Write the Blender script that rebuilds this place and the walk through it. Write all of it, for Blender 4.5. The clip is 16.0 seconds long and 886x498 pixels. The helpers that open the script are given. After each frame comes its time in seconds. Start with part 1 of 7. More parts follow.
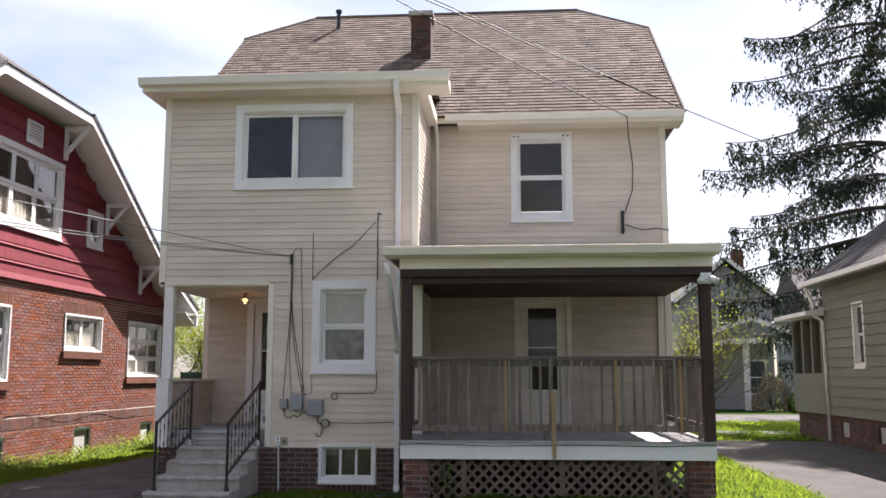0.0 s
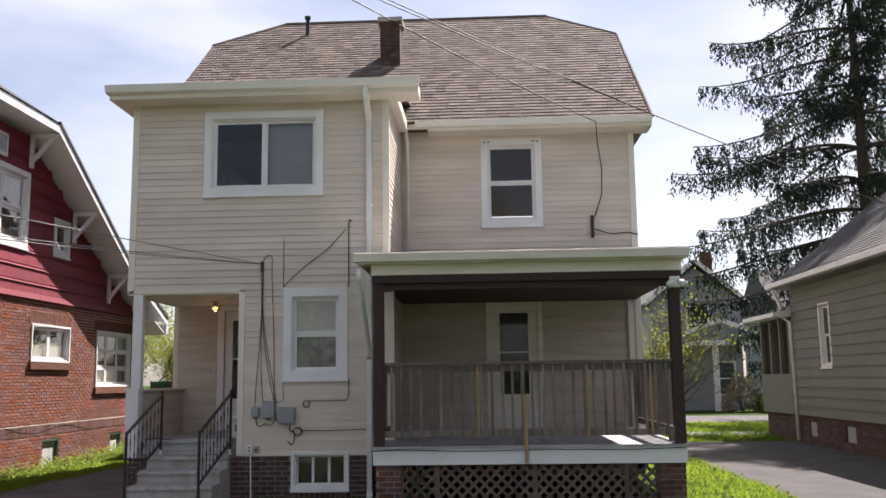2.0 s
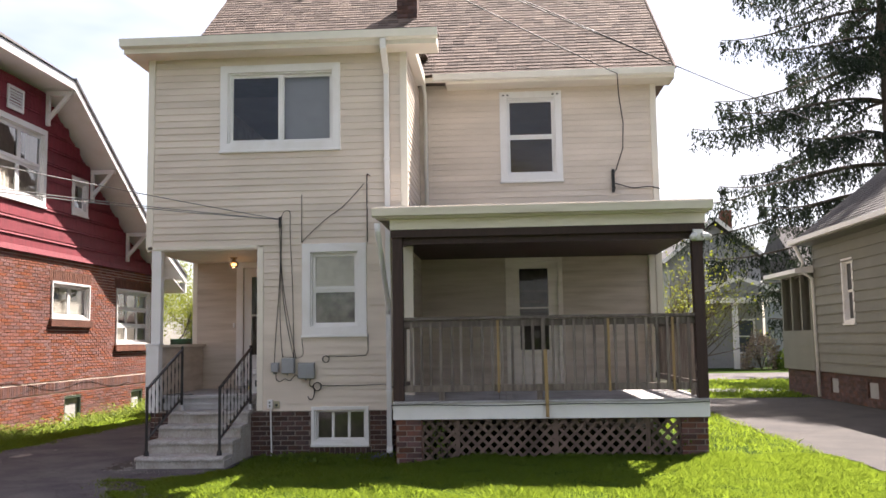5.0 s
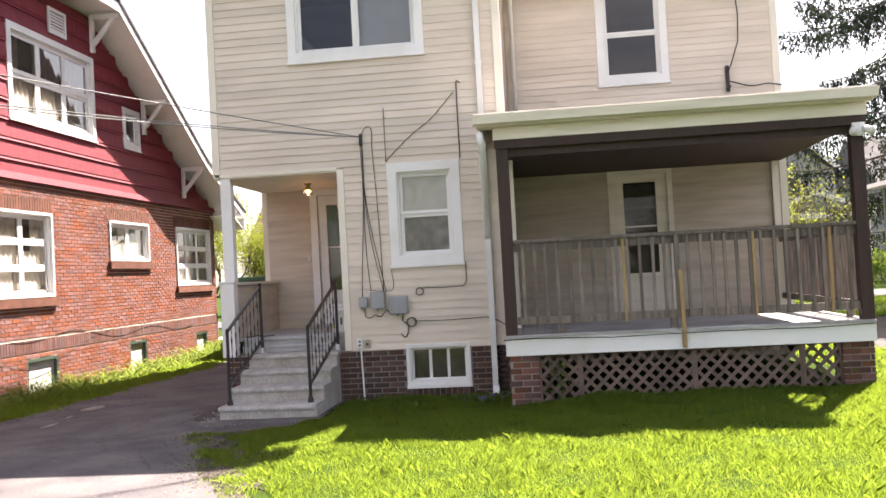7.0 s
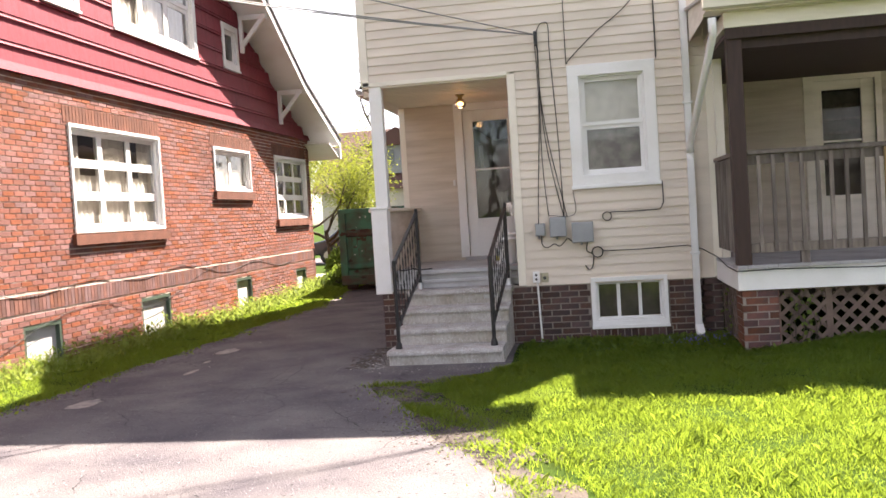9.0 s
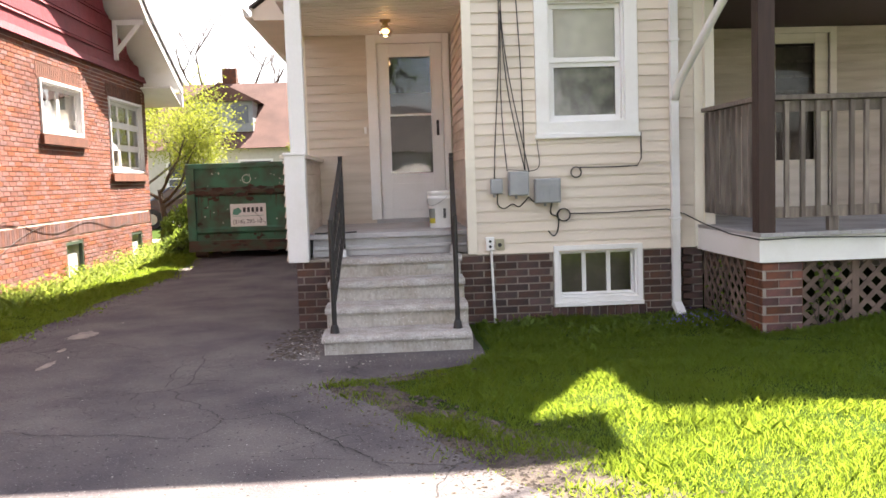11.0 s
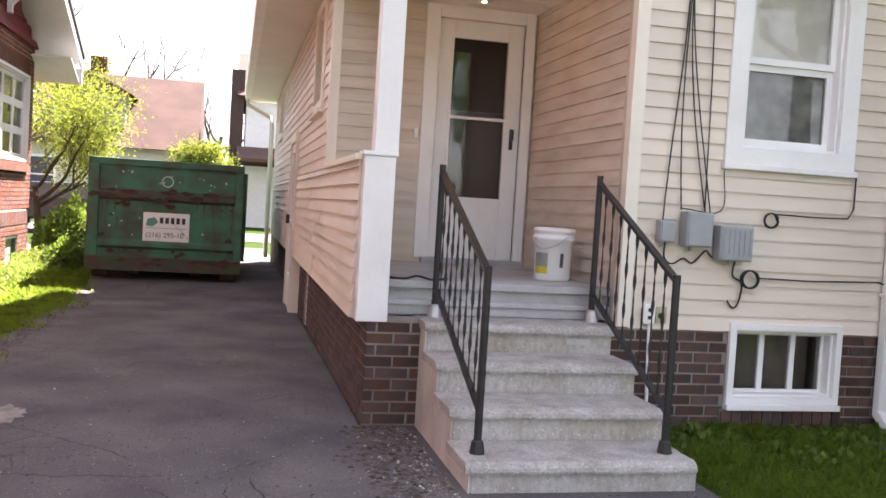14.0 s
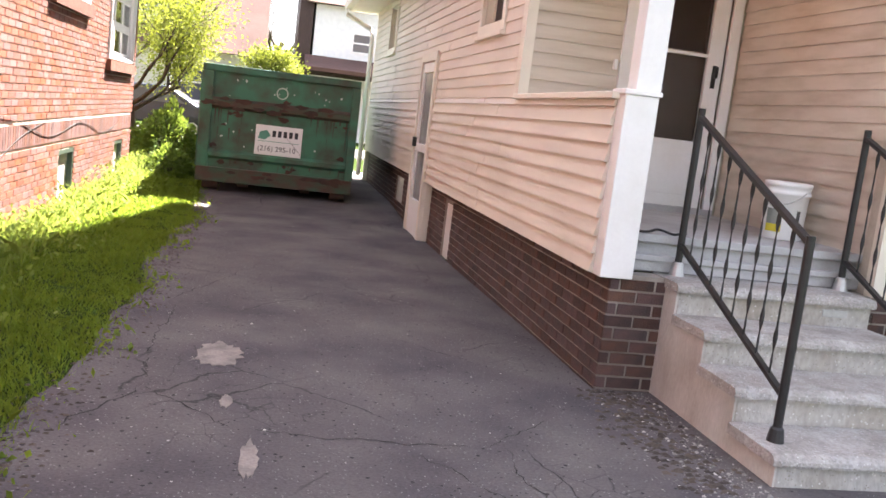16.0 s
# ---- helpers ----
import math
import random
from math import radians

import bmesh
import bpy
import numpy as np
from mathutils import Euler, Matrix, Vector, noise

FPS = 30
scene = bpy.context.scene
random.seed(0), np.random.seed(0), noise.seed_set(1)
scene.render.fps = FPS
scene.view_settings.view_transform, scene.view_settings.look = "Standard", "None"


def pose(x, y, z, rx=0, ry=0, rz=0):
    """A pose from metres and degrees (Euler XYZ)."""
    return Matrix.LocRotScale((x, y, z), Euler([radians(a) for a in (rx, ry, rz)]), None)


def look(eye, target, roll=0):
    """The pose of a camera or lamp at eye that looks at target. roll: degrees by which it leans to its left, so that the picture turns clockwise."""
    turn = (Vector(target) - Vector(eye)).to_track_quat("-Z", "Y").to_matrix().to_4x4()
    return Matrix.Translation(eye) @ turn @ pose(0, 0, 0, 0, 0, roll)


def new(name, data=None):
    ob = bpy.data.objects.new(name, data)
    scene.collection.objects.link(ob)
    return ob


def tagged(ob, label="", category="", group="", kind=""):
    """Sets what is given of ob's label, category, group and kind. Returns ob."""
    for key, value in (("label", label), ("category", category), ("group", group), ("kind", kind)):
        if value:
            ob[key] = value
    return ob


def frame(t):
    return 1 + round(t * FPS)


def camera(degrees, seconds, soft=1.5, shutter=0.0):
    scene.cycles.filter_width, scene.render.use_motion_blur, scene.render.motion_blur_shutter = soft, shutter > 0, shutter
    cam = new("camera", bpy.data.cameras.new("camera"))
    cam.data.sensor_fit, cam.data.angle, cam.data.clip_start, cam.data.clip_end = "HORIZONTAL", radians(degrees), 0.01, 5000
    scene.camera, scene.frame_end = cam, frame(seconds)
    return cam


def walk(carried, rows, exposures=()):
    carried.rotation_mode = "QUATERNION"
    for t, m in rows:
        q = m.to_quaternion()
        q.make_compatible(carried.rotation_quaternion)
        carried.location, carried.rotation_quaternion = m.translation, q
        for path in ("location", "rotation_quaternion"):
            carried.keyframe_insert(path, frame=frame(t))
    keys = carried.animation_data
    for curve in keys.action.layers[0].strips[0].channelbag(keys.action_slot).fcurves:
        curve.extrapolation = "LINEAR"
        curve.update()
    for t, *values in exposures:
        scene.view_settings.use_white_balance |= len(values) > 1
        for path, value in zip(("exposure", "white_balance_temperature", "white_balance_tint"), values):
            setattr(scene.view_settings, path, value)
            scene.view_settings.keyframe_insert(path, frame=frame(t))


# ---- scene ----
cam = camera(52.0, 16.0, soft=1.6)
PATH = [
    (0, (5.674, -13.785, 1.694), (5.521, -11.81, 1.97), 0.0),
    (0.5, (5.682, -13.804, 1.715), (5.575, -11.829, 2.01), 0.0),
    (1, (5.677, -13.812, 1.703), (5.6, -11.841, 2.029), -0.2),
    (1.5, (5.674, -13.803, 1.711), (5.593, -11.829, 2.021), -0.4),
    (2, (5.68, -13.81, 1.708), (5.59, -11.833, 1.994), -0.8),
    (2.5, (5.686, -13.797, 1.716), (5.594, -11.82, 2.002), -1.5),
    (3, (5.686, -13.811, 1.715), (5.591, -11.835, 2.011), -1.8),
    (3.2, (5.69, -13.817, 1.7), (5.598, -11.839, 1.982), -2.0),
    (5.3, (5.629, -13.572, 1.642), (5.494, -11.583, 1.799), -0.7),
    (5.5, (5.618, -13.41, 1.638), (5.482, -11.418, 1.765), -0.2),
    (6, (5.428, -12.969, 1.57), (5.182, -10.988, 1.701), 0.7),
    (6.5, (5.08, -12.57, 1.587), (4.991, -10.572, 1.583), -3.5),
    (7, (4.672, -12.159, 1.602), (4.448, -10.172, 1.657), -3.1),
    (7.5, (4.191, -11.822, 1.563), (3.873, -9.848, 1.621), -3.6),
    (8, (3.701, -11.424, 1.54), (3.361, -9.453, 1.535), -3.6),
    (8.5, (3.214, -11.083, 1.531), (2.892, -9.109, 1.535), -3.5),
    (8.7, (3.03, -10.923, 1.527), (2.701, -8.95, 1.492), -3.7),
    (10.8, (1.337, -8.916, 1.36), (1.368, -6.922, 1.208), -1.6),
    (11, (1.199, -8.718, 1.381), (1.304, -6.727, 1.223), -1.9),
    (11.5, (0.855, -8.202, 1.376), (1.151, -6.228, 1.251), -1.3),
    (12, (0.567, -7.651, 1.363), (0.888, -5.681, 1.232), -1.3),
    (12.5, (0.274, -7.103, 1.358), (0.764, -5.17, 1.211), 0.7),
    (13, (0.012, -6.544, 1.332), (0.518, -4.613, 1.207), 0.8),
    (13.5, (-0.292, -6.011, 1.349), (0.218, -4.08, 1.243), 3.4),
    (14, (-0.575, -5.544, 1.338), (-0.124, -3.597, 1.247), 3.5),
    (14.5, (-0.969, -5.248, 1.327), (-0.605, -3.282, 1.273), 3.1),
    (15, (-1.328, -5.01, 1.303), (-0.972, -3.043, 1.226), 2.7),
    (15.5, (-1.548, -4.819, 1.335), (-1.277, -2.845, 1.162), 4.8),
    (16, (-1.69, -4.78, 1.367), (-1.296, -2.839, 1.089), 6.9),
]
EXPOSURES = [(0, 1.69, 6410, 18.0), (1.0, 1.42, 6410, 18.0), (3.2, 1.42, 6410, 18.0), (5.5, 2.11, 6810, 19.0), (6.0, 2.24, 6860, 19.5), (7.0, 2.59, 6880, 19.5), (8.5, 2.62, 6910, 19.5), (11, 2.99, 7010, 17.5), (12.5, 3.2, 6610, 20.5), (15.0, 2.95, 6640, 17.0), (15.5, 3.13, 6610, 16.5), (16, 3.39, 6610, 16.5)]
walk(cam, [(t, look(eye, target, roll)) for t, eye, target, roll in PATH], EXPOSURES)

# ---- light ----
SUN = Vector((0.4, 0.652, 1.0)).normalized()
world = bpy.data.worlds.new("sky")
scene.world = world
world.use_nodes = True
wn, wl = world.node_tree.nodes, world.node_tree.links
sky = wn.new("ShaderNodeTexSky")
sky.sky_type = "NISHITA"
sky.sun_disc = False
sky.sun_elevation = math.asin(SUN.z)
sky.sun_rotation = math.atan2(SUN.x, SUN.y)
sky.dust_density = 1.2
wco = wn.new("ShaderNodeTexCoord")
wmap = wn.new("ShaderNodeMapping")
wmap.inputs["Scale"].default_value = (1.0, 1.0, 3.0)
wno = wn.new("ShaderNodeTexNoise")
wno.inputs["Scale"].default_value = 1.6
wno.inputs["Detail"].default_value = 5.0
wramp = wn.new("ShaderNodeMapRange")
wramp.inputs["From Min"].default_value = 0.42
wramp.inputs["From Max"].default_value = 0.68
wramp.inputs["To Min"].default_value = 0.06
wramp.inputs["To Max"].default_value = 0.85
wmix = wn.new("ShaderNodeMixRGB")
wmix.inputs["Color2"].default_value = (8.8, 9.0, 9.3, 1)
wl.new(wco.outputs["Generated"], wmap.inputs["Vector"])
wl.new(wmap.outputs["Vector"], wno.inputs["Vector"])
wl.new(wno.outputs["Fac"], wramp.inputs["Value"])
wl.new(wramp.outputs["Result"], wmix.inputs["Fac"])
wl.new(sky.outputs["Color"], wmix.inputs["Color1"])
wl.new(wmix.outputs["Color"], wn["Background"].inputs["Color"])
wn["Background"].inputs["Strength"].default_value = 0.05
sun = new("sun", bpy.data.lights.new("sun", "SUN"))
sun.data.energy = 5.0
sun.data.angle = radians(0.5)
sun.data.color = (1.0, 0.95, 0.87)
sun.matrix_world = look(SUN * 40, (0, 0, 0))


# ---- materials ----
def mat(name, col, rough=0.7, var=0.15, scale=6.0, bump=0.2, bscale=60.0, metal=0.0, isle=0.0, rnd=0.0, col2=None, patch=0.5,
        stretch=(1, 1, 1), spec=0.4, detail=3.0, hue=0.0):
    """A surface: base colour, broad stains towards col2, fine grain, and a shift from piece to piece."""
    m = bpy.data.materials.new(name)
    m.use_nodes = True
    n, l = m.node_tree.nodes, m.node_tree.links
    b = n["Principled BSDF"]
    b.inputs["Roughness"].default_value = rough
    b.inputs["Metallic"].default_value = metal
    b.inputs["Specular IOR Level"].default_value = spec
    co = n.new("ShaderNodeTexCoord")
    mp = n.new("ShaderNodeMapping")
    mp.inputs["Scale"].default_value = stretch
    l.new(co.outputs["Object"], mp.inputs["Vector"])
    big, fine = n.new("ShaderNodeTexNoise"), n.new("ShaderNodeTexNoise")
    big.inputs["Scale"].default_value = scale
    big.inputs["Detail"].default_value = 6.0
    fine.inputs["Scale"].default_value = bscale
    fine.inputs["Detail"].default_value = detail
    l.new(mp.outputs["Vector"], big.inputs["Vector"])
    l.new(mp.outputs["Vector"], fine.inputs["Vector"])
    rp = n.new("ShaderNodeMapRange")
    rp.inputs["From Min"].default_value = patch - 0.14
    rp.inputs["From Max"].default_value = patch + 0.2
    l.new(big.outputs["Fac"], rp.inputs["Value"])
    mx = n.new("ShaderNodeMixRGB")
    c2 = col2 or tuple(c * (1 - var * 2) for c in col)
    mx.inputs["Color1"].default_value = (*col, 1)
    mx.inputs["Color2"].default_value = (*c2, 1)
    l.new(rp.outputs["Result"], mx.inputs["Fac"])
    hs = n.new("ShaderNodeHueSaturation")
    l.new(mx.outputs["Color"], hs.inputs["Color"])
    add = n.new("ShaderNodeMath")
    add.operation = "MULTIPLY_ADD"
    l.new(fine.outputs["Fac"], add.inputs[0])
    add.inputs[1].default_value = var * 1.6
    add.inputs[2].default_value = 1.0 - var * 0.8
    last = add
    for use, kind, out in ((rnd, "ShaderNodeObjectInfo", "Random"), (isle, "ShaderNodeNewGeometry", "Random Per Island")):
        if use:
            oi, ma = n.new(kind), n.new("ShaderNodeMath")
            ma.operation = "MULTIPLY_ADD"
            l.new(oi.outputs[out], ma.inputs[0])
            ma.inputs[1].default_value = use * 2
            ad = n.new("ShaderNodeMath")
            ad.operation = "SUBTRACT"
            l.new(last.outputs[0], ad.inputs[0])
            ad.inputs[1].default_value = use
            l.new(ad.outputs[0], ma.inputs[2])
            last = ma
            if hue:
                big_r, fr, hm = n.new("ShaderNodeMath"), n.new("ShaderNodeMath"), n.new("ShaderNodeMapRange")
                big_r.operation, fr.operation = "MULTIPLY", "FRACT"
                big_r.inputs[1].default_value = 37.7
                hm.inputs["To Min"].default_value = 0.5 - hue
                hm.inputs["To Max"].default_value = 0.5 + hue * 0.6
                l.new(oi.outputs[out], big_r.inputs[0])
                l.new(big_r.outputs[0], fr.inputs[0])
                l.new(fr.outputs[0], hm.inputs["Value"])
                l.new(hm.outputs["Result"], hs.inputs["Hue"])
                sm = n.new("ShaderNodeMapRange")
                sm.inputs["To Min"].default_value = 0.7
                sm.inputs["To Max"].default_value = 1.2
                l.new(fr.outputs[0], sm.inputs["Value"])
                l.new(sm.outputs["Result"], hs.inputs["Saturation"])
    l.new(last.outputs[0], hs.inputs["Value"])
    l.new(hs.outputs["Color"], b.inputs["Base Color"])
    if bump:
        bp = n.new("ShaderNodeBump")
        bp.inputs["Strength"].default_value = bump
        bp.inputs["Distance"].default_value = 0.01
        l.new(fine.outputs["Fac"], bp.inputs["Height"])
        l.new(bp.outputs["Normal"], b.inputs["Normal"])
    return m


def glass_mat(name, tint=0.85, ior=1.8):
    m = bpy.data.materials.new(name)
    m.use_nodes = True
    n, l = m.node_tree.nodes, m.node_tree.links
    n.remove(n["Principled BSDF"])
    fr, tr, gl, mx = (n.new("ShaderNode" + k) for k in ("Fresnel", "BsdfTransparent", "BsdfGlossy", "MixShader"))
    fr.inputs["IOR"].default_value = ior
    tr.inputs["Color"].default_value = (tint, tint, tint, 1)
    gl.inputs["Roughness"].default_value = 0.015
    no, bp = n.new("ShaderNodeTexNoise"), n.new("ShaderNodeBump")
    no.inputs["Scale"].default_value = 2.2
    bp.inputs["Strength"].default_value = 0.06
    bp.inputs["Distance"].default_value = 0.05
    co = n.new("ShaderNodeTexCoord")
    l.new(co.outputs["Object"], no.inputs["Vector"])
    l.new(no.outputs["Fac"], bp.inputs["Height"])
    l.new(bp.outputs["Normal"], gl.inputs["Normal"])
    l.new(fr.outputs["Fac"], mx.inputs["Fac"])
    l.new(tr.outputs["BSDF"], mx.inputs[1])
    l.new(gl.outputs["BSDF"], mx.inputs[2])
    l.new(mx.outputs["Shader"], n["Material Output"].inputs["Surface"])
    return m


def glow_mat(name, col, power):
    m = bpy.data.materials.new(name)
    m.use_nodes = True
    b = m.node_tree.nodes["Principled BSDF"]
    b.inputs["Emission Color"].default_value = (*col, 1)
    b.inputs["Emission Strength"].default_value = power
    return m


def leaf_mat(name, col, through_col, isle=0.35):
    m = mat(name, col, 0.6, 0.1, 3.0, 0.0, isle=isle, spec=0.2)
    n, l = m.node_tree.nodes, m.node_tree.links
    tr, mx = n.new("ShaderNodeBsdfTranslucent"), n.new("ShaderNodeMixShader")
    tr.inputs["Color"].default_value = (*through_col, 1)
    mx.inputs["Fac"].default_value = 0.4
    l.new(n["Principled BSDF"].outputs["BSDF"], mx.inputs[1])
    l.new(tr.outputs["BSDF"], mx.inputs[2])
    l.new(mx.outputs["Shader"], n["Material Output"].inputs["Surface"])
    return m


SIDING = mat("beige_siding", (0.66, 0.575, 0.488), 0.55, 0.05, 0.9, 0.12, 90, rnd=0.045, col2=(0.56, 0.485, 0.405), patch=0.53, stretch=(1, 1, 4))
# Streaky dirt over a darker base: porch and nook shade put into colour.
SIDING_SHADED_DIRTY = mat("shaded_streaky_beige_siding", (0.57, 0.5, 0.425), 0.6, 0.08, 2.4, 0.15, 80, rnd=0.06, col2=(0.43, 0.36, 0.285), patch=0.55, stretch=(0.5, 1, 5))
SIDING_WALL = mat("siding_backing", (0.55, 0.49, 0.4), 0.7)
TRIM = mat("cream_trim", (0.74, 0.68, 0.58), 0.5, 0.05, 2.0, 0.05)
WHITE = mat("white_paint", (0.74, 0.73, 0.72), 0.45, 0.05, 2.0, 0.1, 40, col2=(0.64, 0.62, 0.58), patch=0.62)
PORCH_CREAM = mat("porch_cream_paint", (0.78, 0.715, 0.63), 0.5, 0.06, 2.5, 0.05, col2=(0.62, 0.56, 0.47), patch=0.58, stretch=(0.6, 1, 4))
ALU = mat("white_gutter_metal", (0.78, 0.75, 0.68), 0.4, 0.05, 3.0, 0.03)
BRICK = mat("dark_brown_brick", (0.094, 0.047, 0.037), 0.85, 0.3, 9.0, 0.7, 90, rnd=0.36, col2=(0.05, 0.034, 0.032), hue=0.018)
BRICK_FAR = mat("dark_brown_brick_run", (0.094, 0.047, 0.037), 0.85, 0.3, 9.0, 0.7, 90, isle=0.36, col2=(0.05, 0.034, 0.032), hue=0.018)
BRICK_PIER = mat("red_pier_brick", (0.15, 0.056, 0.039), 0.85, 0.25, 9.0, 0.6, 90, rnd=0.45, col2=(0.075, 0.04, 0.034), hue=0.022)
BRICK_RED = mat("orange_red_brick", (0.225, 0.076, 0.045), 0.85, 0.2, 1.4, 0.5, 90, isle=0.2, col2=(0.155, 0.054, 0.037), patch=0.52, hue=0.01)
BRICK_RED_ONE = mat("orange_red_brick_piece", (0.225, 0.076, 0.045), 0.85, 0.2, 1.4, 0.5, 90, rnd=0.2, col2=(0.155, 0.054, 0.037), patch=0.52, hue=0.01)
LINTEL = mat("soldier_brick", (0.16, 0.07, 0.052), 0.85, 0.2, 5.0, 0.5, 90, isle=0.3, rnd=0.2, hue=0.012)
MORTAR = mat("grey_mortar", (0.32, 0.28, 0.245), 0.95, 0.25, 3.0, 0.5, 150, col2=(0.17, 0.145, 0.125))
MORTAR_PALE = mat("pale_mortar", (0.48, 0.37, 0.3), 0.95, 0.15, 1.3, 0.5, 150, col2=(0.72, 0.64, 0.55), patch=0.5, stretch=(1, 0.6, 5))
SHINGLE = mat("brown_asphalt_shingle", (0.15, 0.111, 0.09), 0.95, 0.25, 1.2, 0.8, 220, isle=0.38, col2=(0.115, 0.086, 0.072))
SHINGLE_DARK = mat("dark_asphalt_shingle", (0.09, 0.085, 0.085), 0.95, 0.2, 1.2, 0.6, 220, isle=0.2)
PORCH_ROOF = mat("pale_roll_roofing", (0.55, 0.52, 0.5), 0.9, 0.1, 4.0, 0.3, 150)
WOOD_DARK = mat("dark_brown_stained_wood", (0.045, 0.022, 0.017), 0.6, 0.2, 5.0, 0.3, 60, stretch=(6, 6, 0.7))
WOOD_GREY = mat("weathered_grey_wood", (0.215, 0.178, 0.15), 0.85, 0.3, 4.0, 0.4, 70, rnd=0.28, stretch=(6, 6, 0.8), col2=(0.11, 0.086, 0.074))
WOOD_NEW = mat("tan_new_wood", (0.36, 0.24, 0.105), 0.75, 0.2, 4.0, 0.3, 70, stretch=(6, 6, 0.8), col2=(0.24, 0.16, 0.08))
DECK = mat("grey_painted_deck", (0.4, 0.395, 0.4), 0.6, 0.15, 3.0, 0.3, 60, col2=(0.27, 0.255, 0.25))
LATTICE = mat("brown_lattice_wood", (0.16, 0.112, 0.09), 0.85, 0.2, 6.0, 0.3, 70, rnd=0.15)
CONCRETE = mat("worn_concrete", (0.41, 0.39, 0.362), 0.92, 0.5, 3.2, 1.0, 34, col2=(0.3, 0.265, 0.22), patch=0.56, detail=9.0, spec=0.2, stretch=(1, 1, 0.6))
IRON = mat("black_iron", (0.02, 0.019, 0.02), 0.45, 0.1, 20, 0.1, 80)
ASPHALT = mat("worn_asphalt", (0.138, 0.125, 0.12), 0.94, 0.5, 1.3, 1.0, 70, col2=(0.072, 0.064, 0.07), patch=0.46, detail=9.0, spec=0.2)


def crack(m, scale, width, depth, low=0.36, high=0.5, wobble=0.14):
    """Winding dark cracks cut into a surface."""
    n, l = m.node_tree.nodes, m.node_tree.links
    b = n["Principled BSDF"]
    co, wob, vo = n.new("ShaderNodeTexCoord"), n.new("ShaderNodeTexNoise"), n.new("ShaderNodeTexVoronoi")
    vo.feature = "DISTANCE_TO_EDGE"
    vo.inputs["Scale"].default_value = scale
    wob.inputs["Scale"].default_value = 3.0
    wob.inputs["Detail"].default_value = 6.0
    mx = n.new("ShaderNodeMixRGB")
    mx.blend_type = "ADD"
    mx.inputs["Fac"].default_value = wobble
    l.new(co.outputs["Object"], wob.inputs["Vector"])
    l.new(co.outputs["Object"], mx.inputs["Color1"])
    l.new(wob.outputs["Color"], mx.inputs["Color2"])
    l.new(mx.outputs["Color"], vo.inputs["Vector"])
    rp = n.new("ShaderNodeMapRange")
    rp.inputs["From Max"].default_value = width
    l.new(vo.outputs["Distance"], rp.inputs["Value"])
    gate, ga, gr = n.new("ShaderNodeTexNoise"), n.new("ShaderNodeMath"), n.new("ShaderNodeMapRange")
    gate.inputs["Scale"].default_value = 0.8
    gr.inputs["From Min"].default_value = low
    gr.inputs["From Max"].default_value = high
    l.new(co.outputs["Object"], gate.inputs["Vector"])
    l.new(gate.outputs["Fac"], gr.inputs["Value"])
    ga.operation = "MAXIMUM"
    l.new(rp.outputs["Result"], ga.inputs[0])
    l.new(gr.outputs["Result"], ga.inputs[1])
    old = b.inputs["Base Color"].links[0].from_socket
    mul = n.new("ShaderNodeMixRGB")
    mul.inputs["Color1"].default_value = (0.035, 0.033, 0.034, 1)
    l.new(ga.outputs[0], mul.inputs["Fac"])
    l.new(old, mul.inputs["Color2"])
    l.new(mul.outputs["Color"], b.inputs["Base Color"])
    bp = n.new("ShaderNodeBump")
    bp.inputs["Strength"].default_value = 0.8
    bp.inputs["Distance"].default_value = depth
    l.new(ga.outputs[0], bp.inputs["Height"])
    l.new(b.inputs["Normal"].links[0].from_socket, bp.inputs["Normal"])
    l.new(bp.outputs["Normal"], b.inputs["Normal"])


def speckle(m, scale, share, col):
    """Single stones and crumbs of another colour, strewn over a surface."""
    n, l = m.node_tree.nodes, m.node_tree.links
    b = n["Principled BSDF"]
    co, vo, sep = n.new("ShaderNodeTexCoord"), n.new("ShaderNodeTexVoronoi"), n.new("ShaderNodeSeparateColor")
    vo.inputs["Scale"].default_value = scale
    l.new(co.outputs["Object"], vo.inputs["Vector"])
    l.new(vo.outputs["Color"], sep.inputs["Color"])
    pick, near, both = n.new("ShaderNodeMath"), n.new("ShaderNodeMath"), n.new("ShaderNodeMath")
    pick.operation, near.operation, both.operation = "LESS_THAN", "LESS_THAN", "MULTIPLY"
    pick.inputs[1].default_value = share
    size = n.new("ShaderNodeMath")
    size.operation = "MULTIPLY"
    size.inputs[1].default_value = 0.42
    l.new(sep.outputs[0], pick.inputs[0])
    l.new(sep.outputs[1], size.inputs[0])
    l.new(vo.outputs["Distance"], near.inputs[0])
    l.new(size.outputs[0], near.inputs[1])
    l.new(pick.outputs[0], both.inputs[0])
    l.new(near.outputs[0], both.inputs[1])
    mx = n.new("ShaderNodeMixRGB")
    mx.inputs["Color2"].default_value = (*col, 1)
    l.new(b.inputs["Base Color"].links[0].from_socket, mx.inputs["Color1"])
    l.new(both.outputs[0], mx.inputs["Fac"])
    l.new(mx.outputs["Color"], b.inputs["Base Color"])


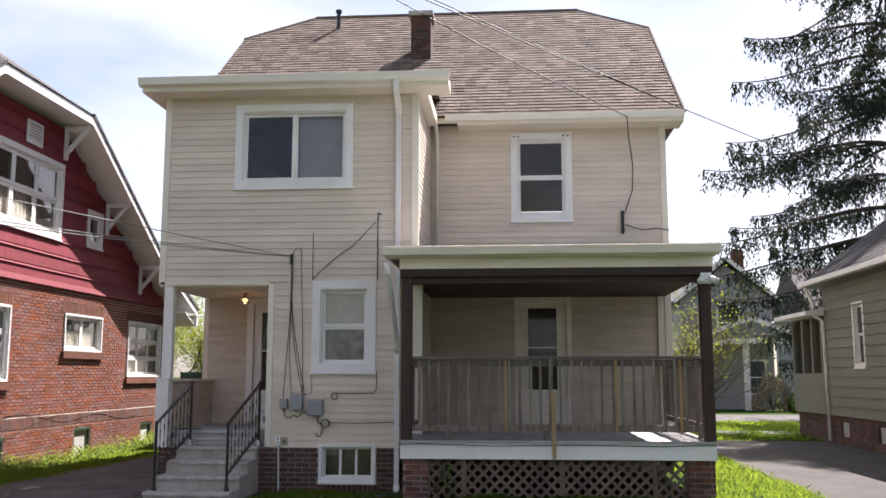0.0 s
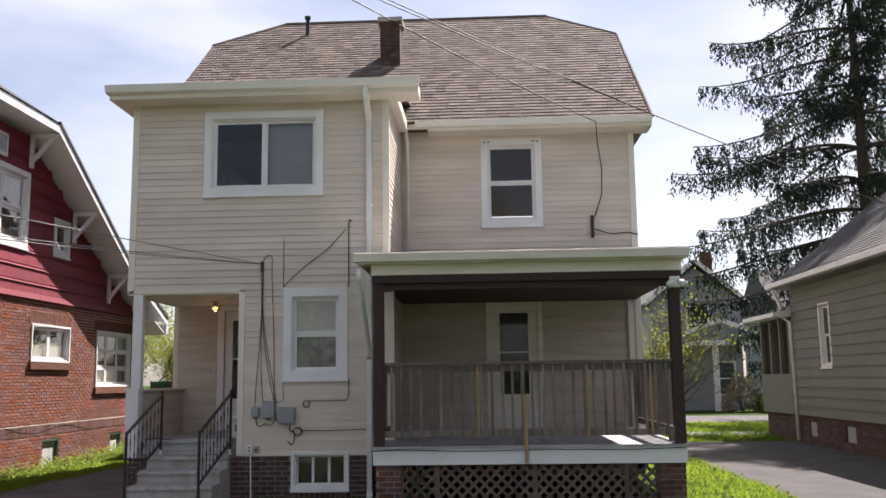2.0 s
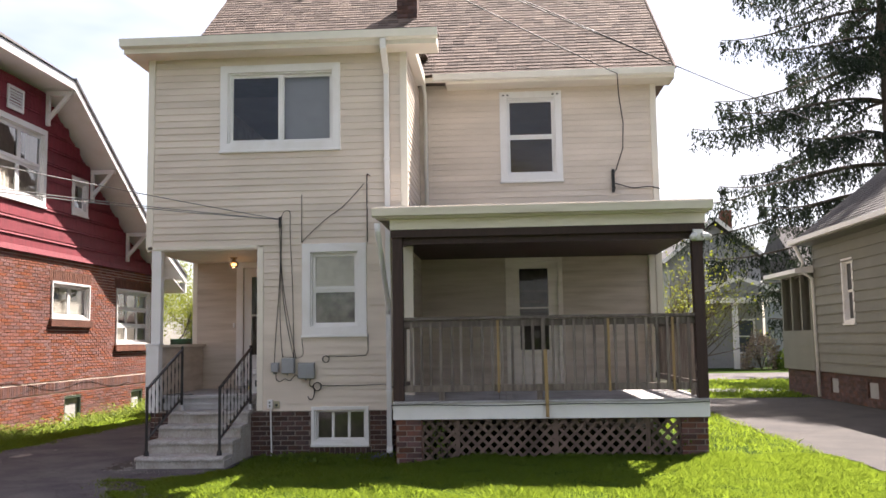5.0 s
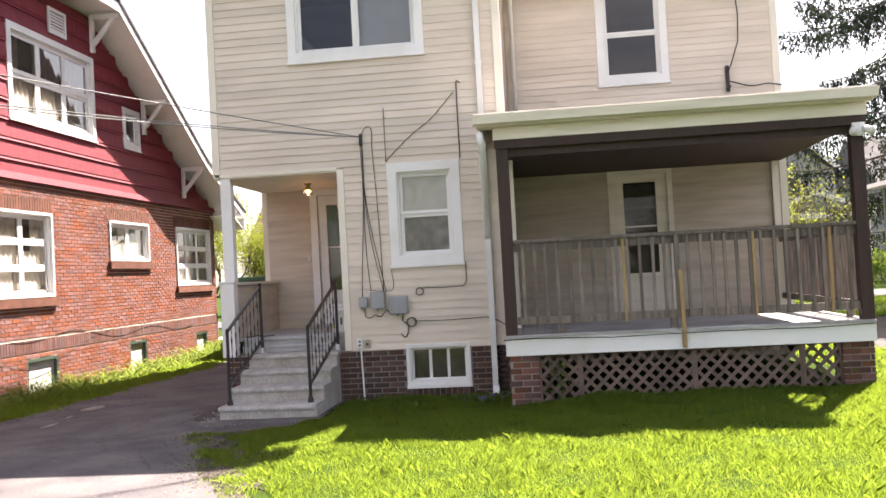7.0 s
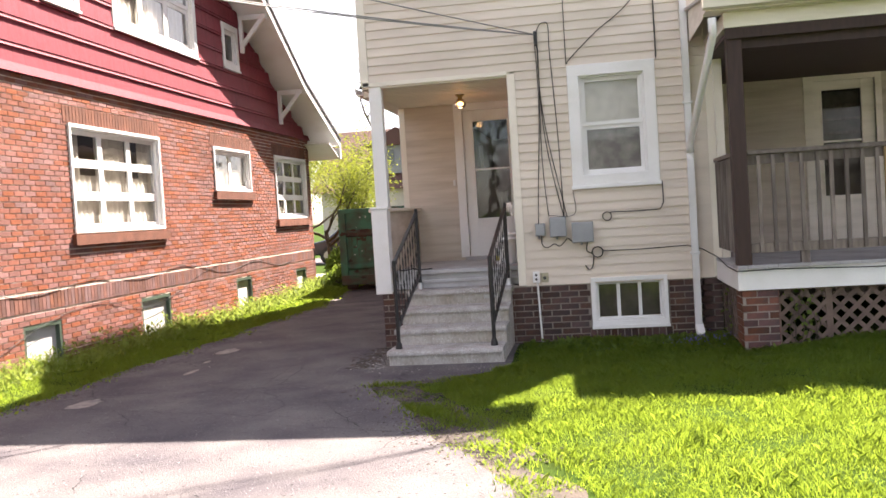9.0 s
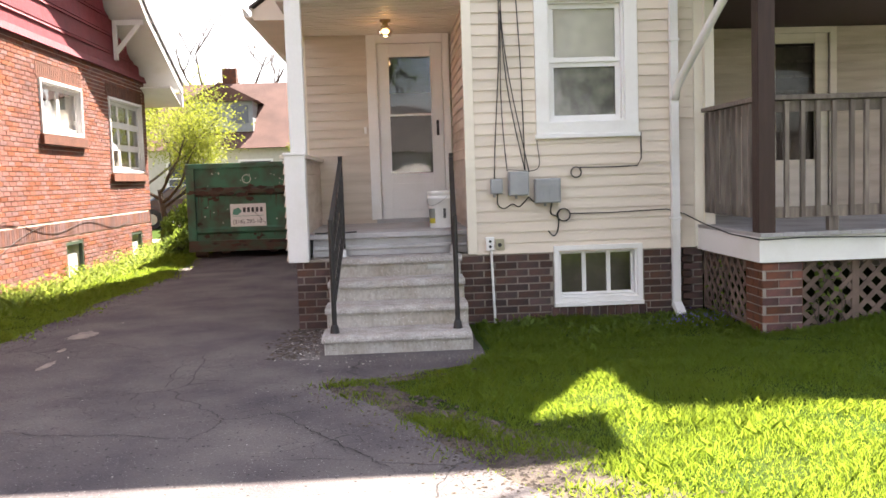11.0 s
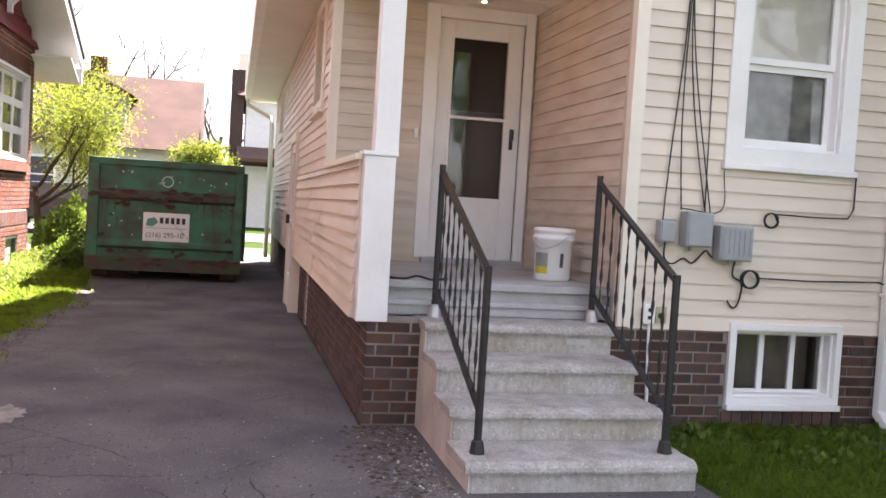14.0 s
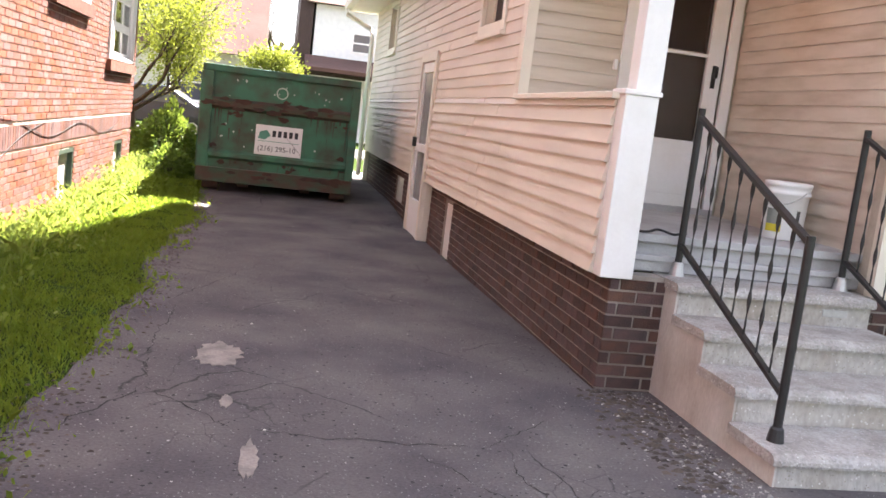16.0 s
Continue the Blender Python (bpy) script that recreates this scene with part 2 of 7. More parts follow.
speckle(ASPHALT, 85, 0.2, (0.22, 0.21, 0.21))
speckle(ASPHALT, 45, 0.14, (0.03, 0.028, 0.03))
speckle(ASPHALT, 55, 0.006, (0.42, 0.4, 0.38))
crack(ASPHALT, 0.62, 0.0045, 0.006, 0.42, 0.5, 0.22)
crack(ASPHALT, 5.0, 0.016, 0.004, 0.3, 0.46, 0.14)
speckle(CONCRETE, 75, 0.3, (0.27, 0.25, 0.22))
speckle(CONCRETE, 90, 0.14, (0.6, 0.58, 0.55))
GREEN_STEEL = mat("green_chipped_steel", (0.042, 0.15, 0.09), 0.62, 0.2, 3.2, 0.3, 60, col2=(0.055, 0.042, 0.03), patch=0.53)
RUST = mat("rusty_steel", (0.075, 0.036, 0.024), 0.9, 0.3, 5.0, 0.4, 60, col2=(0.03, 0.024, 0.02))
RED_SHAKE = mat("red_painted_shakes", (0.225, 0.029, 0.042), 0.7, 0.2, 3.0, 0.4, 60, rnd=0.12, isle=0.1, col2=(0.135, 0.016, 0.024), patch=0.6, stretch=(5, 5, 0.7))
SAGE = mat("sage_grey_siding", (0.15, 0.15, 0.123), 0.65, 0.07, 1.5, 0.1, 80, rnd=0.05)
# Near-black interior colour stands in for the dark of unlit rooms.
DARK_ROOM = mat("dark_painted_interior", (0.1, 0.09, 0.08), 0.9)
PLASTER = mat("stained_cement_render", (0.5, 0.475, 0.44), 0.92, 0.2, 3.0, 0.5, 60, col2=(0.31, 0.265, 0.22), patch=0.56, stretch=(1, 1, 0.5), spec=0.2)
PLASTIC = mat("crinkled_plastic_sheet", (0.15, 0.145, 0.135), 0.22, 0.3, 7.0, 1.0, 9, col2=(0.34, 0.33, 0.3), spec=0.6)
CURTAIN = mat("white_curtain", (0.82, 0.79, 0.72), 0.9, 0.08, 9.0, 0.2)
BLIND = mat("pale_roller_blind", (0.5, 0.5, 0.52), 0.8, 0.05)
GREY_PLASTIC = mat("grey_plastic", (0.3, 0.31, 0.32), 0.5, 0.06, 8.0, 0.05)
PALE_DRIVE = mat("grey_worn_asphalt", (0.066, 0.059, 0.055), 0.95, 0.3, 1.5, 0.8, 60, col2=(0.04, 0.037, 0.037), detail=7.0)
# Sun on the service wires is put into this grey; other cables stay black.
WIRE = mat("sunlit_grey_wire", (0.24, 0.23, 0.22), 0.5, 0.1)
CABLE = mat("black_cable", (0.018, 0.017, 0.017), 0.6, 0.1)
PAIL = mat("white_plastic", (0.8, 0.8, 0.79), 0.35, 0.03, 6.0, 0.02)
DIRT = mat("bare_soil", (0.085, 0.067, 0.052), 0.97, 0.35, 4.0, 1.0, 60, isle=0.35, col2=(0.04, 0.032, 0.028))
GROUND = mat("grass_ground", (0.03, 0.055, 0.009), 0.97, 0.3, 1.6, 1.0, 60, col2=(0.042, 0.055, 0.012), patch=0.58, spec=0.03)
GRASS = leaf_mat("grass_blades", (0.045, 0.083, 0.015), (0.41, 0.56, 0.055), 0.5)
WEED = leaf_mat("pale_weeds", (0.16, 0.225, 0.05), (0.36, 0.45, 0.08), 0.45)
PALE_LEAF = leaf_mat("spring_leaves", (0.13, 0.165, 0.028), (0.3, 0.34, 0.045), 0.45)
HEDGE_LEAF = leaf_mat("hedge_leaves", (0.09, 0.14, 0.025), (0.2, 0.28, 0.04), 0.4)
NEEDLE = leaf_mat("spruce_needles", (0.022, 0.031, 0.022), (0.022, 0.034, 0.016), 0.5)
BARK = mat("grey_brown_bark", (0.1, 0.078, 0.06), 0.95, 0.3, 8.0, 1.0, 50, stretch=(3, 3, 0.6))
PINK_ROOF = mat("faded_red_shingle", (0.105, 0.055, 0.045), 0.95, 0.15, 1.0, 0.4, 120)
PAVING = mat("pale_concrete_path", (0.42, 0.4, 0.37), 0.95, 0.12, 2.0, 0.5, 100)
GLASS = glass_mat("window_glass")
GLASS_DIM = glass_mat("thin_door_glass", 0.75, 1.4)
GLASS_CLEAR = glass_mat("clear_upper_glass", 0.8, 1.6)
# Opaque dark panes: the darkness behind the glass is put into this colour.
DARK_PANE = mat("dark_opaque_pane", (0.04, 0.042, 0.045), 0.55, 0.1, 4.0, 0.1, 200)
GLASS_SKY = glass_mat("reflective_window_glass", 0.7, 2.4)
FROST = mat("dusty_cellar_glass", (0.55, 0.55, 0.54), 0.35, 0.12, 3.0, 0.05, col2=(0.42, 0.4, 0.38))
# Opaque grey paints the reflection on the side door panes.
REFLECT_GREY = mat("painted_grey_reflection", (0.27, 0.28, 0.28), 0.2, 0.12, 3.0, 0.05, col2=(0.17, 0.175, 0.175))
BULB = glow_mat("lit_bulb", (1.0, 0.42, 0.1), 2.2)
BRASS = mat("dull_brass", (0.45, 0.32, 0.14), 0.4, 0.1, metal=0.8)
STEEL = mat("galvanised_steel", (0.5, 0.5, 0.5), 0.45, 0.1, metal=0.8)


# ---- building blocks ----
class Geo:
    def __init__(self):
        self.v, self.f = [], []

    def add(self, vs, fs):
        k = len(self.v)
        self.v += [tuple(p) for p in vs]
        self.f += [tuple(i + k for i in q) for q in fs]
        return self

    def box(self, a, b):
        (x0, y0, z0), (x1, y1, z1) = a, b
        return self.add([(x0, y0, z0), (x1, y0, z0), (x1, y1, z0), (x0, y1, z0), (x0, y0, z1), (x1, y0, z1), (x1, y1, z1), (x0, y1, z1)],
                        [(3, 2, 1, 0), (4, 5, 6, 7), (0, 1, 5, 4), (1, 2, 6, 5), (2, 3, 7, 6), (3, 0, 4, 7)])

    def prism(self, ring, vec):
        """A ring of points pushed along vec."""
        n, vec = len(ring), Vector(vec)
        a = [Vector(p) for p in ring]
        return self.add(a + [p + vec for p in a], [tuple(range(n))[::-1], tuple(range(n, 2 * n))] + [(i, (i + 1) % n, n + (i + 1) % n, n + i) for i in range(n)])

    def tube(self, pts, r, sides=8, r2=None, caps=True):
        pts = [Vector(p) for p in pts]
        n = len(pts)
        vs, fs = [], []
        for i, p in enumerate(pts):
            d = (pts[min(i + 1, n - 1)] - pts[max(i - 1, 0)]).normalized()
            a = d.cross(Vector((0, 0, 1)) if abs(d.z) < 0.9 else Vector((0, 1, 0))).normalized()
            b = d.cross(a)
            rr = r if r2 is None else r + (r2 - r) * i / max(n - 1, 1)
            vs += [p + (a * math.cos(t) + b * math.sin(t)) * rr for t in (math.tau * k / sides for k in range(sides))]
        for i in range(n - 1):
            fs += [(i * sides + k, i * sides + (k + 1) % sides, (i + 1) * sides + (k + 1) % sides, (i + 1) * sides + k) for k in range(sides)]
        if caps:
            fs += [tuple(range(sides))[::-1], tuple(range((n - 1) * sides, n * sides))]
        return self.add(vs, fs)

    def bar(self, p, q, w, h, up=(0, 0, 1)):
        """A square bar from p to q, w wide and h high."""
        p, q = Vector(p), Vector(q)
        d = (q - p).normalized()
        s = d.cross(Vector(up)).normalized() * w / 2
        t = s.cross(d).normalized() * h / 2
        return self.prism([p - s - t, p + s - t, p + s + t, p - s + t], q - p)

    def lathe(self, prof, c, sides=24):
        vs = [(c[0] + r * math.cos(t), c[1] + r * math.sin(t), c[2] + z) for r, z in prof for t in (math.tau * k / sides for k in range(sides))]
        fs = [(i * sides + k, i * sides + (k + 1) % sides, (i + 1) * sides + (k + 1) % sides, (i + 1) * sides + k) for i in range(len(prof) - 1) for k in range(sides)]
        return self.add(vs, fs)

    def weld(self):
        """Joins corners that coincide."""
        at, idx, vs = {}, [], []
        for p in self.v:
            k = tuple(round(c, 4) for c in p)
            if k not in at:
                at[k] = len(vs)
                vs.append(p)
            idx.append(at[k])
        seen = {}
        for q in self.f:
            r = tuple(idx[i] for i in q)
            seen.setdefault(tuple(sorted(r)), []).append(r)
        self.v, self.f = vs, [r[0] for r in seen.values() if len(r) == 1]
        return self

    def ring(self, outer, inner, n0, n1):
        """A flat surround between two rectangles (u0, u1, w0, w1), from depth n0 to n1, in one piece."""
        q = [[(a, n, c), (b, n, c), (b, n, d), (a, n, d)] for n in (n0, n1) for a, b, c, d in (outer, inner)]
        fs = []
        for i in range(4):
            j = (i + 1) % 4
            fs += [(i, j, 4 + j, 4 + i), (8 + i, 12 + i, 12 + j, 8 + j), (i, 8 + i, 8 + j, j), (4 + i, 4 + j, 12 + j, 12 + i)]
        return self.add(q[0] + q[1] + q[2] + q[3], fs)

    def map(self, fn):
        self.v = [tuple(fn(*p)) for p in self.v]
        return self


def thing(name, at, label, category, group="", kind=""):
    ob = new(name)
    ob.location = at
    ob.empty_display_size = 0.1
    return tagged(ob, label, category, group, kind)


def world_at(ob):
    p = Vector((0, 0, 0))
    while ob:
        p += ob.location
        ob = ob.parent
    return p


def part(name, g, m, parent=None, label="", bevel=0.0, smooth=False):
    """One mesh, in the world's coordinates, under a thing or a part."""
    me = bpy.data.meshes.new(name)
    o = world_at(parent) if parent else Vector((0, 0, 0))
    me.from_pydata([(x - o.x, y - o.y, z - o.z) for x, y, z in g.v], [], g.f)
    me.materials.append(m)
    if smooth:
        me.polygons.foreach_set("use_smooth", [True] * len(me.polygons))
    ob = new(name, me)
    ob.parent = parent
    if label:
        tagged(ob, label)
    if bevel:
        mod = ob.modifiers.new("edge", "BEVEL")
        mod.width, mod.segments, mod.limit_method = bevel, 2, "ANGLE"
    return ob


def piece(name, mesh, at, parent, turn=None):
    """One of many alike pieces that share a mesh."""
    ob = new(name, mesh)
    ob.parent = parent
    ob.location = Vector(at) - world_at(parent)
    if turn:
        ob.rotation_euler = turn
    return ob


def face_to(o, u, n):
    """Maps (along the wall, out of the wall, up) to the world."""
    o, u, n = Vector(o), Vector(u), Vector(n)
    return lambda a, b, c: o + u * a + n * b + Vector((0, 0, c))


def slab(f, u0, u1, w0, w1, holes, thick=0.16):
    """A wall with openings right through it."""
    g = Geo()
    us = sorted({u0, u1, *[min(max(x, u0), u1) for h in holes for x in h[:2]]})
    ws = sorted({w0, w1, *[min(max(x, w0), w1) for h in holes for x in h[2:]]})
    for a, b in zip(us, us[1:]):
        for c, d in zip(ws, ws[1:]):
            if b - a > 1e-4 and d - c > 1e-4 and not any(h[0] <= (a + b) / 2 <= h[1] and h[2] <= (c + d) / 2 <= h[3] for h in holes):
                g.box((a, -thick, c), (b, 0, d))
    return g.weld().map(f)


def siding(wall, f, w0, w1, span, m, holes=(), step=0.1045, name="siding_board", thick=0.02, joint=3.6, seed=1):
    """Lapped boards, course by course, each its own piece."""
    rg = random.Random(seed)
    w = w0
    while w < w1 - 0.02:
        top = min(w + step, w1)
        lo, hi = span((w + top) / 2)
        runs = [(lo, hi)]
        for a, b, c, d in holes:
            if c < (w + top) / 2 < d:
                runs = [r for s, e in runs for r in ((s, min(e, a)), (max(s, b), e)) if r[1] - r[0] > 0.02]
        for s, e in runs:
            cuts = [s]
            while e - cuts[-1] > joint * 1.25:
                cuts.append(cuts[-1] + joint * rg.uniform(0.55, 1.05))
            cuts.append(e)
            for i, (a, b) in enumerate(zip(cuts, cuts[1:])):
                k = 0.003 * (i % 2)
                g = Geo().add([(a, 0.001, w), (b - 0.001, 0.001, w), (b - 0.001, thick + k, w), (a, thick + k, w), (a, 0.001, top + 0.012), (b - 0.001, 0.001, top + 0.012), (b - 0.001, 0.006 + k, top + 0.012), (a, 0.006 + k, top + 0.012)],
                              [(3, 2, 1, 0), (4, 5, 6, 7), (0, 1, 5, 4), (1, 2, 6, 5), (2, 3, 7, 6), (3, 0, 4, 7)])
                part(name, g.map(f), m, wall)
        w += step


BRICK_MESH = {}


def bricks(wall, f, w0, rows, u0, u1, m, m_far, holes=(), near=lambda u, w: True, size=(0.213, 0.068), joint=0.013, proud=0.008, span=None, seed=2):
    """Running bond: near bricks as pieces that share meshes, the rest as one run."""
    rg = random.Random(seed)
    far = Geo()
    step, lay = size[0] + joint, size[1] + joint
    for r in range(rows):
        w = w0 + r * lay
        a0, a1 = span(w + lay / 2) if span else (u0, u1)
        cuts = [(a0, a1)]
        for a, b, c, d in holes:
            if c < w + lay / 2 < d:
                cuts = [q for s, e in cuts for q in ((s, min(e, a)), (max(s, b), e)) if q[1] - q[0] > 0.03]
        for s, e in cuts:
            k = math.floor(s / step) * step + (step / 2 if r % 2 else 0) - step
            while k < e:
                a, b = max(k, s), min(k + size[0], e)
                k += step
                if b - a < 0.03:
                    continue
                out = proud + rg.uniform(-0.002, 0.002)
                if near((a + b) / 2, w):
                    o = f(0, 0, 0)
                    du, dn = f(1, 0, 0) - o, f(0, 1, 0) - o
                    key = (m.name, round(b - a, 2), tuple(du), tuple(dn))
                    if key not in BRICK_MESH:
                        g = Geo().box((0, -0.03, 0), (round(b - a, 2), 0, size[1])).map(lambda x, y, z: du * x + dn * y + Vector((0, 0, z)))
                        me = bpy.data.meshes.new("brick")
                        me.from_pydata(g.v, [], g.f)
                        me.materials.append(m)
                        BRICK_MESH[key] = me
                    piece("brick", BRICK_MESH[key], f(a, out, w), wall)
                else:
                    far.add([f(*p) for p in ((a, 0, w), (b, 0, w), (b, 0, w + size[1]), (a, 0, w + size[1]), (a, out, w), (b, out, w), (b, out, w + size[1]), (a, out, w + size[1]))],
                            [(4, 5, 6, 7), (0, 1, 5, 4), (1, 2, 6, 5), (2, 3, 7, 6), (3, 0, 4, 7)])
    if far.v:
        tagged(part("brick_run", far, m_far, wall), kind="stuff")


def sash_window(parent, f, u0, u1, w0, w1, casing=0.11, sill=True, rows=2, cols=1, bar=0.03, glass=None, paint=None, style="hung", name="window", screen=None, back=0.07):
    """A window in its opening u0..u1, w0..w1: casing, sill, sashes and panes."""
    paint, glass = paint or WHITE, glass or GLASS
    win = part(name, Geo().ring((u0 - casing, u1 + casing, w0 - casing * 0.9, w1 + casing), (u0, u1, w0, w1), 0.0, 0.035).map(f), paint, parent, bevel=0.004)
    if sill:
        part("window_sill", Geo().box((u0 - casing * 1.1, 0.0, w0 - casing * 0.9 - 0.04), (u1 + casing * 1.1, 0.06, w0 - casing * 0.9)).map(f), paint, win, bevel=0.005)
    part("window_jamb", Geo().ring((u0, u1, w0, w1), (u0 + 0.02, u1 - 0.02, w0 + 0.02, w1 - 0.02), -0.16, 0.0).map(f), paint, win)
    iu0, iu1, iw0, iw1 = u0 + 0.02, u1 - 0.02, w0 + 0.02, w1 - 0.02
    for i in range(cols):
        for j in range(rows):
            a, b = iu0 + (iu1 - iu0) * i / cols, iu0 + (iu1 - iu0) * (i + 1) / cols
            c, d = iw0 + (iw1 - iw0) * j / rows, iw0 + (iw1 - iw0) * (j + 1) / rows
            n0 = -back + (0.02 if (style == "hung" and j == rows - 1) or (style == "slide" and i == 0) else 0.0)
            g = Geo().ring((a, b, c, d), (a + bar, b - bar, c + bar, d - bar), n0 - 0.03, n0)
            part("sash", g.map(f), paint, win)
            p = part("pane", Geo().add([(a + bar, n0 - 0.015, c + bar), (b - bar, n0 - 0.015, c + bar), (b - bar, n0 - 0.015, d - bar), (a + bar, n0 - 0.015, d - bar)], [(0, 1, 2, 3)]).map(f), glass, win)
            p.visible_shadow = False
    return win


def smooth(a, b, x):
    t = min(max((x - a) / (b - a), 0.0), 1.0)
    return t * t * (3 - 2 * t)


def ground_z(x, y):
    """The lie of the land."""
    z = (-0.055 * smooth(-4.2, -1.3, y) - 0.045 * smooth(0.3, 5.0, y)) * (1 - smooth(7.0, 10.0, y)) * (1 - smooth(3.5, 4.7, x))
    foot = smooth(-3.2, -1.2, y)
    z += 0.09 * (smooth(1.2, 3.0, x) * (1 - foot) + smooth(4.1, 5.3, x) * foot) * smooth(-7.0, -3.0, y) * (1 - smooth(9.0, 10.5, x))
    return z


# ---- ground ----
def sheet(name, rows_y, left, right, cells, m, lift, label, category):
    g = Geo()
    n = cells + 1
    for y in rows_y:
        a, b = left(y), right(y)
        for i in range(n):
            x = a + (b - a) * i / cells
            g.v.append((x, y, ground_z(x, y) + lift))
    for j in range(len(rows_y) - 1):
        g.f += [(j * n + i, j * n + i + 1, (j + 1) * n + i + 1, (j + 1) * n + i) for i in range(cells)]
    ob = part(name, g, m, smooth=True)
    return tagged(ob, label, category, kind="structure")


def steps_list(a, b, d):
    n = max(1, round((b - a) / d))
    return [a + (b - a) * i / n for i in range(n + 1)]


def ground():
    xs = [-900, -300, -100, -50, -30] + steps_list(-20, 24, 0.5) + [32, 50, 100, 300, 900]
    ys = [-900, -300, -100, -50, -30] + steps_list(-20, 24, 0.5) + [32, 50, 100, 300, 900]
    g = Geo()
    g.v = [(x, y, ground_z(x, y)) for y in ys for x in xs]
    n = len(xs)
    g.f = [(j * n + i, j * n + i + 1, (j + 1) * n + i + 1, (j + 1) * n + i) for j in range(len(ys) - 1) for i in range(n - 1)]
    tagged(part("ground", g, GROUND, smooth=True), "short green lawn over soil", "ground", kind="structure")


def edge_right(y):
    """Where the tarmac meets the lawn."""
    w = 0.05 * math.sin(y * 3.1) + 0.02 * math.sin(y * 9.7 + 1)
    if y > -0.05:
        return 0.24
    marks = ((-0.05, 1.88), (-1.6, 1.88), (-2.0, 1.7), (-2.3, 1.3), (-2.5, 0.68), (-6.5, 2.52), (-30.0, 4.2))
    for (ya, xa), (yb, xb) in zip(marks, marks[1:]):
        if y >= yb:
            return xa + (xb - xa) * (ya - y) / (ya - yb) + w * (0.2 if y > -1.6 else 1.0)
    return 4.2


def edge_left(y):
    return -2.55 + 0.05 * math.sin(y * 1.3) + 0.035 * math.sin(y * 3.1 + 2) + 0.012 * math.sin(y * 11)


ground()
driveway = sheet("driveway", steps_list(-26, 18, 0.06), edge_left, edge_right, 30, ASPHALT, 0.014, "cracked dark grey asphalt driveway beside the house", "driveway")
sheet("soil_edge", steps_list(-9.5, -2.3, 0.06), lambda y: edge_right(y) - 0.06, lambda y: edge_right(y) + 0.42 + 0.13 * math.sin(y * 2.7 + 1) + 0.06 * math.sin(y * 8.3), 8, DIRT, 0.009, "bare dark soil where the lawn meets the asphalt", "soil")
sheet("side_driveway", steps_list(-16, 10.8, 0.4), lambda y: 9.85 + 0.06 * math.sin(y * 3) - 0.1 * min(y, 0), lambda y: 13.7, 10, PALE_DRIVE, 0.014, "grey asphalt driveway along the neighbouring house", "driveway")
sheet("pavement", [13.6, 14.4, 15.2], lambda y: -30, lambda y: 40, 20, PAVING, 0.02, "pale concrete pavement beyond the houses", "pavement")
sheet("road", steps_list(21, 27, 1), lambda y: -120, lambda y: 120, 20, ASPHALT, 0.02, "asphalt street beyond the houses", "road")

# ---- the beige house ----
X0, X1, XR, YB, ZS, ZE = 0.18, 4.2, 8.38, 2.15, 0.63, 6.14
house = thing("house", (4.2, 6, 0), "two-storey beige house with lap siding and a brown shingle roof", "house")
F_BACK = face_to((0, 0, 0), (1, 0, 0), (0, -1, 0))
F_MAIN = face_to((0, YB + 0.15, 0), (1, 0, 0), (0, -1, 0))
F_ENTRY = face_to((0, YB, 0), (1, 0, 0), (0, -1, 0))
F_SIDE = face_to((X0, 0, 0), (0, 1, 0), (-1, 0, 0))
F_JOG = face_to((X1, 0, 0), (0, 1, 0), (1, 0, 0))
F_NOOK = face_to((1.95, 0, 0), (0, 1, 0), (-1, 0, 0))
UW, LW = (1.42, 3.07, 4.73, 5.85), (2.72, 3.45, 1.87, 3.01)
RW, PD = (5.77, 6.63, 4.54, 5.92), (5.81, 6.60, 0.86, 2.99)
BW = (2.78, 3.55, 0.17, 0.63)
ED = (1.06, 1.83, 0.9, 2.965)

# back wing
wb = part("wall_back", slab(F_BACK, 1.93, X1, ZS, 3.13, [LW]), SIDING_WALL, house)
siding(wb, F_BACK, ZS - 0.01, 3.12, lambda w: (1.99, X1 - 0.07), SIDING, [(LW[0] - 0.05, LW[1] + 0.05, LW[2] - 0.05, LW[3] + 0.05)], seed=3)
wu = part("wall_upper", slab(F_BACK, X0, X1, 3.13, ZE, [UW]), SIDING_WALL, house)
siding(wu, F_BACK, 3.13, ZE, lambda w: (X0 + 0.06, X1 - 0.07), SIDING, [(UW[0] - 0.05, UW[1] + 0.05, UW[2] - 0.05, UW[3] + 0.05)], seed=4)
part("corner_board", Geo().box((X1 - 0.075, -0.03, ZS), (X1 + 0.03, 0.05, ZE)), TRIM, house)
part("corner_board", Geo().box((X0 - 0.03, -0.03, 3.1), (X0 + 0.07, 0.05, ZE)), TRIM, house)
part("corner_board", Geo().box((1.9, -0.03, ZS), (1.99, 0.05, 3.1)), TRIM, house)
part("soffit", Geo().box((X0 - 0.02, 0.0, 3.07), (1.95, YB, 3.13)), TRIM, house, "painted board ceiling over the entry")
for i in range(1, 14):
    part("ceiling_bead", Geo().box((X0 + 0.02, i * 0.15, 3.064), (1.94, i * 0.15 + 0.012, 3.07)), TRIM, house)
part("band_board", Geo().box((X0, -0.03, 3.09), (1.9, 0.0, 3.14)), TRIM, house)
# jog between the wing and the main wall
wj = part("wall_jog", slab(F_JOG, 0.0, YB + 0.15, ZS, ZE, []), SIDING_WALL, house)
siding(wj, F_JOG, ZS - 0.01, ZE, lambda w: (0.06, YB + 0.14), SIDING, seed=5)
wside_up = part("wall_wing_side", slab(F_SIDE, 0.0, YB, 3.13, ZE, []), SIDING_WALL, house)
siding(wside_up, F_SIDE, 3.13, ZE, lambda w: (0.06, YB), SIDING, seed=6)
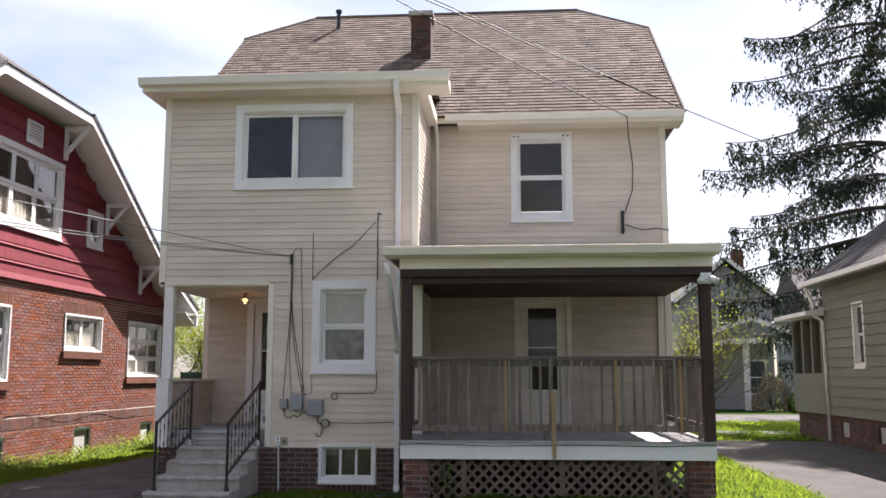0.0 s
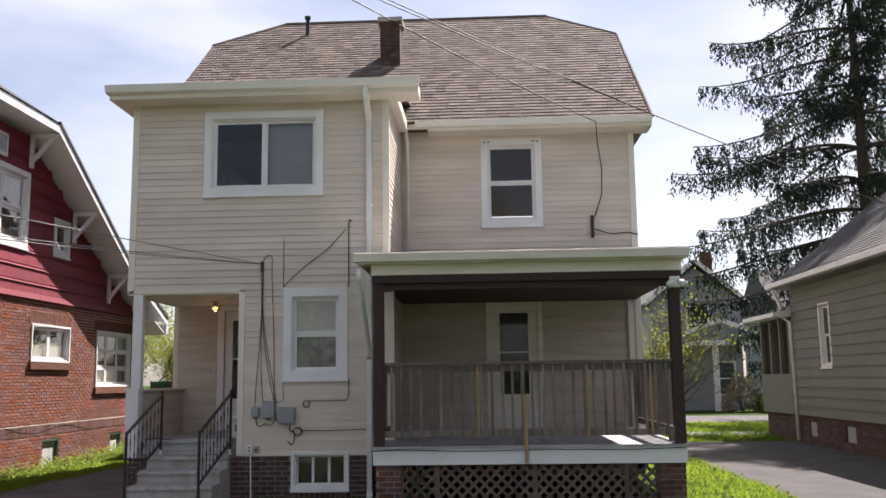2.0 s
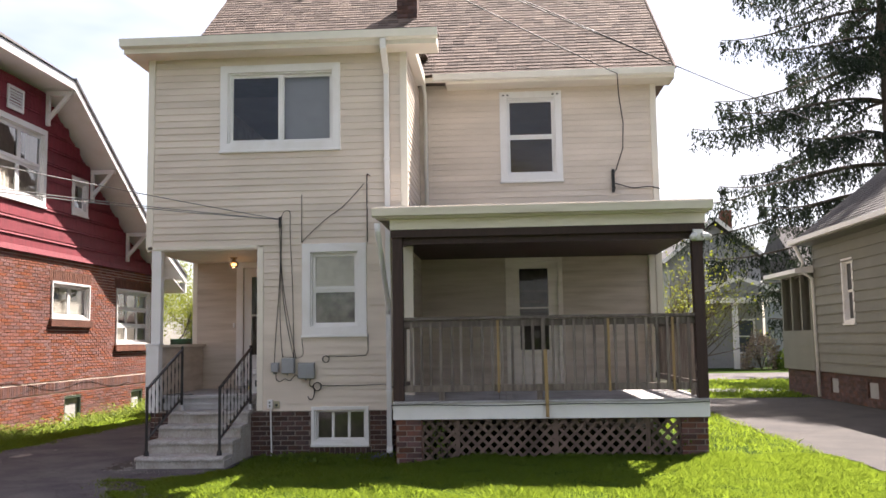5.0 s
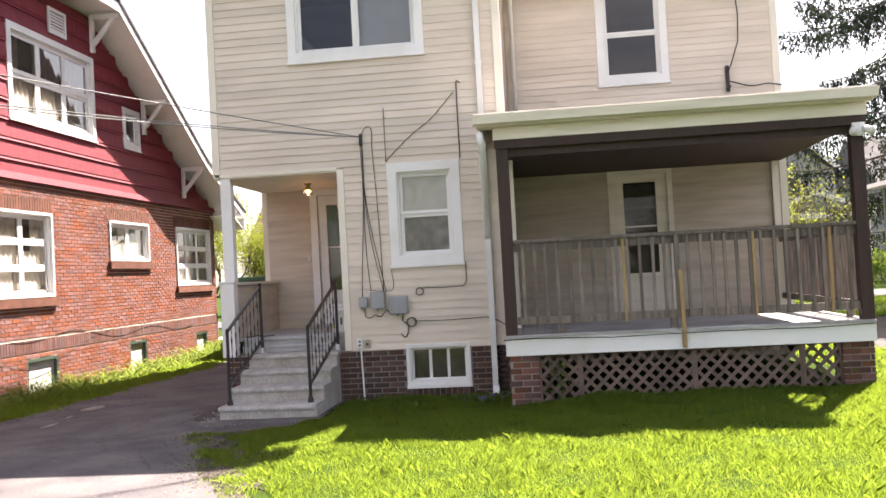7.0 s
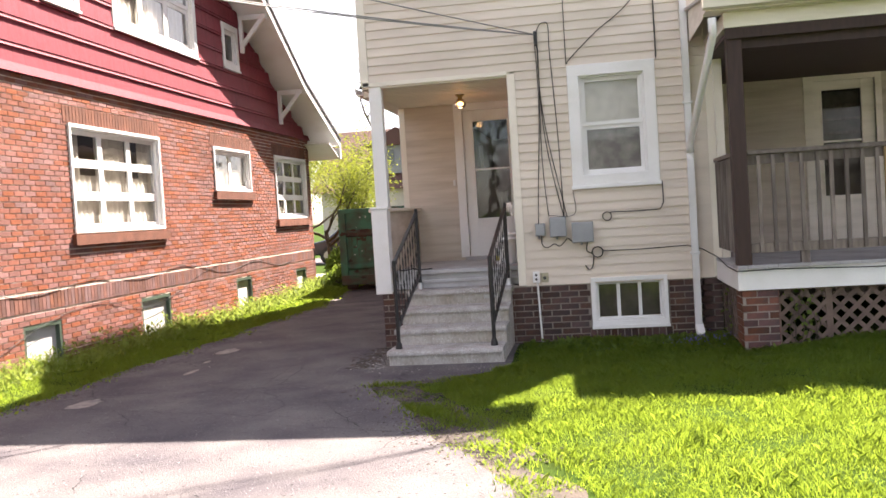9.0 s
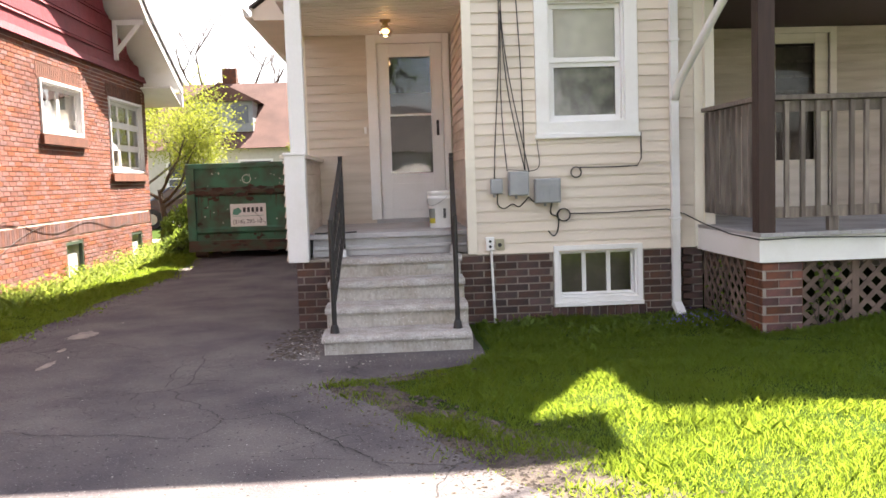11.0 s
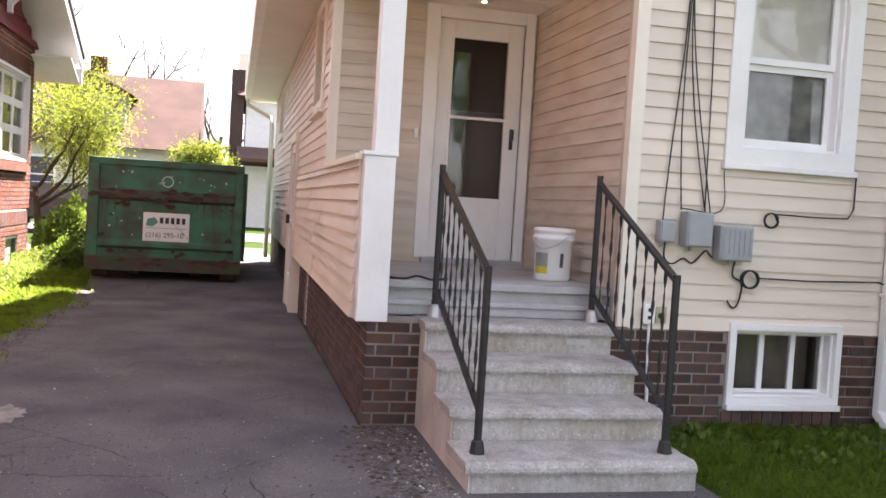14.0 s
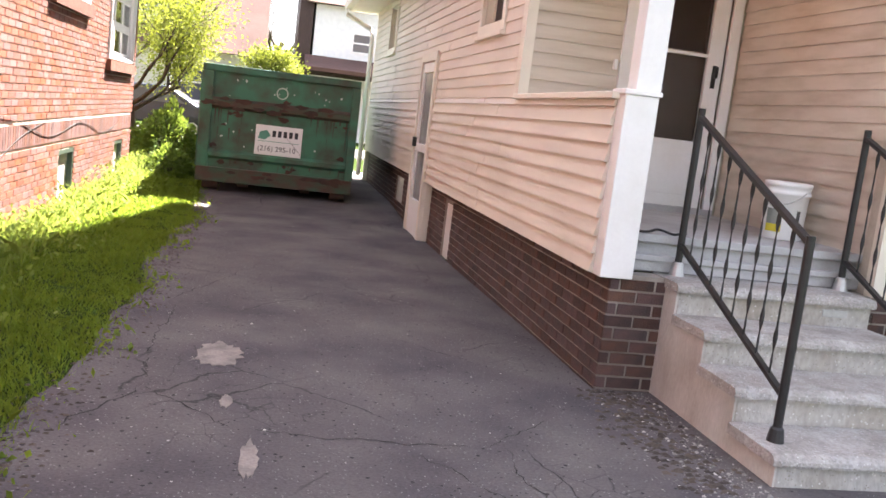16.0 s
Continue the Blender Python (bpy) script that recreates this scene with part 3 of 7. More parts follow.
# main back wall
wm = part("wall_main", slab(F_MAIN, X1, XR, 0.6, ZE + 0.05, [RW, PD]), SIDING_WALL, house)
siding(wm, F_MAIN, 0.84, 3.09, lambda w: (X1 + 0.02, XR - 0.07), SIDING_SHADED_DIRTY, [(PD[0] - 0.05, PD[1] + 0.05, PD[2] - 0.1, PD[3] + 0.05)], thick=0.034, seed=7)
siding(wm, F_MAIN, 3.09, ZE + 0.05, lambda w: (X1 + 0.02, XR - 0.07), SIDING,
       [(RW[0] - 0.05, RW[1] + 0.05, RW[2] - 0.05, RW[3] + 0.05), (PD[0] - 0.05, PD[1] + 0.05, PD[2] - 0.1, PD[3] + 0.05)], seed=7)
part("corner_board", Geo().box((XR - 0.075, YB + 0.1, 0.6), (XR + 0.03, YB + 0.2, ZE)), TRIM, house)
# entry nook
we = part("wall_entry", slab(F_ENTRY, X0, 1.95, 0.82, 3.1, [ED]), SIDING_WALL, house)
siding(we, F_ENTRY, 0.83, 3.07, lambda w: (X0 + 0.03, 1.93), SIDING_SHADED_DIRTY, [(ED[0] - 0.05, ED[1] + 0.1, ED[2] - 0.1, ED[3] + 0.05)], seed=8)
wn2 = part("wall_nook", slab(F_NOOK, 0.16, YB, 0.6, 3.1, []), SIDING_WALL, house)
siding(wn2, F_NOOK, 0.83, 3.07, lambda w: (0.06, YB - 0.02), SIDING_SHADED_DIRTY, seed=9)
# side wall along the driveway
SW1, SD, SW2 = (2.95, 3.75, 2.27, 3.14), (5.95, 6.95, -0.12, 2.1), (10.2, 11.0, 2.45, 3.14)
ws = part("wall_side", slab(F_SIDE, YB, 13.4, ZS, 3.4, [SW1, SD, SW2]), SIDING_WALL, house)
siding(ws, F_SIDE, ZS - 0.01, 1.6, lambda w: (0.08, 13.35), SIDING, thick=0.03, holes= [(SD[0] - 0.05, SD[1] + 0.05, -1, SD[3])], seed=10)
siding(ws, F_SIDE, 1.615, 3.4, lambda w: (YB + 0.12, 13.35), SIDING,
       [(SW1[0] - 0.05, SW1[1] + 0.05, SW1[2] - 0.05, SW1[3] + 0.05), (SD[0] - 0.05, SD[1] + 0.05, -1, SD[3] + 0.05), (SW2[0] - 0.05, SW2[1] + 0.05, SW2[2] - 0.05, SW2[3] + 0.05)], seed=11)
part("half_wall", Geo().box((X0, 0.1, ZS), (X0 + 0.15, YB, 1.6)), SIDING_WALL, house)
nk = part("half_wall_lining", Geo().box((X0 + 0.15, 0.1, 0.82), (X0 + 0.155, YB, 1.6)), SIDING_WALL, house)
# The lining's shade is carried by the darker board colour.
siding(nk, face_to((X0 + 0.155, 0, 0), (0, 1, 0), (1, 0, 0)), 0.83, 1.6, lambda w: (0.12, YB - 0.03), SIDING_SHADED_DIRTY, seed=12)
part("half_wall_cap", Geo().box((X0 - 0.05, 0.05, 1.6), (X0 + 0.21, YB + 0.05, 1.64)), TRIM, house, bevel=0.006)
part("corner_board", Geo().box((X0 - 0.03, YB - 0.02, 1.64), (X0 + 0.05, YB + 0.11, 3.3)), TRIM, house)
# upper side walls and far walls close the shell
wsu = part("wall_side_upper", slab(F_SIDE, YB, 13.4, 3.4, 6.3, []), SIDING_WALL, house)
siding(wsu, F_SIDE, 3.75, 6.3, lambda w: (YB + 0.1, 13.4), SIDING, seed=13, joint=8)
part("wall_far", slab(face_to((0, 13.4, 0), (1, 0, 0), (0, 1, 0)), X0, XR, 0, 6.3, []), SIDING, house)
part("wall_far_side", slab(face_to((XR, 0, 0), (0, 1, 0), (1, 0, 0)), YB + 0.15, 13.4, 0, 6.3, []), SIDING, house)
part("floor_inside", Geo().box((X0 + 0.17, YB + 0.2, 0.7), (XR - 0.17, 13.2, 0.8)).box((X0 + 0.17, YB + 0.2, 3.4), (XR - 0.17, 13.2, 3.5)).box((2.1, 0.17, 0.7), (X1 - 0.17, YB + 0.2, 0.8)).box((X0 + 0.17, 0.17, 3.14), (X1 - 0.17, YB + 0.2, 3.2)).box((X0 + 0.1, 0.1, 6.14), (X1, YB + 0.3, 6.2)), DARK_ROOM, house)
# eaves and gutters
for p, q in (((-0.1, -0.4, 6.1), (4.72, 0.1, 6.14)), ((4.2, 0.1, 6.1), (4.36, 1.9, 6.14)), ((-0.1, 0.1, 6.1), (0.16, 2.2, 6.14))):
    part("wing_soffit", Geo().box(p, q), TRIM, house)
for p, q in (((-0.1, -0.4, 6.14), (4.72, -0.37, 6.27)), ((4.69, -0.37, 6.14), (4.72, 0.1, 6.27)), ((4.33, 0.1, 6.14), (4.36, 1.9, 6.27)), ((4.36, 0.07, 6.14), (4.69, 0.1, 6.27)), ((-0.1, -0.37, 6.14), (-0.07, 2.2, 6.27))):
    part("fascia_board", Geo().box(p, q), TRIM, house, "cream fascia board")
part("gutter", Geo().prism([(-0.13, -0.4, 6.17), (-0.13, -0.5, 6.19), (-0.13, -0.53, 6.3), (-0.13, -0.51, 6.3), (-0.13, -0.48, 6.2), (-0.13, -0.41, 6.19), (-0.13, -0.41, 6.3), (-0.13, -0.4, 6.3)], (4.87, 0, 0)), ALU, house, "cream metal gutter along the wing eave")
part("wing_roof", Geo().prism([(-0.12, -0.42, 6.275), (4.38, -0.42, 6.275), (4.38, 3.4, 6.9), (-0.12, 3.4, 6.9)], (0, 0, 0.04)).prism([(4.38, -0.42, 6.275), (4.74, -0.42, 6.275), (4.74, 0.12, 6.363), (4.38, 0.12, 6.363)], (0, 0, 0.04)), SHINGLE, house)
part("main_eave", Geo().box((4.72, 1.86, 6.1), (8.66, 2.4, 6.14)).box((4.3, 1.86, 6.14), (8.66, 1.89, 6.24)).box((8.64, 1.89, 6.1), (8.68, 2.4, 6.3)), TRIM, house)
part("gutter", Geo().prism([(4.5, 1.86, 6.15), (4.5, 1.78, 6.16), (4.5, 1.75, 6.26), (4.5, 1.77, 6.26), (4.5, 1.8, 6.17), (4.5, 1.85, 6.17), (4.5, 1.85, 6.26), (4.5, 1.86, 6.26)], (4.17, 0, 0)), ALU, house, "cream metal gutter along the main eave")
# pent eave along the driveway side
part("pent_eave", Geo().prism([(X0, YB + 0.05, 3.28), (-0.36, YB + 0.05, 3.28), (-0.36, YB + 0.05, 3.4), (X0, YB + 0.05, 3.78)], (0, 11.6, 0)), TRIM, house, "cream boxed eave along the driveway")
part("pent_roof", Geo().prism([(-0.4, YB, 3.405), (X0, YB, 3.81), (X0, YB, 3.84), (-0.4, YB, 3.435)], (0, 11.7, 0)), SHINGLE_DARK, house)
part("gutter", Geo().prism([(-0.36, YB, 3.3), (-0.46, YB, 3.31), (-0.48, YB, 3.41), (-0.46, YB, 3.41), (-0.44, YB, 3.32), (-0.37, YB, 3.32), (-0.37, YB, 3.41), (-0.36, YB, 3.41)], (0, 11.7, 0)), ALU, house)
part("downspout", Geo().tube([(-0.42, 13.6, 3.3), (-0.42, 13.62, 3.2), (0.05, 13.4, 2.95), (0.08, 13.3, 2.8), (0.08, 13.3, 0.1)], 0.045, 8), ALU, house, smooth=True)


def roof_plane(parent, a, b, c, d, m, tab=0.21, course=0.145, name="shingles"):
    """Shingles on the plane with eave a to b and top d to c, cut to its four edges."""
    rg = random.Random(5)
    a, b, c, d = (Vector(p) for p in (a, b, c, d))
    up = ((d + c) / 2 - (a + b) / 2)
    n = max(1, int(up.length / course))
    nor = (b - a).cross(up).normalized()
    g = Geo()
    for i in range(n):
        t0, t1 = i / n, min(1.0, (i + 1.15) / n)
        l0, r0, l1, r1 = a.lerp(d, t0), b.lerp(c, t0), a.lerp(d, t1), b.lerp(c, t1)
        k = max(1, round((r0 - l0).length / tab))
        off = rg.random()
        cuts = [0.0] + [(j + off) / k for j in range(k)] + [1.0]
        for s, e in zip(cuts, cuts[1:]):
            if e - s < 0.002:
                continue
            h = 0.013 + rg.uniform(0, 0.006)
            q = [l0.lerp(r0, s), l0.lerp(r0, e) - (r0 - l0).normalized() * 0.013, l1.lerp(r1, e), l1.lerp(r1, s)]
            g.add([q[0] + nor * h, q[1] + nor * h, q[2] + nor * 0.002, q[3] + nor * 0.002, q[0], q[1]], [(0, 1, 2, 3), (4, 5, 1, 0), (4, 0, 3), (5, 2, 1)])
    return tagged(part(name, g, m, parent), kind="stuff")


EY, RY, BZ, RZ = 1.8, 6.56, 9.2, 10.1
PIT = (RZ - 6.24) / (RY - EY)
BY = EY + (BZ - 6.24) / PIT
XLr, XRr = -0.3, 8.68
roof = part("roof", Geo().add([(XLr, EY, 6.24), (XRr, EY, 6.24), (XRr, BY, BZ), (7.25, RY, RZ), (1.1, RY, RZ), (XLr, BY, BZ)], [(0, 1, 2, 3, 4, 5)])
            .add([(XRr, EY, 6.24), (XRr, 2 * RY - EY, 6.24), (XRr, 2 * RY - BY, BZ), (XRr, BY, BZ)], [(0, 1, 2, 3)])
            .add([(XLr, EY, 6.24), (XLr, 2 * RY - EY, 6.24), (XLr, 2 * RY - BY, BZ), (XLr, BY, BZ)], [(3, 2, 1, 0)])
            .add([(XLr, 2 * RY - EY, 6.24), (XRr, 2 * RY - EY, 6.24), (XRr, 2 * RY - BY, BZ), (7.25, RY, RZ), (1.1, RY, RZ), (XLr, 2 * RY - BY, BZ)], [(5, 4, 3, 2, 1, 0)])
            .add([(XRr, BY, BZ), (XRr, 2 * RY - BY, BZ), (7.25, RY, RZ)], [(0, 1, 2)]).add([(XLr, BY, BZ), (XLr, 2 * RY - BY, BZ), (1.1, RY, RZ)], [(2, 1, 0)])
            .add([(XLr, EY, 6.23), (XRr, EY, 6.23), (XRr, 2 * RY - EY, 6.23), (XLr, 2 * RY - EY, 6.23)], [(0, 1, 2, 3)]), SHINGLE, house, "brown asphalt shingle roof with clipped gable ends")
roof_plane(roof, (XLr, EY, 6.245), (XRr, EY, 6.245), (XRr, BY, BZ), (XLr, BY, BZ), SHINGLE)
roof_plane(roof, (XLr, BY, BZ), (XRr, BY, BZ), (7.25, RY, RZ), (1.1, RY, RZ), SHINGLE)
part("ridge_cap", Geo().tube([(1.1, RY, RZ), (7.25, RY, RZ)], 0.05, 6).tube([(7.25, RY, RZ), (XRr, BY, BZ), (XRr, EY, 6.25)], 0.03, 6).tube([(1.1, RY, RZ), (XLr, BY, BZ)], 0.04, 6), SHINGLE, house)
part("vent_pipe", Geo().tube([(1.75, 5.9, 9.3), (1.75, 5.9, 9.95)], 0.045, 10).lathe([(0.0, 0.0), (0.07, 0.0), (0.07, 0.06), (0, 0.06)], (1.75, 5.9, 9.95), 10), IRON, house)
ch = part("chimney", Geo().box((3.62, 4.15, 7.6), (4.03, 4.65, 9.1)), BRICK_FAR, house, "short brown brick chimney")
bricks(ch, face_to((0, 4.15, 0), (1, 0, 0), (0, -1, 0)), 7.7, 14, 3.62, 4.03, BRICK, BRICK_FAR, near=lambda u, w: False, seed=8)
part("chimney_cap", Geo().box((3.57, 4.1, 9.1), (4.08, 4.7, 9.2)), CONCRETE, ch, bevel=0.01)
part("chimney_flashing", Geo().box((3.6, 4.1, 7.9), (4.05, 4.14, 8.1)), STEEL, ch)
ds = part("downspout", Geo().box((3.88, -0.095, 0.06), (3.955, -0.03, 5.78)).bar((3.92, -0.46, 6.18), (3.92, -0.44, 6.02), 0.09, 0.07, up=(0, 1, 0)).bar((3.92, -0.45, 6.05), (3.92, -0.06, 5.76), 0.09, 0.07).bar((3.92, -0.05, 0.09), (3.93, -0.2, -0.03), 0.09, 0.07), WHITE, house, "white painted square metal downspout", bevel=0.01)
for x in (3.885, 3.905, 3.93, 3.95):
    part("downspout_rib", Geo().box((x - 0.004, -0.099, 0.1), (x + 0.004, -0.09, 5.74)), WHITE, ds)
for z in (2.6, 4.4, 0.9):
    part("downspout_strap", Geo().box((3.865, -0.102, z), (3.97, -0.028, z + 0.025)), WHITE, ds, bevel=0.003)
part("downspout", Geo().tube([(3.99, -1.78, 3.2), (4.0, -1.75, 3.05), (3.93, -0.2, 2.21), (3.92, -0.13, 2.14), (3.92, -0.1, 2.05)], 0.038, 12), WHITE, house, "white metal downspout crossing from the porch gutter", smooth=True)
part("downspout", Geo().tube([(4.33, 1.8, 6.15), (4.33, 2.2, 5.95), (4.33, 2.22, 4.0)], 0.035, 8), ALU, house, smooth=True)
# windows and doors
sash_window(house, F_BACK, *UW, casing=0.12, rows=1, cols=2, style="slide", bar=0.045, glass=GLASS_CLEAR)
part("roller_blind", Geo().box((2.27, 0.17, 4.75), (3.04, 0.175, 5.83)), BLIND, house)
sash_window(house, F_BACK, *LW, casing=0.13, bar=0.045, glass=GLASS_CLEAR)
KW = (2.735, 3.445, 1.88, 2.99)
part("window_shade", Geo().box((KW[0], 0.09, (KW[2] + KW[3]) / 2), (KW[1], 0.094, KW[3])), CURTAIN, house, "pale shade behind the upper sash")
part("plastic_sheet", Geo().box((KW[0], 0.108, KW[2]), (KW[1], 0.112, (KW[2] + KW[3]) / 2 - 0.004)), PLASTIC, house, "crinkled plastic sheet behind the lower sash")
rwin = sash_window(house, F_MAIN, *RW, casing=0.12, bar=0.04, glass=GLASS_CLEAR)
for u in (5.72, 5.8, 6.6, 6.68):
    part("blind_bracket", Geo().box((u - 0.018, 0.035, 5.965), (u + 0.018, 0.05, 5.985)).map(F_MAIN), IRON, rwin)
sash_window(house, F_SIDE, *SW1, casing=0.1, glass=DARK_PANE, paint=TRIM)
sash_window(house, F_SIDE, *SW2, casing=0.1, glass=DARK_PANE, paint=TRIM)
# Board added behind the glass; its tone imitates pale reflections in the panes.
part("cellar_pale_board", Geo().box((2.78, 0.3, 0.1), (3.56, 0.305, 0.63)), mat("pane_reflection_tone", (0.3, 0.26, 0.23), 0.9, 0.2, 6.0), house)
sash_window(house, F_BACK, *BW, casing=0.05, sill=True, rows=1, cols=3, bar=0.02, back=0.1, name="cellar_window")


def panel_door(f, d, glass_box, split, name, handle_u, casing=0.12, recess=0.02, glass=GLASS, paint=WHITE, lites=0):
    u0, u1, w0, w1 = d
    a, b, c, e = glass_box
    dr = part(name, Geo().box((u0, -recess - 0.04, w0), (a, -recess, w1)).box((b, -recess - 0.04, w0), (u1, -recess, w1)).box((a, -recess - 0.04, w0), (b, -recess, c)).box((a, -recess - 0.04, e), (b, -recess, w1)).map(f), paint, house, "pale painted storm door with tall glass", bevel=0.004)
    part("door_casing", Geo().box((u0 - casing, 0.0, w0), (u0, 0.035, w1 + casing)).box((u1, 0.0, w0), (u1 + casing * 0.7, 0.035, w1 + casing)).box((u0, 0.0, w1), (u1, 0.035, w1 + casing)).map(f), paint, dr, bevel=0.004)
    for k0, k1 in ((u0 - 0.02, u0), (u1, u1 + 0.02)):
        part("door_jamb", Geo().box((k0, -0.16, w0), (k1, 0.0, w1)).map(f), TRIM, dr)
    bead = Geo().box((a - 0.02, -recess, c - 0.02), (a, -recess + 0.012, e + 0.02)).box((b, -recess, c - 0.02), (b + 0.02, -recess + 0.012, e + 0.02)).box((a, -recess, c - 0.02), (b, -recess + 0.012, c)).box((a, -recess, e), (b, -recess + 0.012, e + 0.02)).box((a, -recess - 0.03, split - 0.012), (b, -recess + 0.006, split + 0.012))
    part("glazing_bead", bead.map(f), paint, dr)
    for lo, hi in ((c, split - 0.012), (split + 0.012, e)):
        p = part("pane", Geo().add([(a, -recess - 0.02, lo), (b, -recess - 0.02, lo), (b, -recess - 0.02, hi), (a, -recess - 0.02, hi)], [(0, 1, 2, 3)]).map(f), glass, dr)
        p.visible_shadow = False
    part("inner_door", Geo().box((u0, -0.15, w0), (u1, -0.12, w0 + 1.25)).box((u0, -0.15, w0 + 1.25), (u0 + 0.12, -0.12, w1)).box((u1 - 0.12, -0.15, w0 + 1.25), (u1, -0.12, w1)).box((u0 + 0.12, -0.15, w1 - 0.14), (u1 - 0.12, -0.12, w1)).map(f), mat("inner_door_wood", (0.06, 0.04, 0.03), 0.5), dr)
    for k in range(1, lites):
        z = w0 + 1.25 + (w1 - 0.14 - w0 - 1.25) * k / lites
        part("inner_muntin", Geo().box((u0 + 0.12, -0.145, z - 0.018), (u1 - 0.12, -0.12, z + 0.018)).map(f), WOOD_GREY, dr)
    if lites:
        part("door_curtain", Geo().box((u0 + 0.12, -0.19, w0 + 1.25), (u1 - 0.12, -0.185, w1 - 0.14)).map(f), mat("dim_lace", (0.16, 0.14, 0.12), 0.9, 0.2, 8.0), dr)
    if handle_u:
        part("door_handle", Geo().box((handle_u - 0.015, -recess, w0 + 0.98), (handle_u + 0.015, -recess + 0.02, w0 + 1.16)).box((handle_u - 0.01, -recess + 0.02, w0 + 1.06), (handle_u + 0.01, -recess + 0.06, w0 + 1.15)).map(f), IRON, dr, "black latch handle")
    part("kick_panel", Geo().box((a, -recess, w0 + 0.1), (b, -recess + 0.006, c - 0.12)).map(f), paint, dr, bevel=0.003)
    return dr


panel_door(F_ENTRY, ED, (1.2, 1.69, 1.44, 2.81), 2.13, "entry_door", 1.76)
part("door_sill", Geo().box((1.0, YB - 0.1, 0.86), (1.88, YB + 0.02, 0.905)), DECK, house)
panel_door(F_MAIN, PD, (5.93, 6.43, 1.45, 2.87), 2.18, "porch_door", 0, glass=GLASS_DIM, paint=PORCH_CREAM, lites=4)
sdr = part("side_door", Geo().box((6.0, -0.02, -0.12), (6.9, 0.03, 0.35)).box((6.0, -0.02, 0.35), (6.12, 0.03, 2.05)).box((6.78, -0.02, 0.35), (6.9, 0.03, 2.05)).box((6.12, -0.02, 1.93), (6.78, 0.03, 2.05)).box((6.12, -0.02, 0.95), (6.78, 0.03, 1.05)).map(F_SIDE), WHITE, house, "white storm door standing in the side wall", bevel=0.005)
part("door_casing", Geo().box((5.88, 0.0, -0.1), (5.99, 0.05, 2.16)).box((6.91, 0.0, -0.1), (7.0, 0.05, 2.16)).box((5.99, 0.0, 2.06), (6.91, 0.05, 2.16)).map(F_SIDE), TRIM, sdr)
for lo, hi in ((0.35, 0.95), (1.05, 1.93)):
    part("pane", Geo().add([(6.12, 0.005, lo), (6.78, 0.005, lo), (6.78, 0.005, hi), (6.12, 0.005, hi)], [(0, 1, 2, 3)]).map(F_SIDE), REFLECT_GREY, sdr)
for a, b in ((5.86, 5.99), (6.91, 7.02)):
    part("door_jamb", Geo().box((a, -0.3, -0.16), (b, 0.0, 0.64)).map(F_SIDE), TRIM, sdr)
# Unseen pale panel added to lighten the panes.
part("door_back_panel", Geo().box((6.1, -0.05, 0.3), (6.8, -0.045, 1.98)).map(F_SIDE), CURTAIN, sdr, "pale panel added behind the panes")
part("door_handle", Geo().box((6.81, 0.03, 1.0), (6.85, 0.08, 1.12)).map(F_SIDE), IRON, sdr)
# pillar at the entry
part("pillar_base", Geo().box((0.18, -0.035, 0.61), (0.375, 0.14, 1.63)), WHITE, house, "white boxed pillar base", bevel=0.006)
part("pillar_cap", Geo().box((0.168, -0.047, 1.63), (0.388, 0.152, 1.658)), WHITE, house, bevel=0.006)
part("pillar_shaft", Geo().box((0.24, -0.01, 1.658), (0.39, 0.12, 3.1)), WHITE, house, "square white porch pillar", bevel=0.006)
# landing
part("landing", Geo().box((X0 + 0.16, 0.16, 0.81), (1.95, YB, 0.86)), DECK, house, "grey painted landing boards", bevel=0.006)
part("landing_skirt", Geo().box((0.4, 0.2, 0.63), (1.93, 0.23, 0.81)), DECK, house)
part("landing_step", Geo().box((0.4, 0.135, 0.705), (1.93, 0.2, 0.74)), DECK, house, "pale worn grey step board", bevel=0.006)
part("landing_riser", Geo().box((0.4, 0.155, 0.645), (1.93, 0.2, 0.705)), DECK, house)

# foundations
fl = part("foundation_corner", slab(F_BACK, X0 + 0.08, 0.66, -0.2, ZS, []), MORTAR, house)
fb = part("foundation_back", slab(F_BACK, 1.76, 4.2, -0.2, ZS, [BW]), MORTAR, house, "dark brown brick foundation")
fs = part("foundation_side", slab(face_to((X0 + 0.08, 0, 0), (0, 1, 0), (-1, 0, 0)), 0.16, 13.4, -0.3, ZS, [(SD[0] - 0.05, SD[1] + 0.05, -1, 3), (4.55, 4.95, -1, 0.5), (8.2, 9.0, 0.1, 0.5)]), MORTAR, house)
part("foundation_main", slab(face_to((0, YB + 0.15, 0), (1, 0, 0), (0, -1, 0)), 4.1, XR, -0.2, 0.6, []), MORTAR, house)
part("foundation_jog", slab(face_to((4.1, 0, 0), (0, 1, 0), (1, 0, 0)), 0.0, YB + 0.2, -0.2, 0.63, []), MORTAR, house)
part("vent_panel", Geo().box((4.55, -0.08, -0.15), (4.95, -0.02, 0.5)).map(face_to((X0 + 0.08, 0, 0), (0, 1, 0), (-1, 0, 0))), WHITE, house, "white board over an opening in the brick base")
part("sill_board", Geo().box((8.2, -0.08, 0.1), (9.0, -0.02, 0.5)).map(face_to((X0 + 0.08, 0, 0), (0, 1, 0), (-1, 0, 0))), FROST, house)
csill = part("cellar_sill", Geo().box((2.7, -0.02, -0.05), (3.64, 0.06, 0.085)), MORTAR, house)
for i in range(12):
    part("brick", Geo().box((2.705 + i * 0.078, -0.034, -0.04), (2.77 + i * 0.078, -0.018, 0.08)), BRICK, csill)

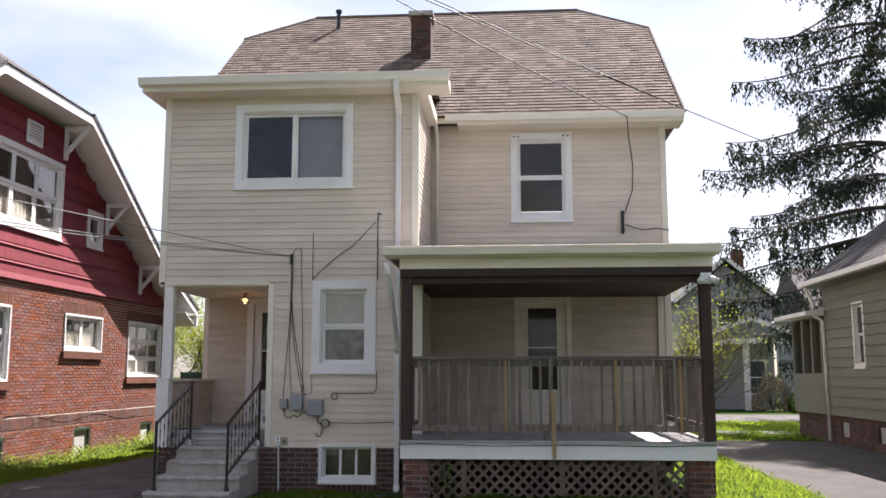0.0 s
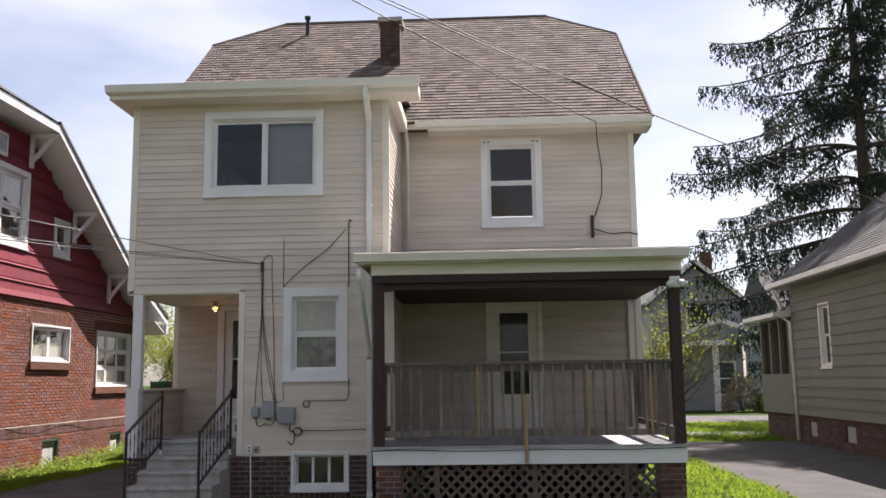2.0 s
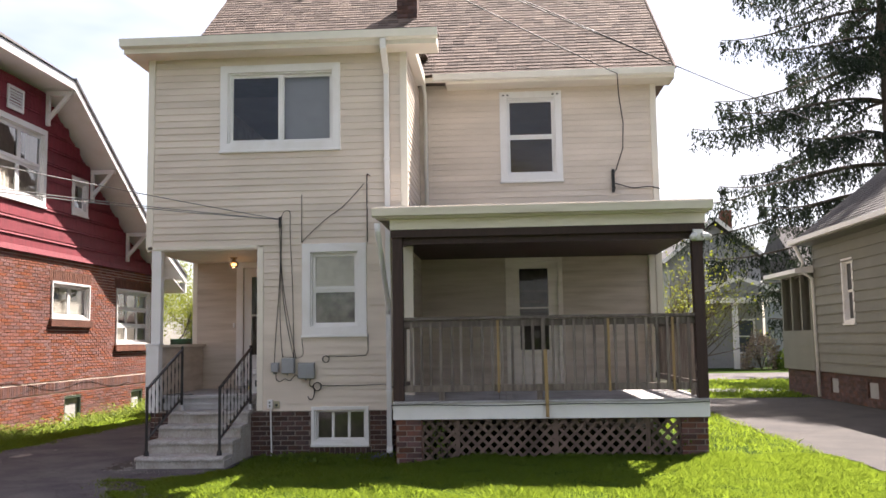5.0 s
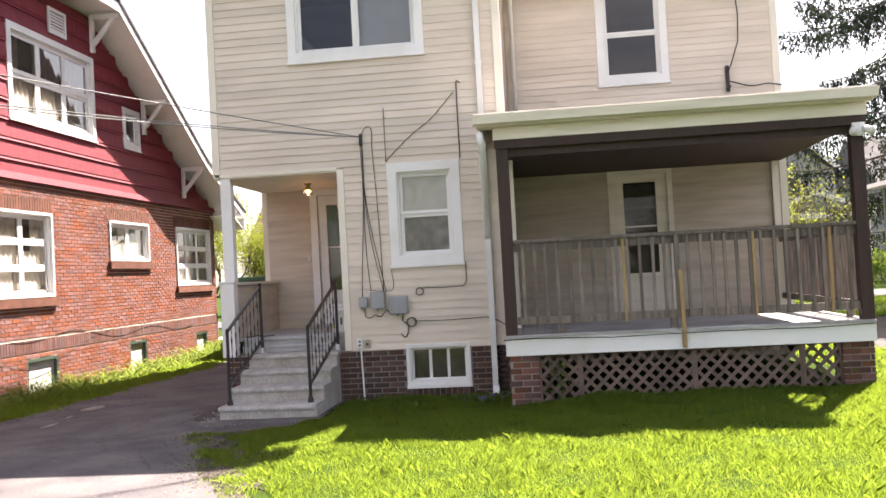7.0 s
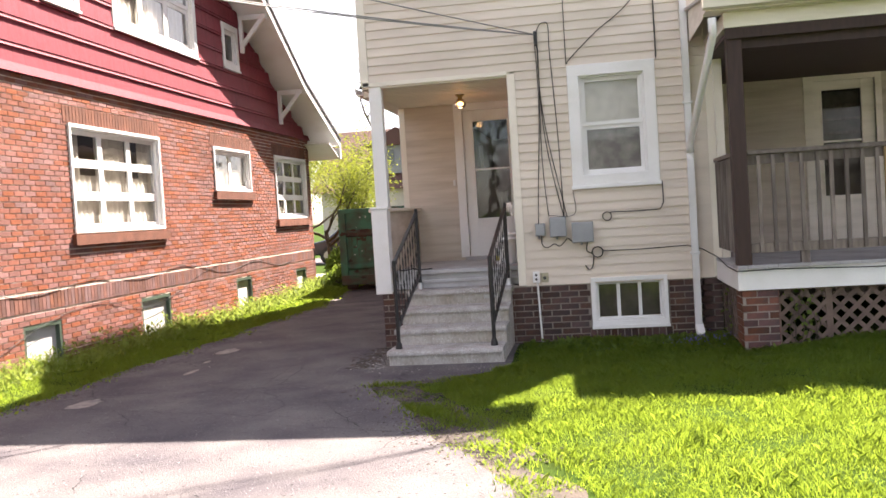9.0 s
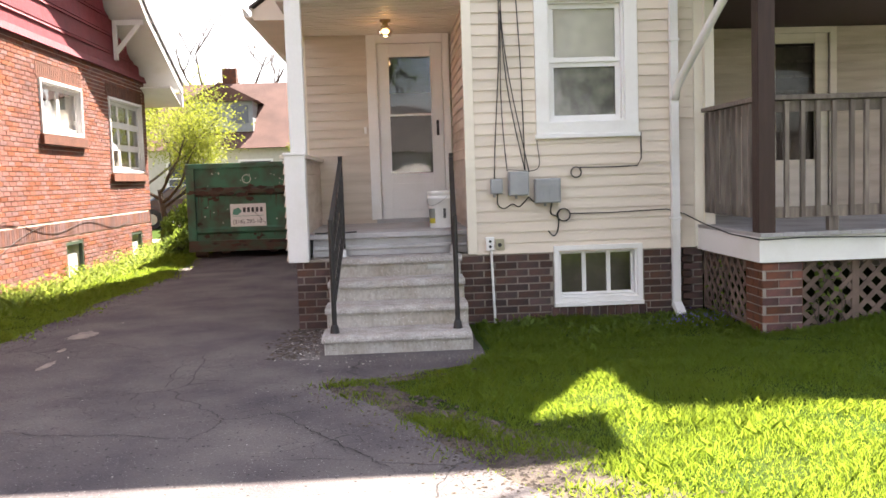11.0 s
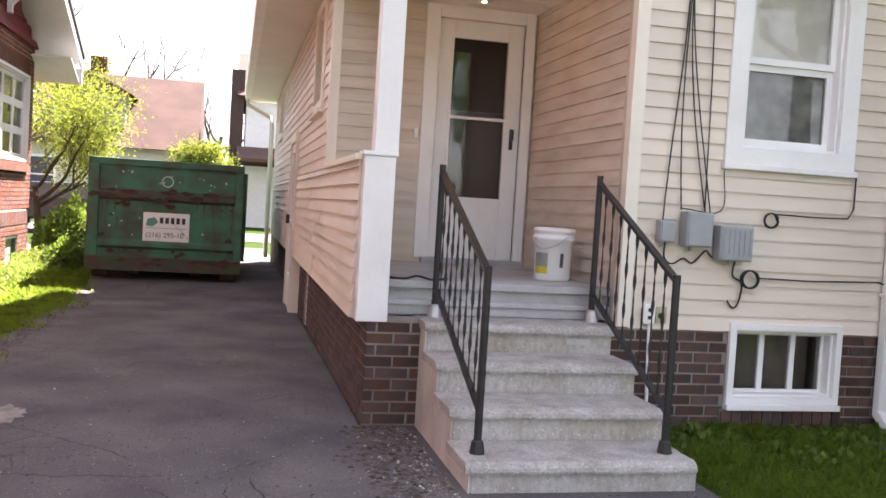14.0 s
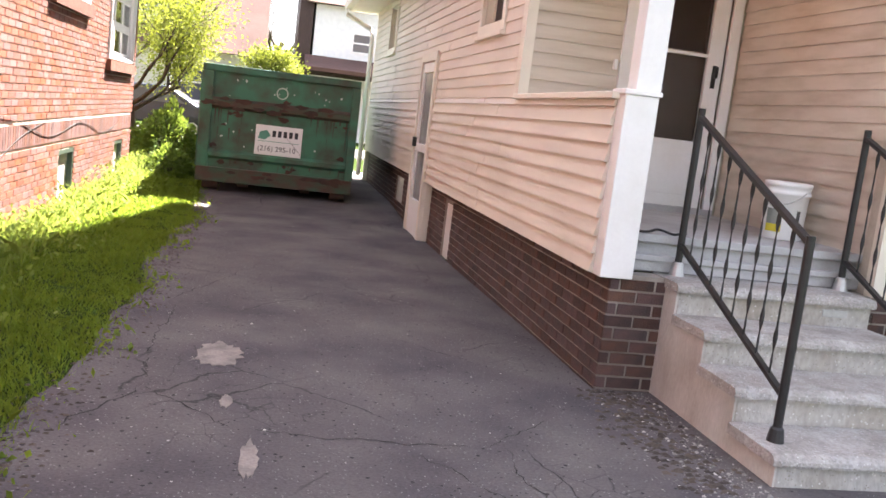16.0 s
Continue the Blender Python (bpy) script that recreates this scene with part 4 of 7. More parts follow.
# ---- entry steps ----
steps = thing("concrete_steps", (1.2, -0.7, 0), "four worn grey concrete steps with rounded nosings", "steps")
TR = [(-1.38, 0.115), (-0.97, 0.29), (-0.58, 0.465), (-0.2, 0.64)]
TREAD = mat("pebbled_concrete_tread", (0.41, 0.392, 0.372), 0.95, 0.55, 7.0, 1.0, 55, col2=(0.29, 0.27, 0.245), patch=0.5, detail=8.0, spec=0.2)
speckle(TREAD, 95, 0.3, (0.24, 0.225, 0.21))
speckle(TREAD, 120, 0.2, (0.6, 0.585, 0.56))


def tread(x0, x1, y0, y1, z0, z1, seed):
    """A slab with a chipped, rounded nosing."""
    rg = random.Random(seed)
    g, n = Geo(), 44
    chip = 0.0
    for i in range(n + 1):
        x = x0 + (x1 - x0) * i / n
        chip = 0.55 * chip + rg.uniform(0, 0.011) + (rg.uniform(0.012, 0.026) if rg.random() < 0.07 else 0)
        end = 0.012 if i in (0, n) else 0.0
        g.v += [(x, y1, z0), (x, y0 + 0.008 + end, z0), (x, y0 + chip * 0.4 + end, z0 + 0.012), (x, y0 + chip * 0.7 + end, z1 - 0.026),
                (x, y0 + 0.01 + chip + end, z1 - 0.008 - chip * 0.3), (x, y0 + 0.032 + chip + end, z1 - end * 0.3 + rg.uniform(-0.002, 0.001)), (x, y1, z1 - end * 0.3)]
    for i in range(n):
        for k in range(6):
            g.f.append((i * 7 + k, i * 7 + k + 1, i * 7 + k + 8, i * 7 + k + 7))
    g.f += [tuple(range(7))[::-1], tuple(range(n * 7, n * 7 + 7))]
    return g


for i, (y, z) in enumerate(TR):
    back = TR[i + 1][0] + 0.03 if i < 3 else 0.19
    lo = TR[i - 1][1] if i else -0.08
    part("riser", Geo().box((0.603, y + 0.035, lo - 0.07), (1.812, 0.18, z - 0.05)), CONCRETE, steps, bevel=0.01)
    part("tread", tread(0.572 + 0.004 * i, 1.805 + 0.008 * i, y, back, z - 0.055, z, 70 + i), TREAD, steps, "pebbled concrete tread with a chipped nosing")

for i, (y, z) in enumerate(TR):
    end = TR[i + 1][0] + 0.035 if i < 3 else 0.18
    part("side_render", Geo().box((0.593, y + 0.035, -0.16), (0.603, end, z - 0.056)), PLASTER, steps, "smooth stained cement render")


def railing(xa, xb, label):
    """A railing from its foot at (xa, -1.19) up to its head at (xb, 0.1)."""
    r = thing("stair_railing", (xa, -0.5, 0.64), label, "railing", "railings of the entry steps")
    ya, yb = -1.19, 0.1
    part("post", Geo().tube([(xa, ya, 0.115), (xa, ya, 1.06)], 0.021, 10), IRON, r)
    part("post", Geo().tube([(xb, yb, 0.64), (xb, yb, 1.61)], 0.021, 10), IRON, r)
    part("base_shoe", Geo().lathe([(0.0, 0.0), (0.04, 0.0), (0.031, 0.06), (0.022, 0.07)], (xa, ya, 0.115), 12), IRON, r)
    part("base_shoe", Geo().lathe([(0.0, 0.0), (0.046, 0.0), (0.032, 0.07), (0.022, 0.08)], (xb, yb, 0.64), 12), STEEL, r, "bare grey metal shoe")
    part("top_rail", Geo().bar((xa, ya, 1.03), (xb, yb, 1.56), 0.036, 0.024), IRON, r)
    part("bottom_rail", Geo().bar((xa, ya, 0.33), (xb, yb, 0.82), 0.03, 0.022), IRON, r)
    for i in range(1, 9):
        t = i / 9
        x, y = xa + (xb - xa) * t, ya + (yb - ya) * t
        a, b = 0.33 + 0.49 * t, 1.03 + 0.53 * t
        g = Geo()
        n = 42
        for k in range(n + 1):
            z = a + (b - a) * k / n
            w = 0.0055 + 0.0055 * abs(math.sin(math.pi * k / n * 6))
            an = math.pi * 3 * k / n
            g.v += [(x + math.cos(an + q) * w * c, y + math.sin(an + q) * w * c, z) for q, c in ((0, 1), (math.pi / 2, 0.5), (math.pi, 1), (math.pi * 1.5, 0.5))]
        g.f = [(k * 4 + j, k * 4 + (j + 1) % 4, k * 4 + 4 + (j + 1) % 4, k * 4 + 4 + j) for k in range(n) for j in range(4)]
        part("baluster", g, IRON, r)


railing(0.672, 0.7, "black wrought iron stair railing with twisted balusters, beside the pillar")
railing(1.7, 1.77, "black wrought iron stair railing with twisted balusters, beside the meters")

# ---- back porch ----
porch = thing("porch", (6.2, 0, 0), "covered back porch with dark posts and weathered wood railing", "porch")
PX0, PX1, PY, PZ = 4.15, 8.29, -1.52, 0.84
n = 44
for i in range(n):
    a = PX0 + (PX1 - PX0) * i / n
    part("deck_board", Geo().box((a, PY - 0.03, PZ - 0.03), (a + (PX1 - PX0) / n - 0.004, YB + 0.12 if a > 4.2 else -0.02, PZ)), DECK, porch)
part("rim_board", Geo().box((PX0, PY, 0.6), (6.2, PY + 0.04, PZ - 0.03)), WHITE, porch, "white painted rim board")
part("rim_board", Geo().box((6.205, PY, 0.6), (PX1, PY + 0.04, PZ - 0.03)), WHITE, porch, "white painted rim board")
part("rim_board", Geo().box((PX0, PY + 0.04, 0.6), (PX0 + 0.04, 0.0, PZ - 0.03)), WHITE, porch)
part("rim_board", Geo().box((PX1 - 0.04, PY + 0.04, 0.6), (PX1, YB, PZ - 0.03)), WHITE, porch)
for x in (PX0 + 0.075, PX1 - 0.065):
    part("post", Geo().box((x - 0.07, PY + 0.02, PZ), (x + 0.07, PY + 0.16, 3.1)), WOOD_DARK, porch, "dark brown square post", bevel=0.006)
part("post", Geo().box((PX1 - 0.12, YB + 0.02, PZ), (PX1 - 0.02, YB + 0.12, 3.1)), TRIM, porch)
part("post", Geo().box((PX0 + 0.06, -0.1, PZ), (PX0 + 0.15, -0.01, 3.1)), TRIM, porch)
part("ceiling_board", Geo().box((PX0, PY, 3.06), (PX1 + 0.02, YB + 0.12, 3.1)), WOOD_DARK, porch, "dark brown porch ceiling")
part("beam", Geo().box((PX0 - 0.02, PY - 0.02, 3.135), (PX1 + 0.04, PY + 0.06, 3.28)), PORCH_CREAM, porch, "cream painted beam", bevel=0.004)
part("beam", Geo().box((PX0 - 0.02, PY + 0.06, 3.135), (PX0 + 0.04, 0.0, 3.28)), PORCH_CREAM, porch)
part("beam", Geo().box((PX1 - 0.02, PY + 0.06, 3.135), (PX1 + 0.04, YB + 0.1, 3.28)), PORCH_CREAM, porch)
part("dark_beam", Geo().box((PX0 + 0.05, PY + 0.07, 2.94), (PX1 - 0.03, PY + 0.15, 3.056)), WOOD_DARK, porch)
part("dark_fascia", Geo().box((PX0 - 0.01, PY - 0.012, 3.03), (PX1 + 0.03, PY + 0.016, 3.133)), WOOD_DARK, porch, "dark brown board beneath the cream beam")
part("porch_gutter", Geo().prism([(3.92, PY - 0.16, 3.29), (3.92, PY - 0.25, 3.3), (3.92, PY - 0.28, 3.4), (3.92, PY - 0.26, 3.4), (3.92, PY - 0.23, 3.31), (3.92, PY - 0.17, 3.31), (3.92, PY - 0.17, 3.4), (3.92, PY - 0.16, 3.4)], (4.47, 0, 0)), PORCH_CREAM, porch, "pale cream gutter")
part("porch_soffit", Geo().box((3.95, PY - 0.16, 3.28), (8.37, PY + 0.1, 3.31)).box((3.95, PY - 0.16, 3.31), (8.37, PY - 0.13, 3.4)), PORCH_CREAM, porch)
part("porch_roof", Geo().prism([(3.93, PY - 0.2, 3.405), (3.93, PY - 0.2, 3.43), (3.93, -0.03, 3.66), (3.93, -0.03, 3.63)], (4.47, 0, 0)).prism([(X1 + 0.03, -0.03, 3.63), (X1 + 0.03, -0.03, 3.66), (X1 + 0.03, YB + 0.13, 4.0), (X1 + 0.03, YB + 0.13, 3.97)], (8.37 - X1, 0, 0)), PORCH_ROOF, porch, "pale rolled roofing on the porch")
part("roof_side", Geo().add([(8.35, PY - 0.16, 3.28), (8.35, PY - 0.16, 3.41), (8.35, YB + 0.1, 3.97), (8.35, YB + 0.1, 3.28)], [(0, 1, 2, 3)]), PORCH_CREAM, porch)
part("roof_side", Geo().add([(3.97, PY - 0.16, 3.28), (3.97, PY - 0.16, 3.41), (3.97, -0.03, 3.63), (3.97, -0.03, 3.28)], [(3, 2, 1, 0)]), PORCH_CREAM, porch)


def rail_run(a, b, name_label):
    a, b = Vector(a), Vector(b)
    L = (b - a).length
    part("top_rail", Geo().bar(a + Vector((0, 0, 1.09)), b + Vector((0, 0, 1.09)), 0.12, 0.04), WOOD_GREY, porch, bevel=0.004)
    part("upper_rail", Geo().bar(a + Vector((0, 0, 1.02)), b + Vector((0, 0, 1.02)), 0.04, 0.09), WOOD_GREY, porch)
    part("lower_rail", Geo().bar(a + Vector((0, 0, 0.16)), b + Vector((0, 0, 0.16)), 0.04, 0.09), WOOD_GREY, porch)
    k = int(L / 0.135)
    d = (b - a).normalized()
    side = Vector((d.y, -d.x, 0)) * 0.037
    rg = random.Random(int(L * 100))
    for i in range(k):
        p = a + d * (0.09 + (L - 0.18) * i / (k - 1)) + side + d * rg.uniform(-0.01, 0.01)
        part("baluster", Geo().bar(p + Vector((0, 0, 0.12)), p + Vector((0, 0, 1.06)), 0.036, 0.034, up=(d.x, d.y, 0.001)), WOOD_GREY, porch)
    for i in range(int(L / 1.3)):
        p = a + d * (0.5 + i * 1.3)
        part("rail_foot", Geo().box((p.x - 0.04, p.y - 0.03, PZ), (p.x + 0.04, p.y + 0.03, PZ + 0.12)), WOOD_GREY, porch)


rail_run((PX0 + 0.15, PY + 0.09, PZ), (PX1 - 0.13, PY + 0.09, PZ), "front")
rail_run((PX1 - 0.06, PY + 0.17, PZ), (PX1 - 0.06, YB + 0.05, PZ), "side")
rail_run((PX0 + 0.07, -0.12, PZ), (PX0 + 0.07, PY + 0.17, PZ), "side")
for x, lean in ((7.02, 0.0), (7.86, 0.0), (5.56, 0.0)):
    part("new_baluster", Geo().bar((x, PY + 0.05, PZ + 0.1), (x + lean, PY + 0.05, PZ + 1.06), 0.04, 0.03, up=(1, 0, 0.001)), WOOD_NEW, porch, "fresh yellow wood baluster")
part("brace_stick", Geo().bar((6.19, PY - 0.03, 0.62), (6.18, PY - 0.03, 1.5), 0.05, 0.045, up=(1, 0, 0.001)), WOOD_NEW, porch, "yellow wood stick nailed to the rim board")
part("brace_stick", Geo().bar((6.16, PY + 0.02, 1.05), (6.16, PY + 0.02, 1.92), 0.07, 0.05, up=(1, 0, 0.001)), WOOD_GREY, porch)


def pier(x0, x1, y0, y1):
    p = part("pier", Geo().box((x0, y0, -0.1), (x1, y1, 0.6)), MORTAR, porch, "red brick porch pier")
    bricks(p, face_to((0, y0, 0), (1, 0, 0), (0, -1, 0)), -0.045, 9, x0, x1, BRICK_PIER, BRICK_PIER, size=(0.203, 0.0585), joint=0.0135, seed=21)
    bricks(p, face_to((x0, 0, 0), (0, 1, 0), (-1, 0, 0)), -0.045, 9, y0, y1, BRICK_PIER, BRICK_PIER, near=lambda u, w: False, size=(0.203, 0.0585), joint=0.0135, seed=22)
    bricks(p, face_to((x1, 0, 0), (0, 1, 0), (1, 0, 0)), -0.045, 9, y0, y1, BRICK_PIER, BRICK_PIER, near=lambda u, w: False, size=(0.203, 0.0585), joint=0.0135, seed=23)


pier(4.19, 4.52, -1.48, -1.15)
pier(7.93, 8.26, -1.48, -1.15)


def lattice(u0, u1, f, name):
    pan = part("lattice_panel", Geo().ring((u0, u1, 0.03, 0.6), (u0 + 0.03, u1 - 0.03, 0.055, 0.585), -0.02, 0.012).map(f), LATTICE, porch, "brown diagonal wood lattice under the deck")
    lo, hi, w = 0.06, 0.6, 0.15
    h = hi - lo
    k = u0 - h
    while k < u1:
        for s, n in ((1, 0.0), (-1, -0.008)):
            p, q = ((k, lo), (k + h, hi)) if s > 0 else ((k, hi), (k + h, lo))
            t0, t1 = max(0, (u0 - k) / h), min(1, (u1 - k) / h)
            if t1 - t0 < 0.05:
                continue
            a = (p[0] + (q[0] - p[0]) * t0, p[1] + (q[1] - p[1]) * t0)
            b = (p[0] + (q[0] - p[0]) * t1, p[1] + (q[1] - p[1]) * t1)
            e = 0.03
            part("slat", Geo().prism([(a[0] - e, n, a[1]), (a[0] + e, n, a[1]), (b[0] + e, n, b[1]), (b[0] - e, n, b[1])], (0, 0.007, 0)).map(f), LATTICE, pan)
        k += w


lattice(4.52, 5.0, face_to((0, -1.42, 0), (1, 0, 0), (0, -1, 0)), "a")
lattice(5.0, 6.3, face_to((0, -1.42, 0), (1, 0, 0), (0, -1, 0)), "b")
lattice(6.3, 7.5, face_to((0, -1.42, 0), (1, 0, 0), (0, -1, 0)), "c")
lattice(7.5, 7.93, face_to((0, -1.42, 0), (1, 0, 0), (0, -1, 0)), "d")
lattice(-1.15, -0.02, face_to((4.22, 0, 0), (0, 1, 0), (-1, 0, 0)), "e")
part("deck_joists", Geo().box((4.4, -1.1, 0.55), (8.2, 2.1, 0.8)), WOOD_DARK, porch)

# ---- the brick house across the driveway ----
RX = -3.92
red = thing("brick_house", (RX - 4, 3, 0), "orange brick house with red shake gable and white trim", "house")
F_RED = face_to((RX, 0, 0), (0, 1, 0), (1, 0, 0))
CY, RYE, RYW = 2.8, 10.75, -5.15
BIG, W1, W2 = (0.4, 2.85, 1.62, 2.98), (5.05, 6.75, 2.26, 2.98), (8.3, 10.35, 1.7, 3.0)
T3, S1, S2 = (1.85, 4.5, 4.65, 6.05), (5.9, 6.45, 4.7, 5.32), (0.08, 0.72, 4.68, 5.3)
C1, C2, C3, C0 = (1.98, 2.95, -0.1, 0.55), (5.7, 6.5, -0.1, 0.55), (9.25, 10.0, 0.0, 0.5), (-0.9, -0.1, -0.1, 0.5)
RHOLES = [BIG, W1, W2, C1, C2, C3, C0]
ZB = 3.55
rw = part("brick_wall", slab(F_RED, RYW, RYE, -0.3, ZB, RHOLES), MORTAR_PALE, red, "orange-red brick wall with pale mortar joints")


def rake(y):
    """Height of the gable's slope at y."""
    d = abs(y - CY)
    if d < 1.7:
        return 6.97
    if d < 6.0:
        return 6.97 - (d - 1.7) * 0.6
    return 6.97 - 4.3 * 0.6 - (d - 6.0) * 0.42


def gable_span(w):
    d = 1.7 + (6.97 - w) / 0.6 if w > 4.39 else 6.0 + (4.39 - w) / 0.42
    return max(RYW + 0.02, CY - d + 0.02), min(RYE - 0.02, CY + d - 0.02)


gw = Geo()
ring = [(RYW, ZB), (RYE, ZB)] + [(y, rake(y)) for y in (RYE, 8.8, 4.5, 1.1, -3.2, RYW)]
for a, b in ((RYW, S2[0]), (S2[0], S2[1]), (S2[1], T3[0]), (T3[0], T3[1]), (T3[1], S1[0]), (S1[0], S1[1]), (S1[1], RYE)):
    pts = sorted({a, b, *[y for y in (8.8, 4.5, 1.1, -3.2) if a < y < b]})
    hole = {S2[0]: S2, T3[0]: T3, S1[0]: S1}.get(a)
    for p, q in zip(pts, pts[1:]):
        for lo, hi in (((ZB, hole[2]), (hole[3], None)) if hole else ((ZB, None),)):
            gw.prism([F_RED(p, 0, lo), F_RED(q, 0, lo), F_RED(q, 0, hi or rake(q)), F_RED(p, 0, hi or rake(p))], (-0.16, 0, 0))
rg_wall = part("gable_wall", gw, RED_SHAKE, red, "red painted shake gable")
gh = [(x[0] - 0.05, x[1] + 0.05, x[2] - 0.05, x[3] + 0.05) for x in (T3, S1, S2)]
w = ZB + 0.02
while w < 6.92:
    siding(rg_wall, F_RED, w, min(w + 0.26, 6.96), gable_span, RED_SHAKE, gh, 0.26, "shake_course", 0.028, 30)
    siding(rg_wall, F_RED, w + 0.272, min(w + 0.32, 6.96), gable_span, RED_SHAKE, gh, 0.048, "shake_course", 0.034, 30)
    w += 0.325
part("flare_board", Geo().prism([(RX, RYW, ZB - 0.02), (RX + 0.07, RYW, ZB - 0.02), (RX + 0.03, RYW, ZB + 0.1), (RX, RYW, ZB + 0.1)], (0, RYE - RYW, 0)), RED_SHAKE, red)
# roof with a clipped gable, deep white soffit and brackets
OV = 0.66
YS = [-5.8, -3.2, 1.1, 4.5, 8.8, 11.4]
zs = [rake(y) + 0.12 for y in YS]
top = Geo()
for i in range(5):
    a, b, za, zb = YS[i], YS[i + 1], zs[i], zs[i + 1]
    part("soffit", Geo().prism([(RX - 0.3, a, za - 0.02), (RX + OV - 0.04, a, za - 0.02), (RX + OV - 0.04, b, zb - 0.02), (RX - 0.3, b, zb - 0.02)], (0, 0, 0.03)), WHITE, red, "white board soffit")
    if i != 2:
        top.prism([(RX - 9, a, za + 0.1), (RX + OV + 0.03, a, za + 0.1), (RX + OV + 0.03, b, zb + 0.1), (RX - 9, b, zb + 0.1)], (0, 0, 0.07))
    part("fascia", Geo().prism([(RX + OV - 0.04, a, za - 0.08), (RX + OV - 0.04, b, zb - 0.08), (RX + OV - 0.04, b, zb + 0.1), (RX + OV - 0.04, a, za + 0.1)], (0.045, 0, 0)), WHITE, red, "white fascia board")
top.add([(RX + OV + 0.03, 1.1, zs[2] + 0.12), (RX + OV + 0.03, 4.5, zs[3] + 0.12), (RX - 0.9, CY, 8.3)], [(0, 1, 2)])
top.add([(RX + OV + 0.03, 1.1, zs[2] + 0.12), (RX - 0.9, CY, 8.3), (RX - 9, CY, 8.3), (RX - 9, 1.1, zs[2] + 0.12)], [(0, 1, 2, 3)])
top.add([(RX + OV + 0.03, 4.5, zs[2] + 0.12), (RX - 0.9, CY, 8.3), (RX - 9, CY, 8.3), (RX - 9, 4.5, zs[2] + 0.12)], [(3, 2, 1, 0)])
part("roof", top, SHINGLE_DARK, red, "dark shingle roof with a clipped gable")
part("eave_return", Geo().box((RX - 0.3, 11.32, 3.08), (RX + OV, 11.42, 3.35)).prism([(RX - 0.3, 10.5, 3.4), (RX + OV - 0.04, 10.5, 3.4), (RX + OV - 0.04, 11.34, 3.08), (RX - 0.3, 11.34, 3.08)], (0, 0, 0.03)), WHITE, red)


def bracket(y):
    z = rake(y) + 0.08
    part("bracket", Geo().box((RX + 0.03, y - 0.05, z - 0.75), (RX + 0.1, y + 0.05, z - 0.02)).box((RX + 0.1, y - 0.05, z - 0.12), (RX + 0.6, y + 0.05, z - 0.02)).bar((RX + 0.08, y, z - 0.6), (RX + 0.52, y, z - 0.1), 0.08, 0.08), WHITE, red, "white triangular eave bracket", bevel=0.006)


for y in (4.55, 6.7, 8.75, 1.0, -1.2):
    bracket(y)
lv = part("gable_vent", Geo().box((3.0, 0.03, 6.28), (3.06, 0.06, 6.75)).box((3.54, 0.03, 6.28), (3.6, 0.06, 6.75)).box((3.06, 0.03, 6.69), (3.54, 0.06, 6.75)).box((3.06, 0.03, 6.28), (3.54, 0.06, 6.34)).map(F_RED), WHITE, red, "white louvred gable vent")
for i in range(6):
    part("louvre", Geo().prism([(3.06, 0.02, 6.35 + i * 0.057), (3.06, 0.05, 6.34 + i * 0.057), (3.06, 0.05, 6.355 + i * 0.057), (3.06, 0.02, 6.4 + i * 0.057)], (0.48, 0, 0)).map(F_RED), WHITE, lv)


def brick_window(h, cols, rows, casing=0.05, glass=None):
    sash_window(red, F_RED, *h, casing=casing, sill=False, rows=rows, cols=cols, bar=0.058, style="flat", glass=glass or GLASS_SKY, back=0.05)


brick_window(BIG, 3, 3)
brick_window(W1, 2, 1)
brick_window(W2, 3, 3)
for h, c in ((T3, 3), (S1, 1), (S2, 1)):
    sash_window(red, F_RED, *h, casing=0.12, rows=2 if c == 3 else 1, cols=c, bar=0.07 if c == 3 else 0.045, style="hung", glass=GLASS_SKY, back=0.05)
for h in (BIG, W1, W2):
    part("brick_sill", Geo().box((h[0] - 0.12, 0.0, h[2] - 0.2), (h[1] + 0.12, 0.07, h[2] - 0.06)).map(F_RED), LINTEL, red, "dark brick window sill")
    lt = part("lintel", Geo().box((h[0] - 0.15, 0.0, h[3] + 0.055), (h[1] + 0.1, 0.004, h[3] + 0.283)).map(F_RED), MORTAR, red, "soldier brick lintel")
    k = h[0] - 0.14
    while k < h[1] + 0.08:
        part("brick", Geo().box((k, 0.004, h[3] + 0.06), (k + 0.068, 0.014, h[3] + 0.28)).map(F_RED), LINTEL, lt)
        k += 0.079
belt, k = Geo(), RYW + 0.01
while k < RYE - 0.1:
    belt.box((k, 0.0, 0.66), (k + 0.068, 0.012, 0.87))
    k += 0.079
tagged(part("belt_course", belt.map(F_RED), LINTEL, red, "dark soldier brick belt"), kind="stuff")
GREEN_TRIM = mat("dark_green_paint", (0.06, 0.085, 0.06), 0.5, 0.1)
for h in (C0, C1, C2, C3):
    cw = part("cellar_window", Geo().box((h[0], -0.1, h[2]), (h[0] + 0.05, 0.0, h[3])).box((h[1] - 0.05, -0.1, h[2]), (h[1], 0.0, h[3])).box((h[0] + 0.05, -0.1, h[3] - 0.05), (h[1] - 0.05, 0.0, h[3])).map(F_RED), GREEN_TRIM, red, "cellar window boarded behind a green timber surround")
    part("cellar_pane", Geo().box((h[0] + 0.05, -0.08, h[2]), (h[1] - 0.05, -0.06, h[3] - 0.05)).map(F_RED), FROST, cw)
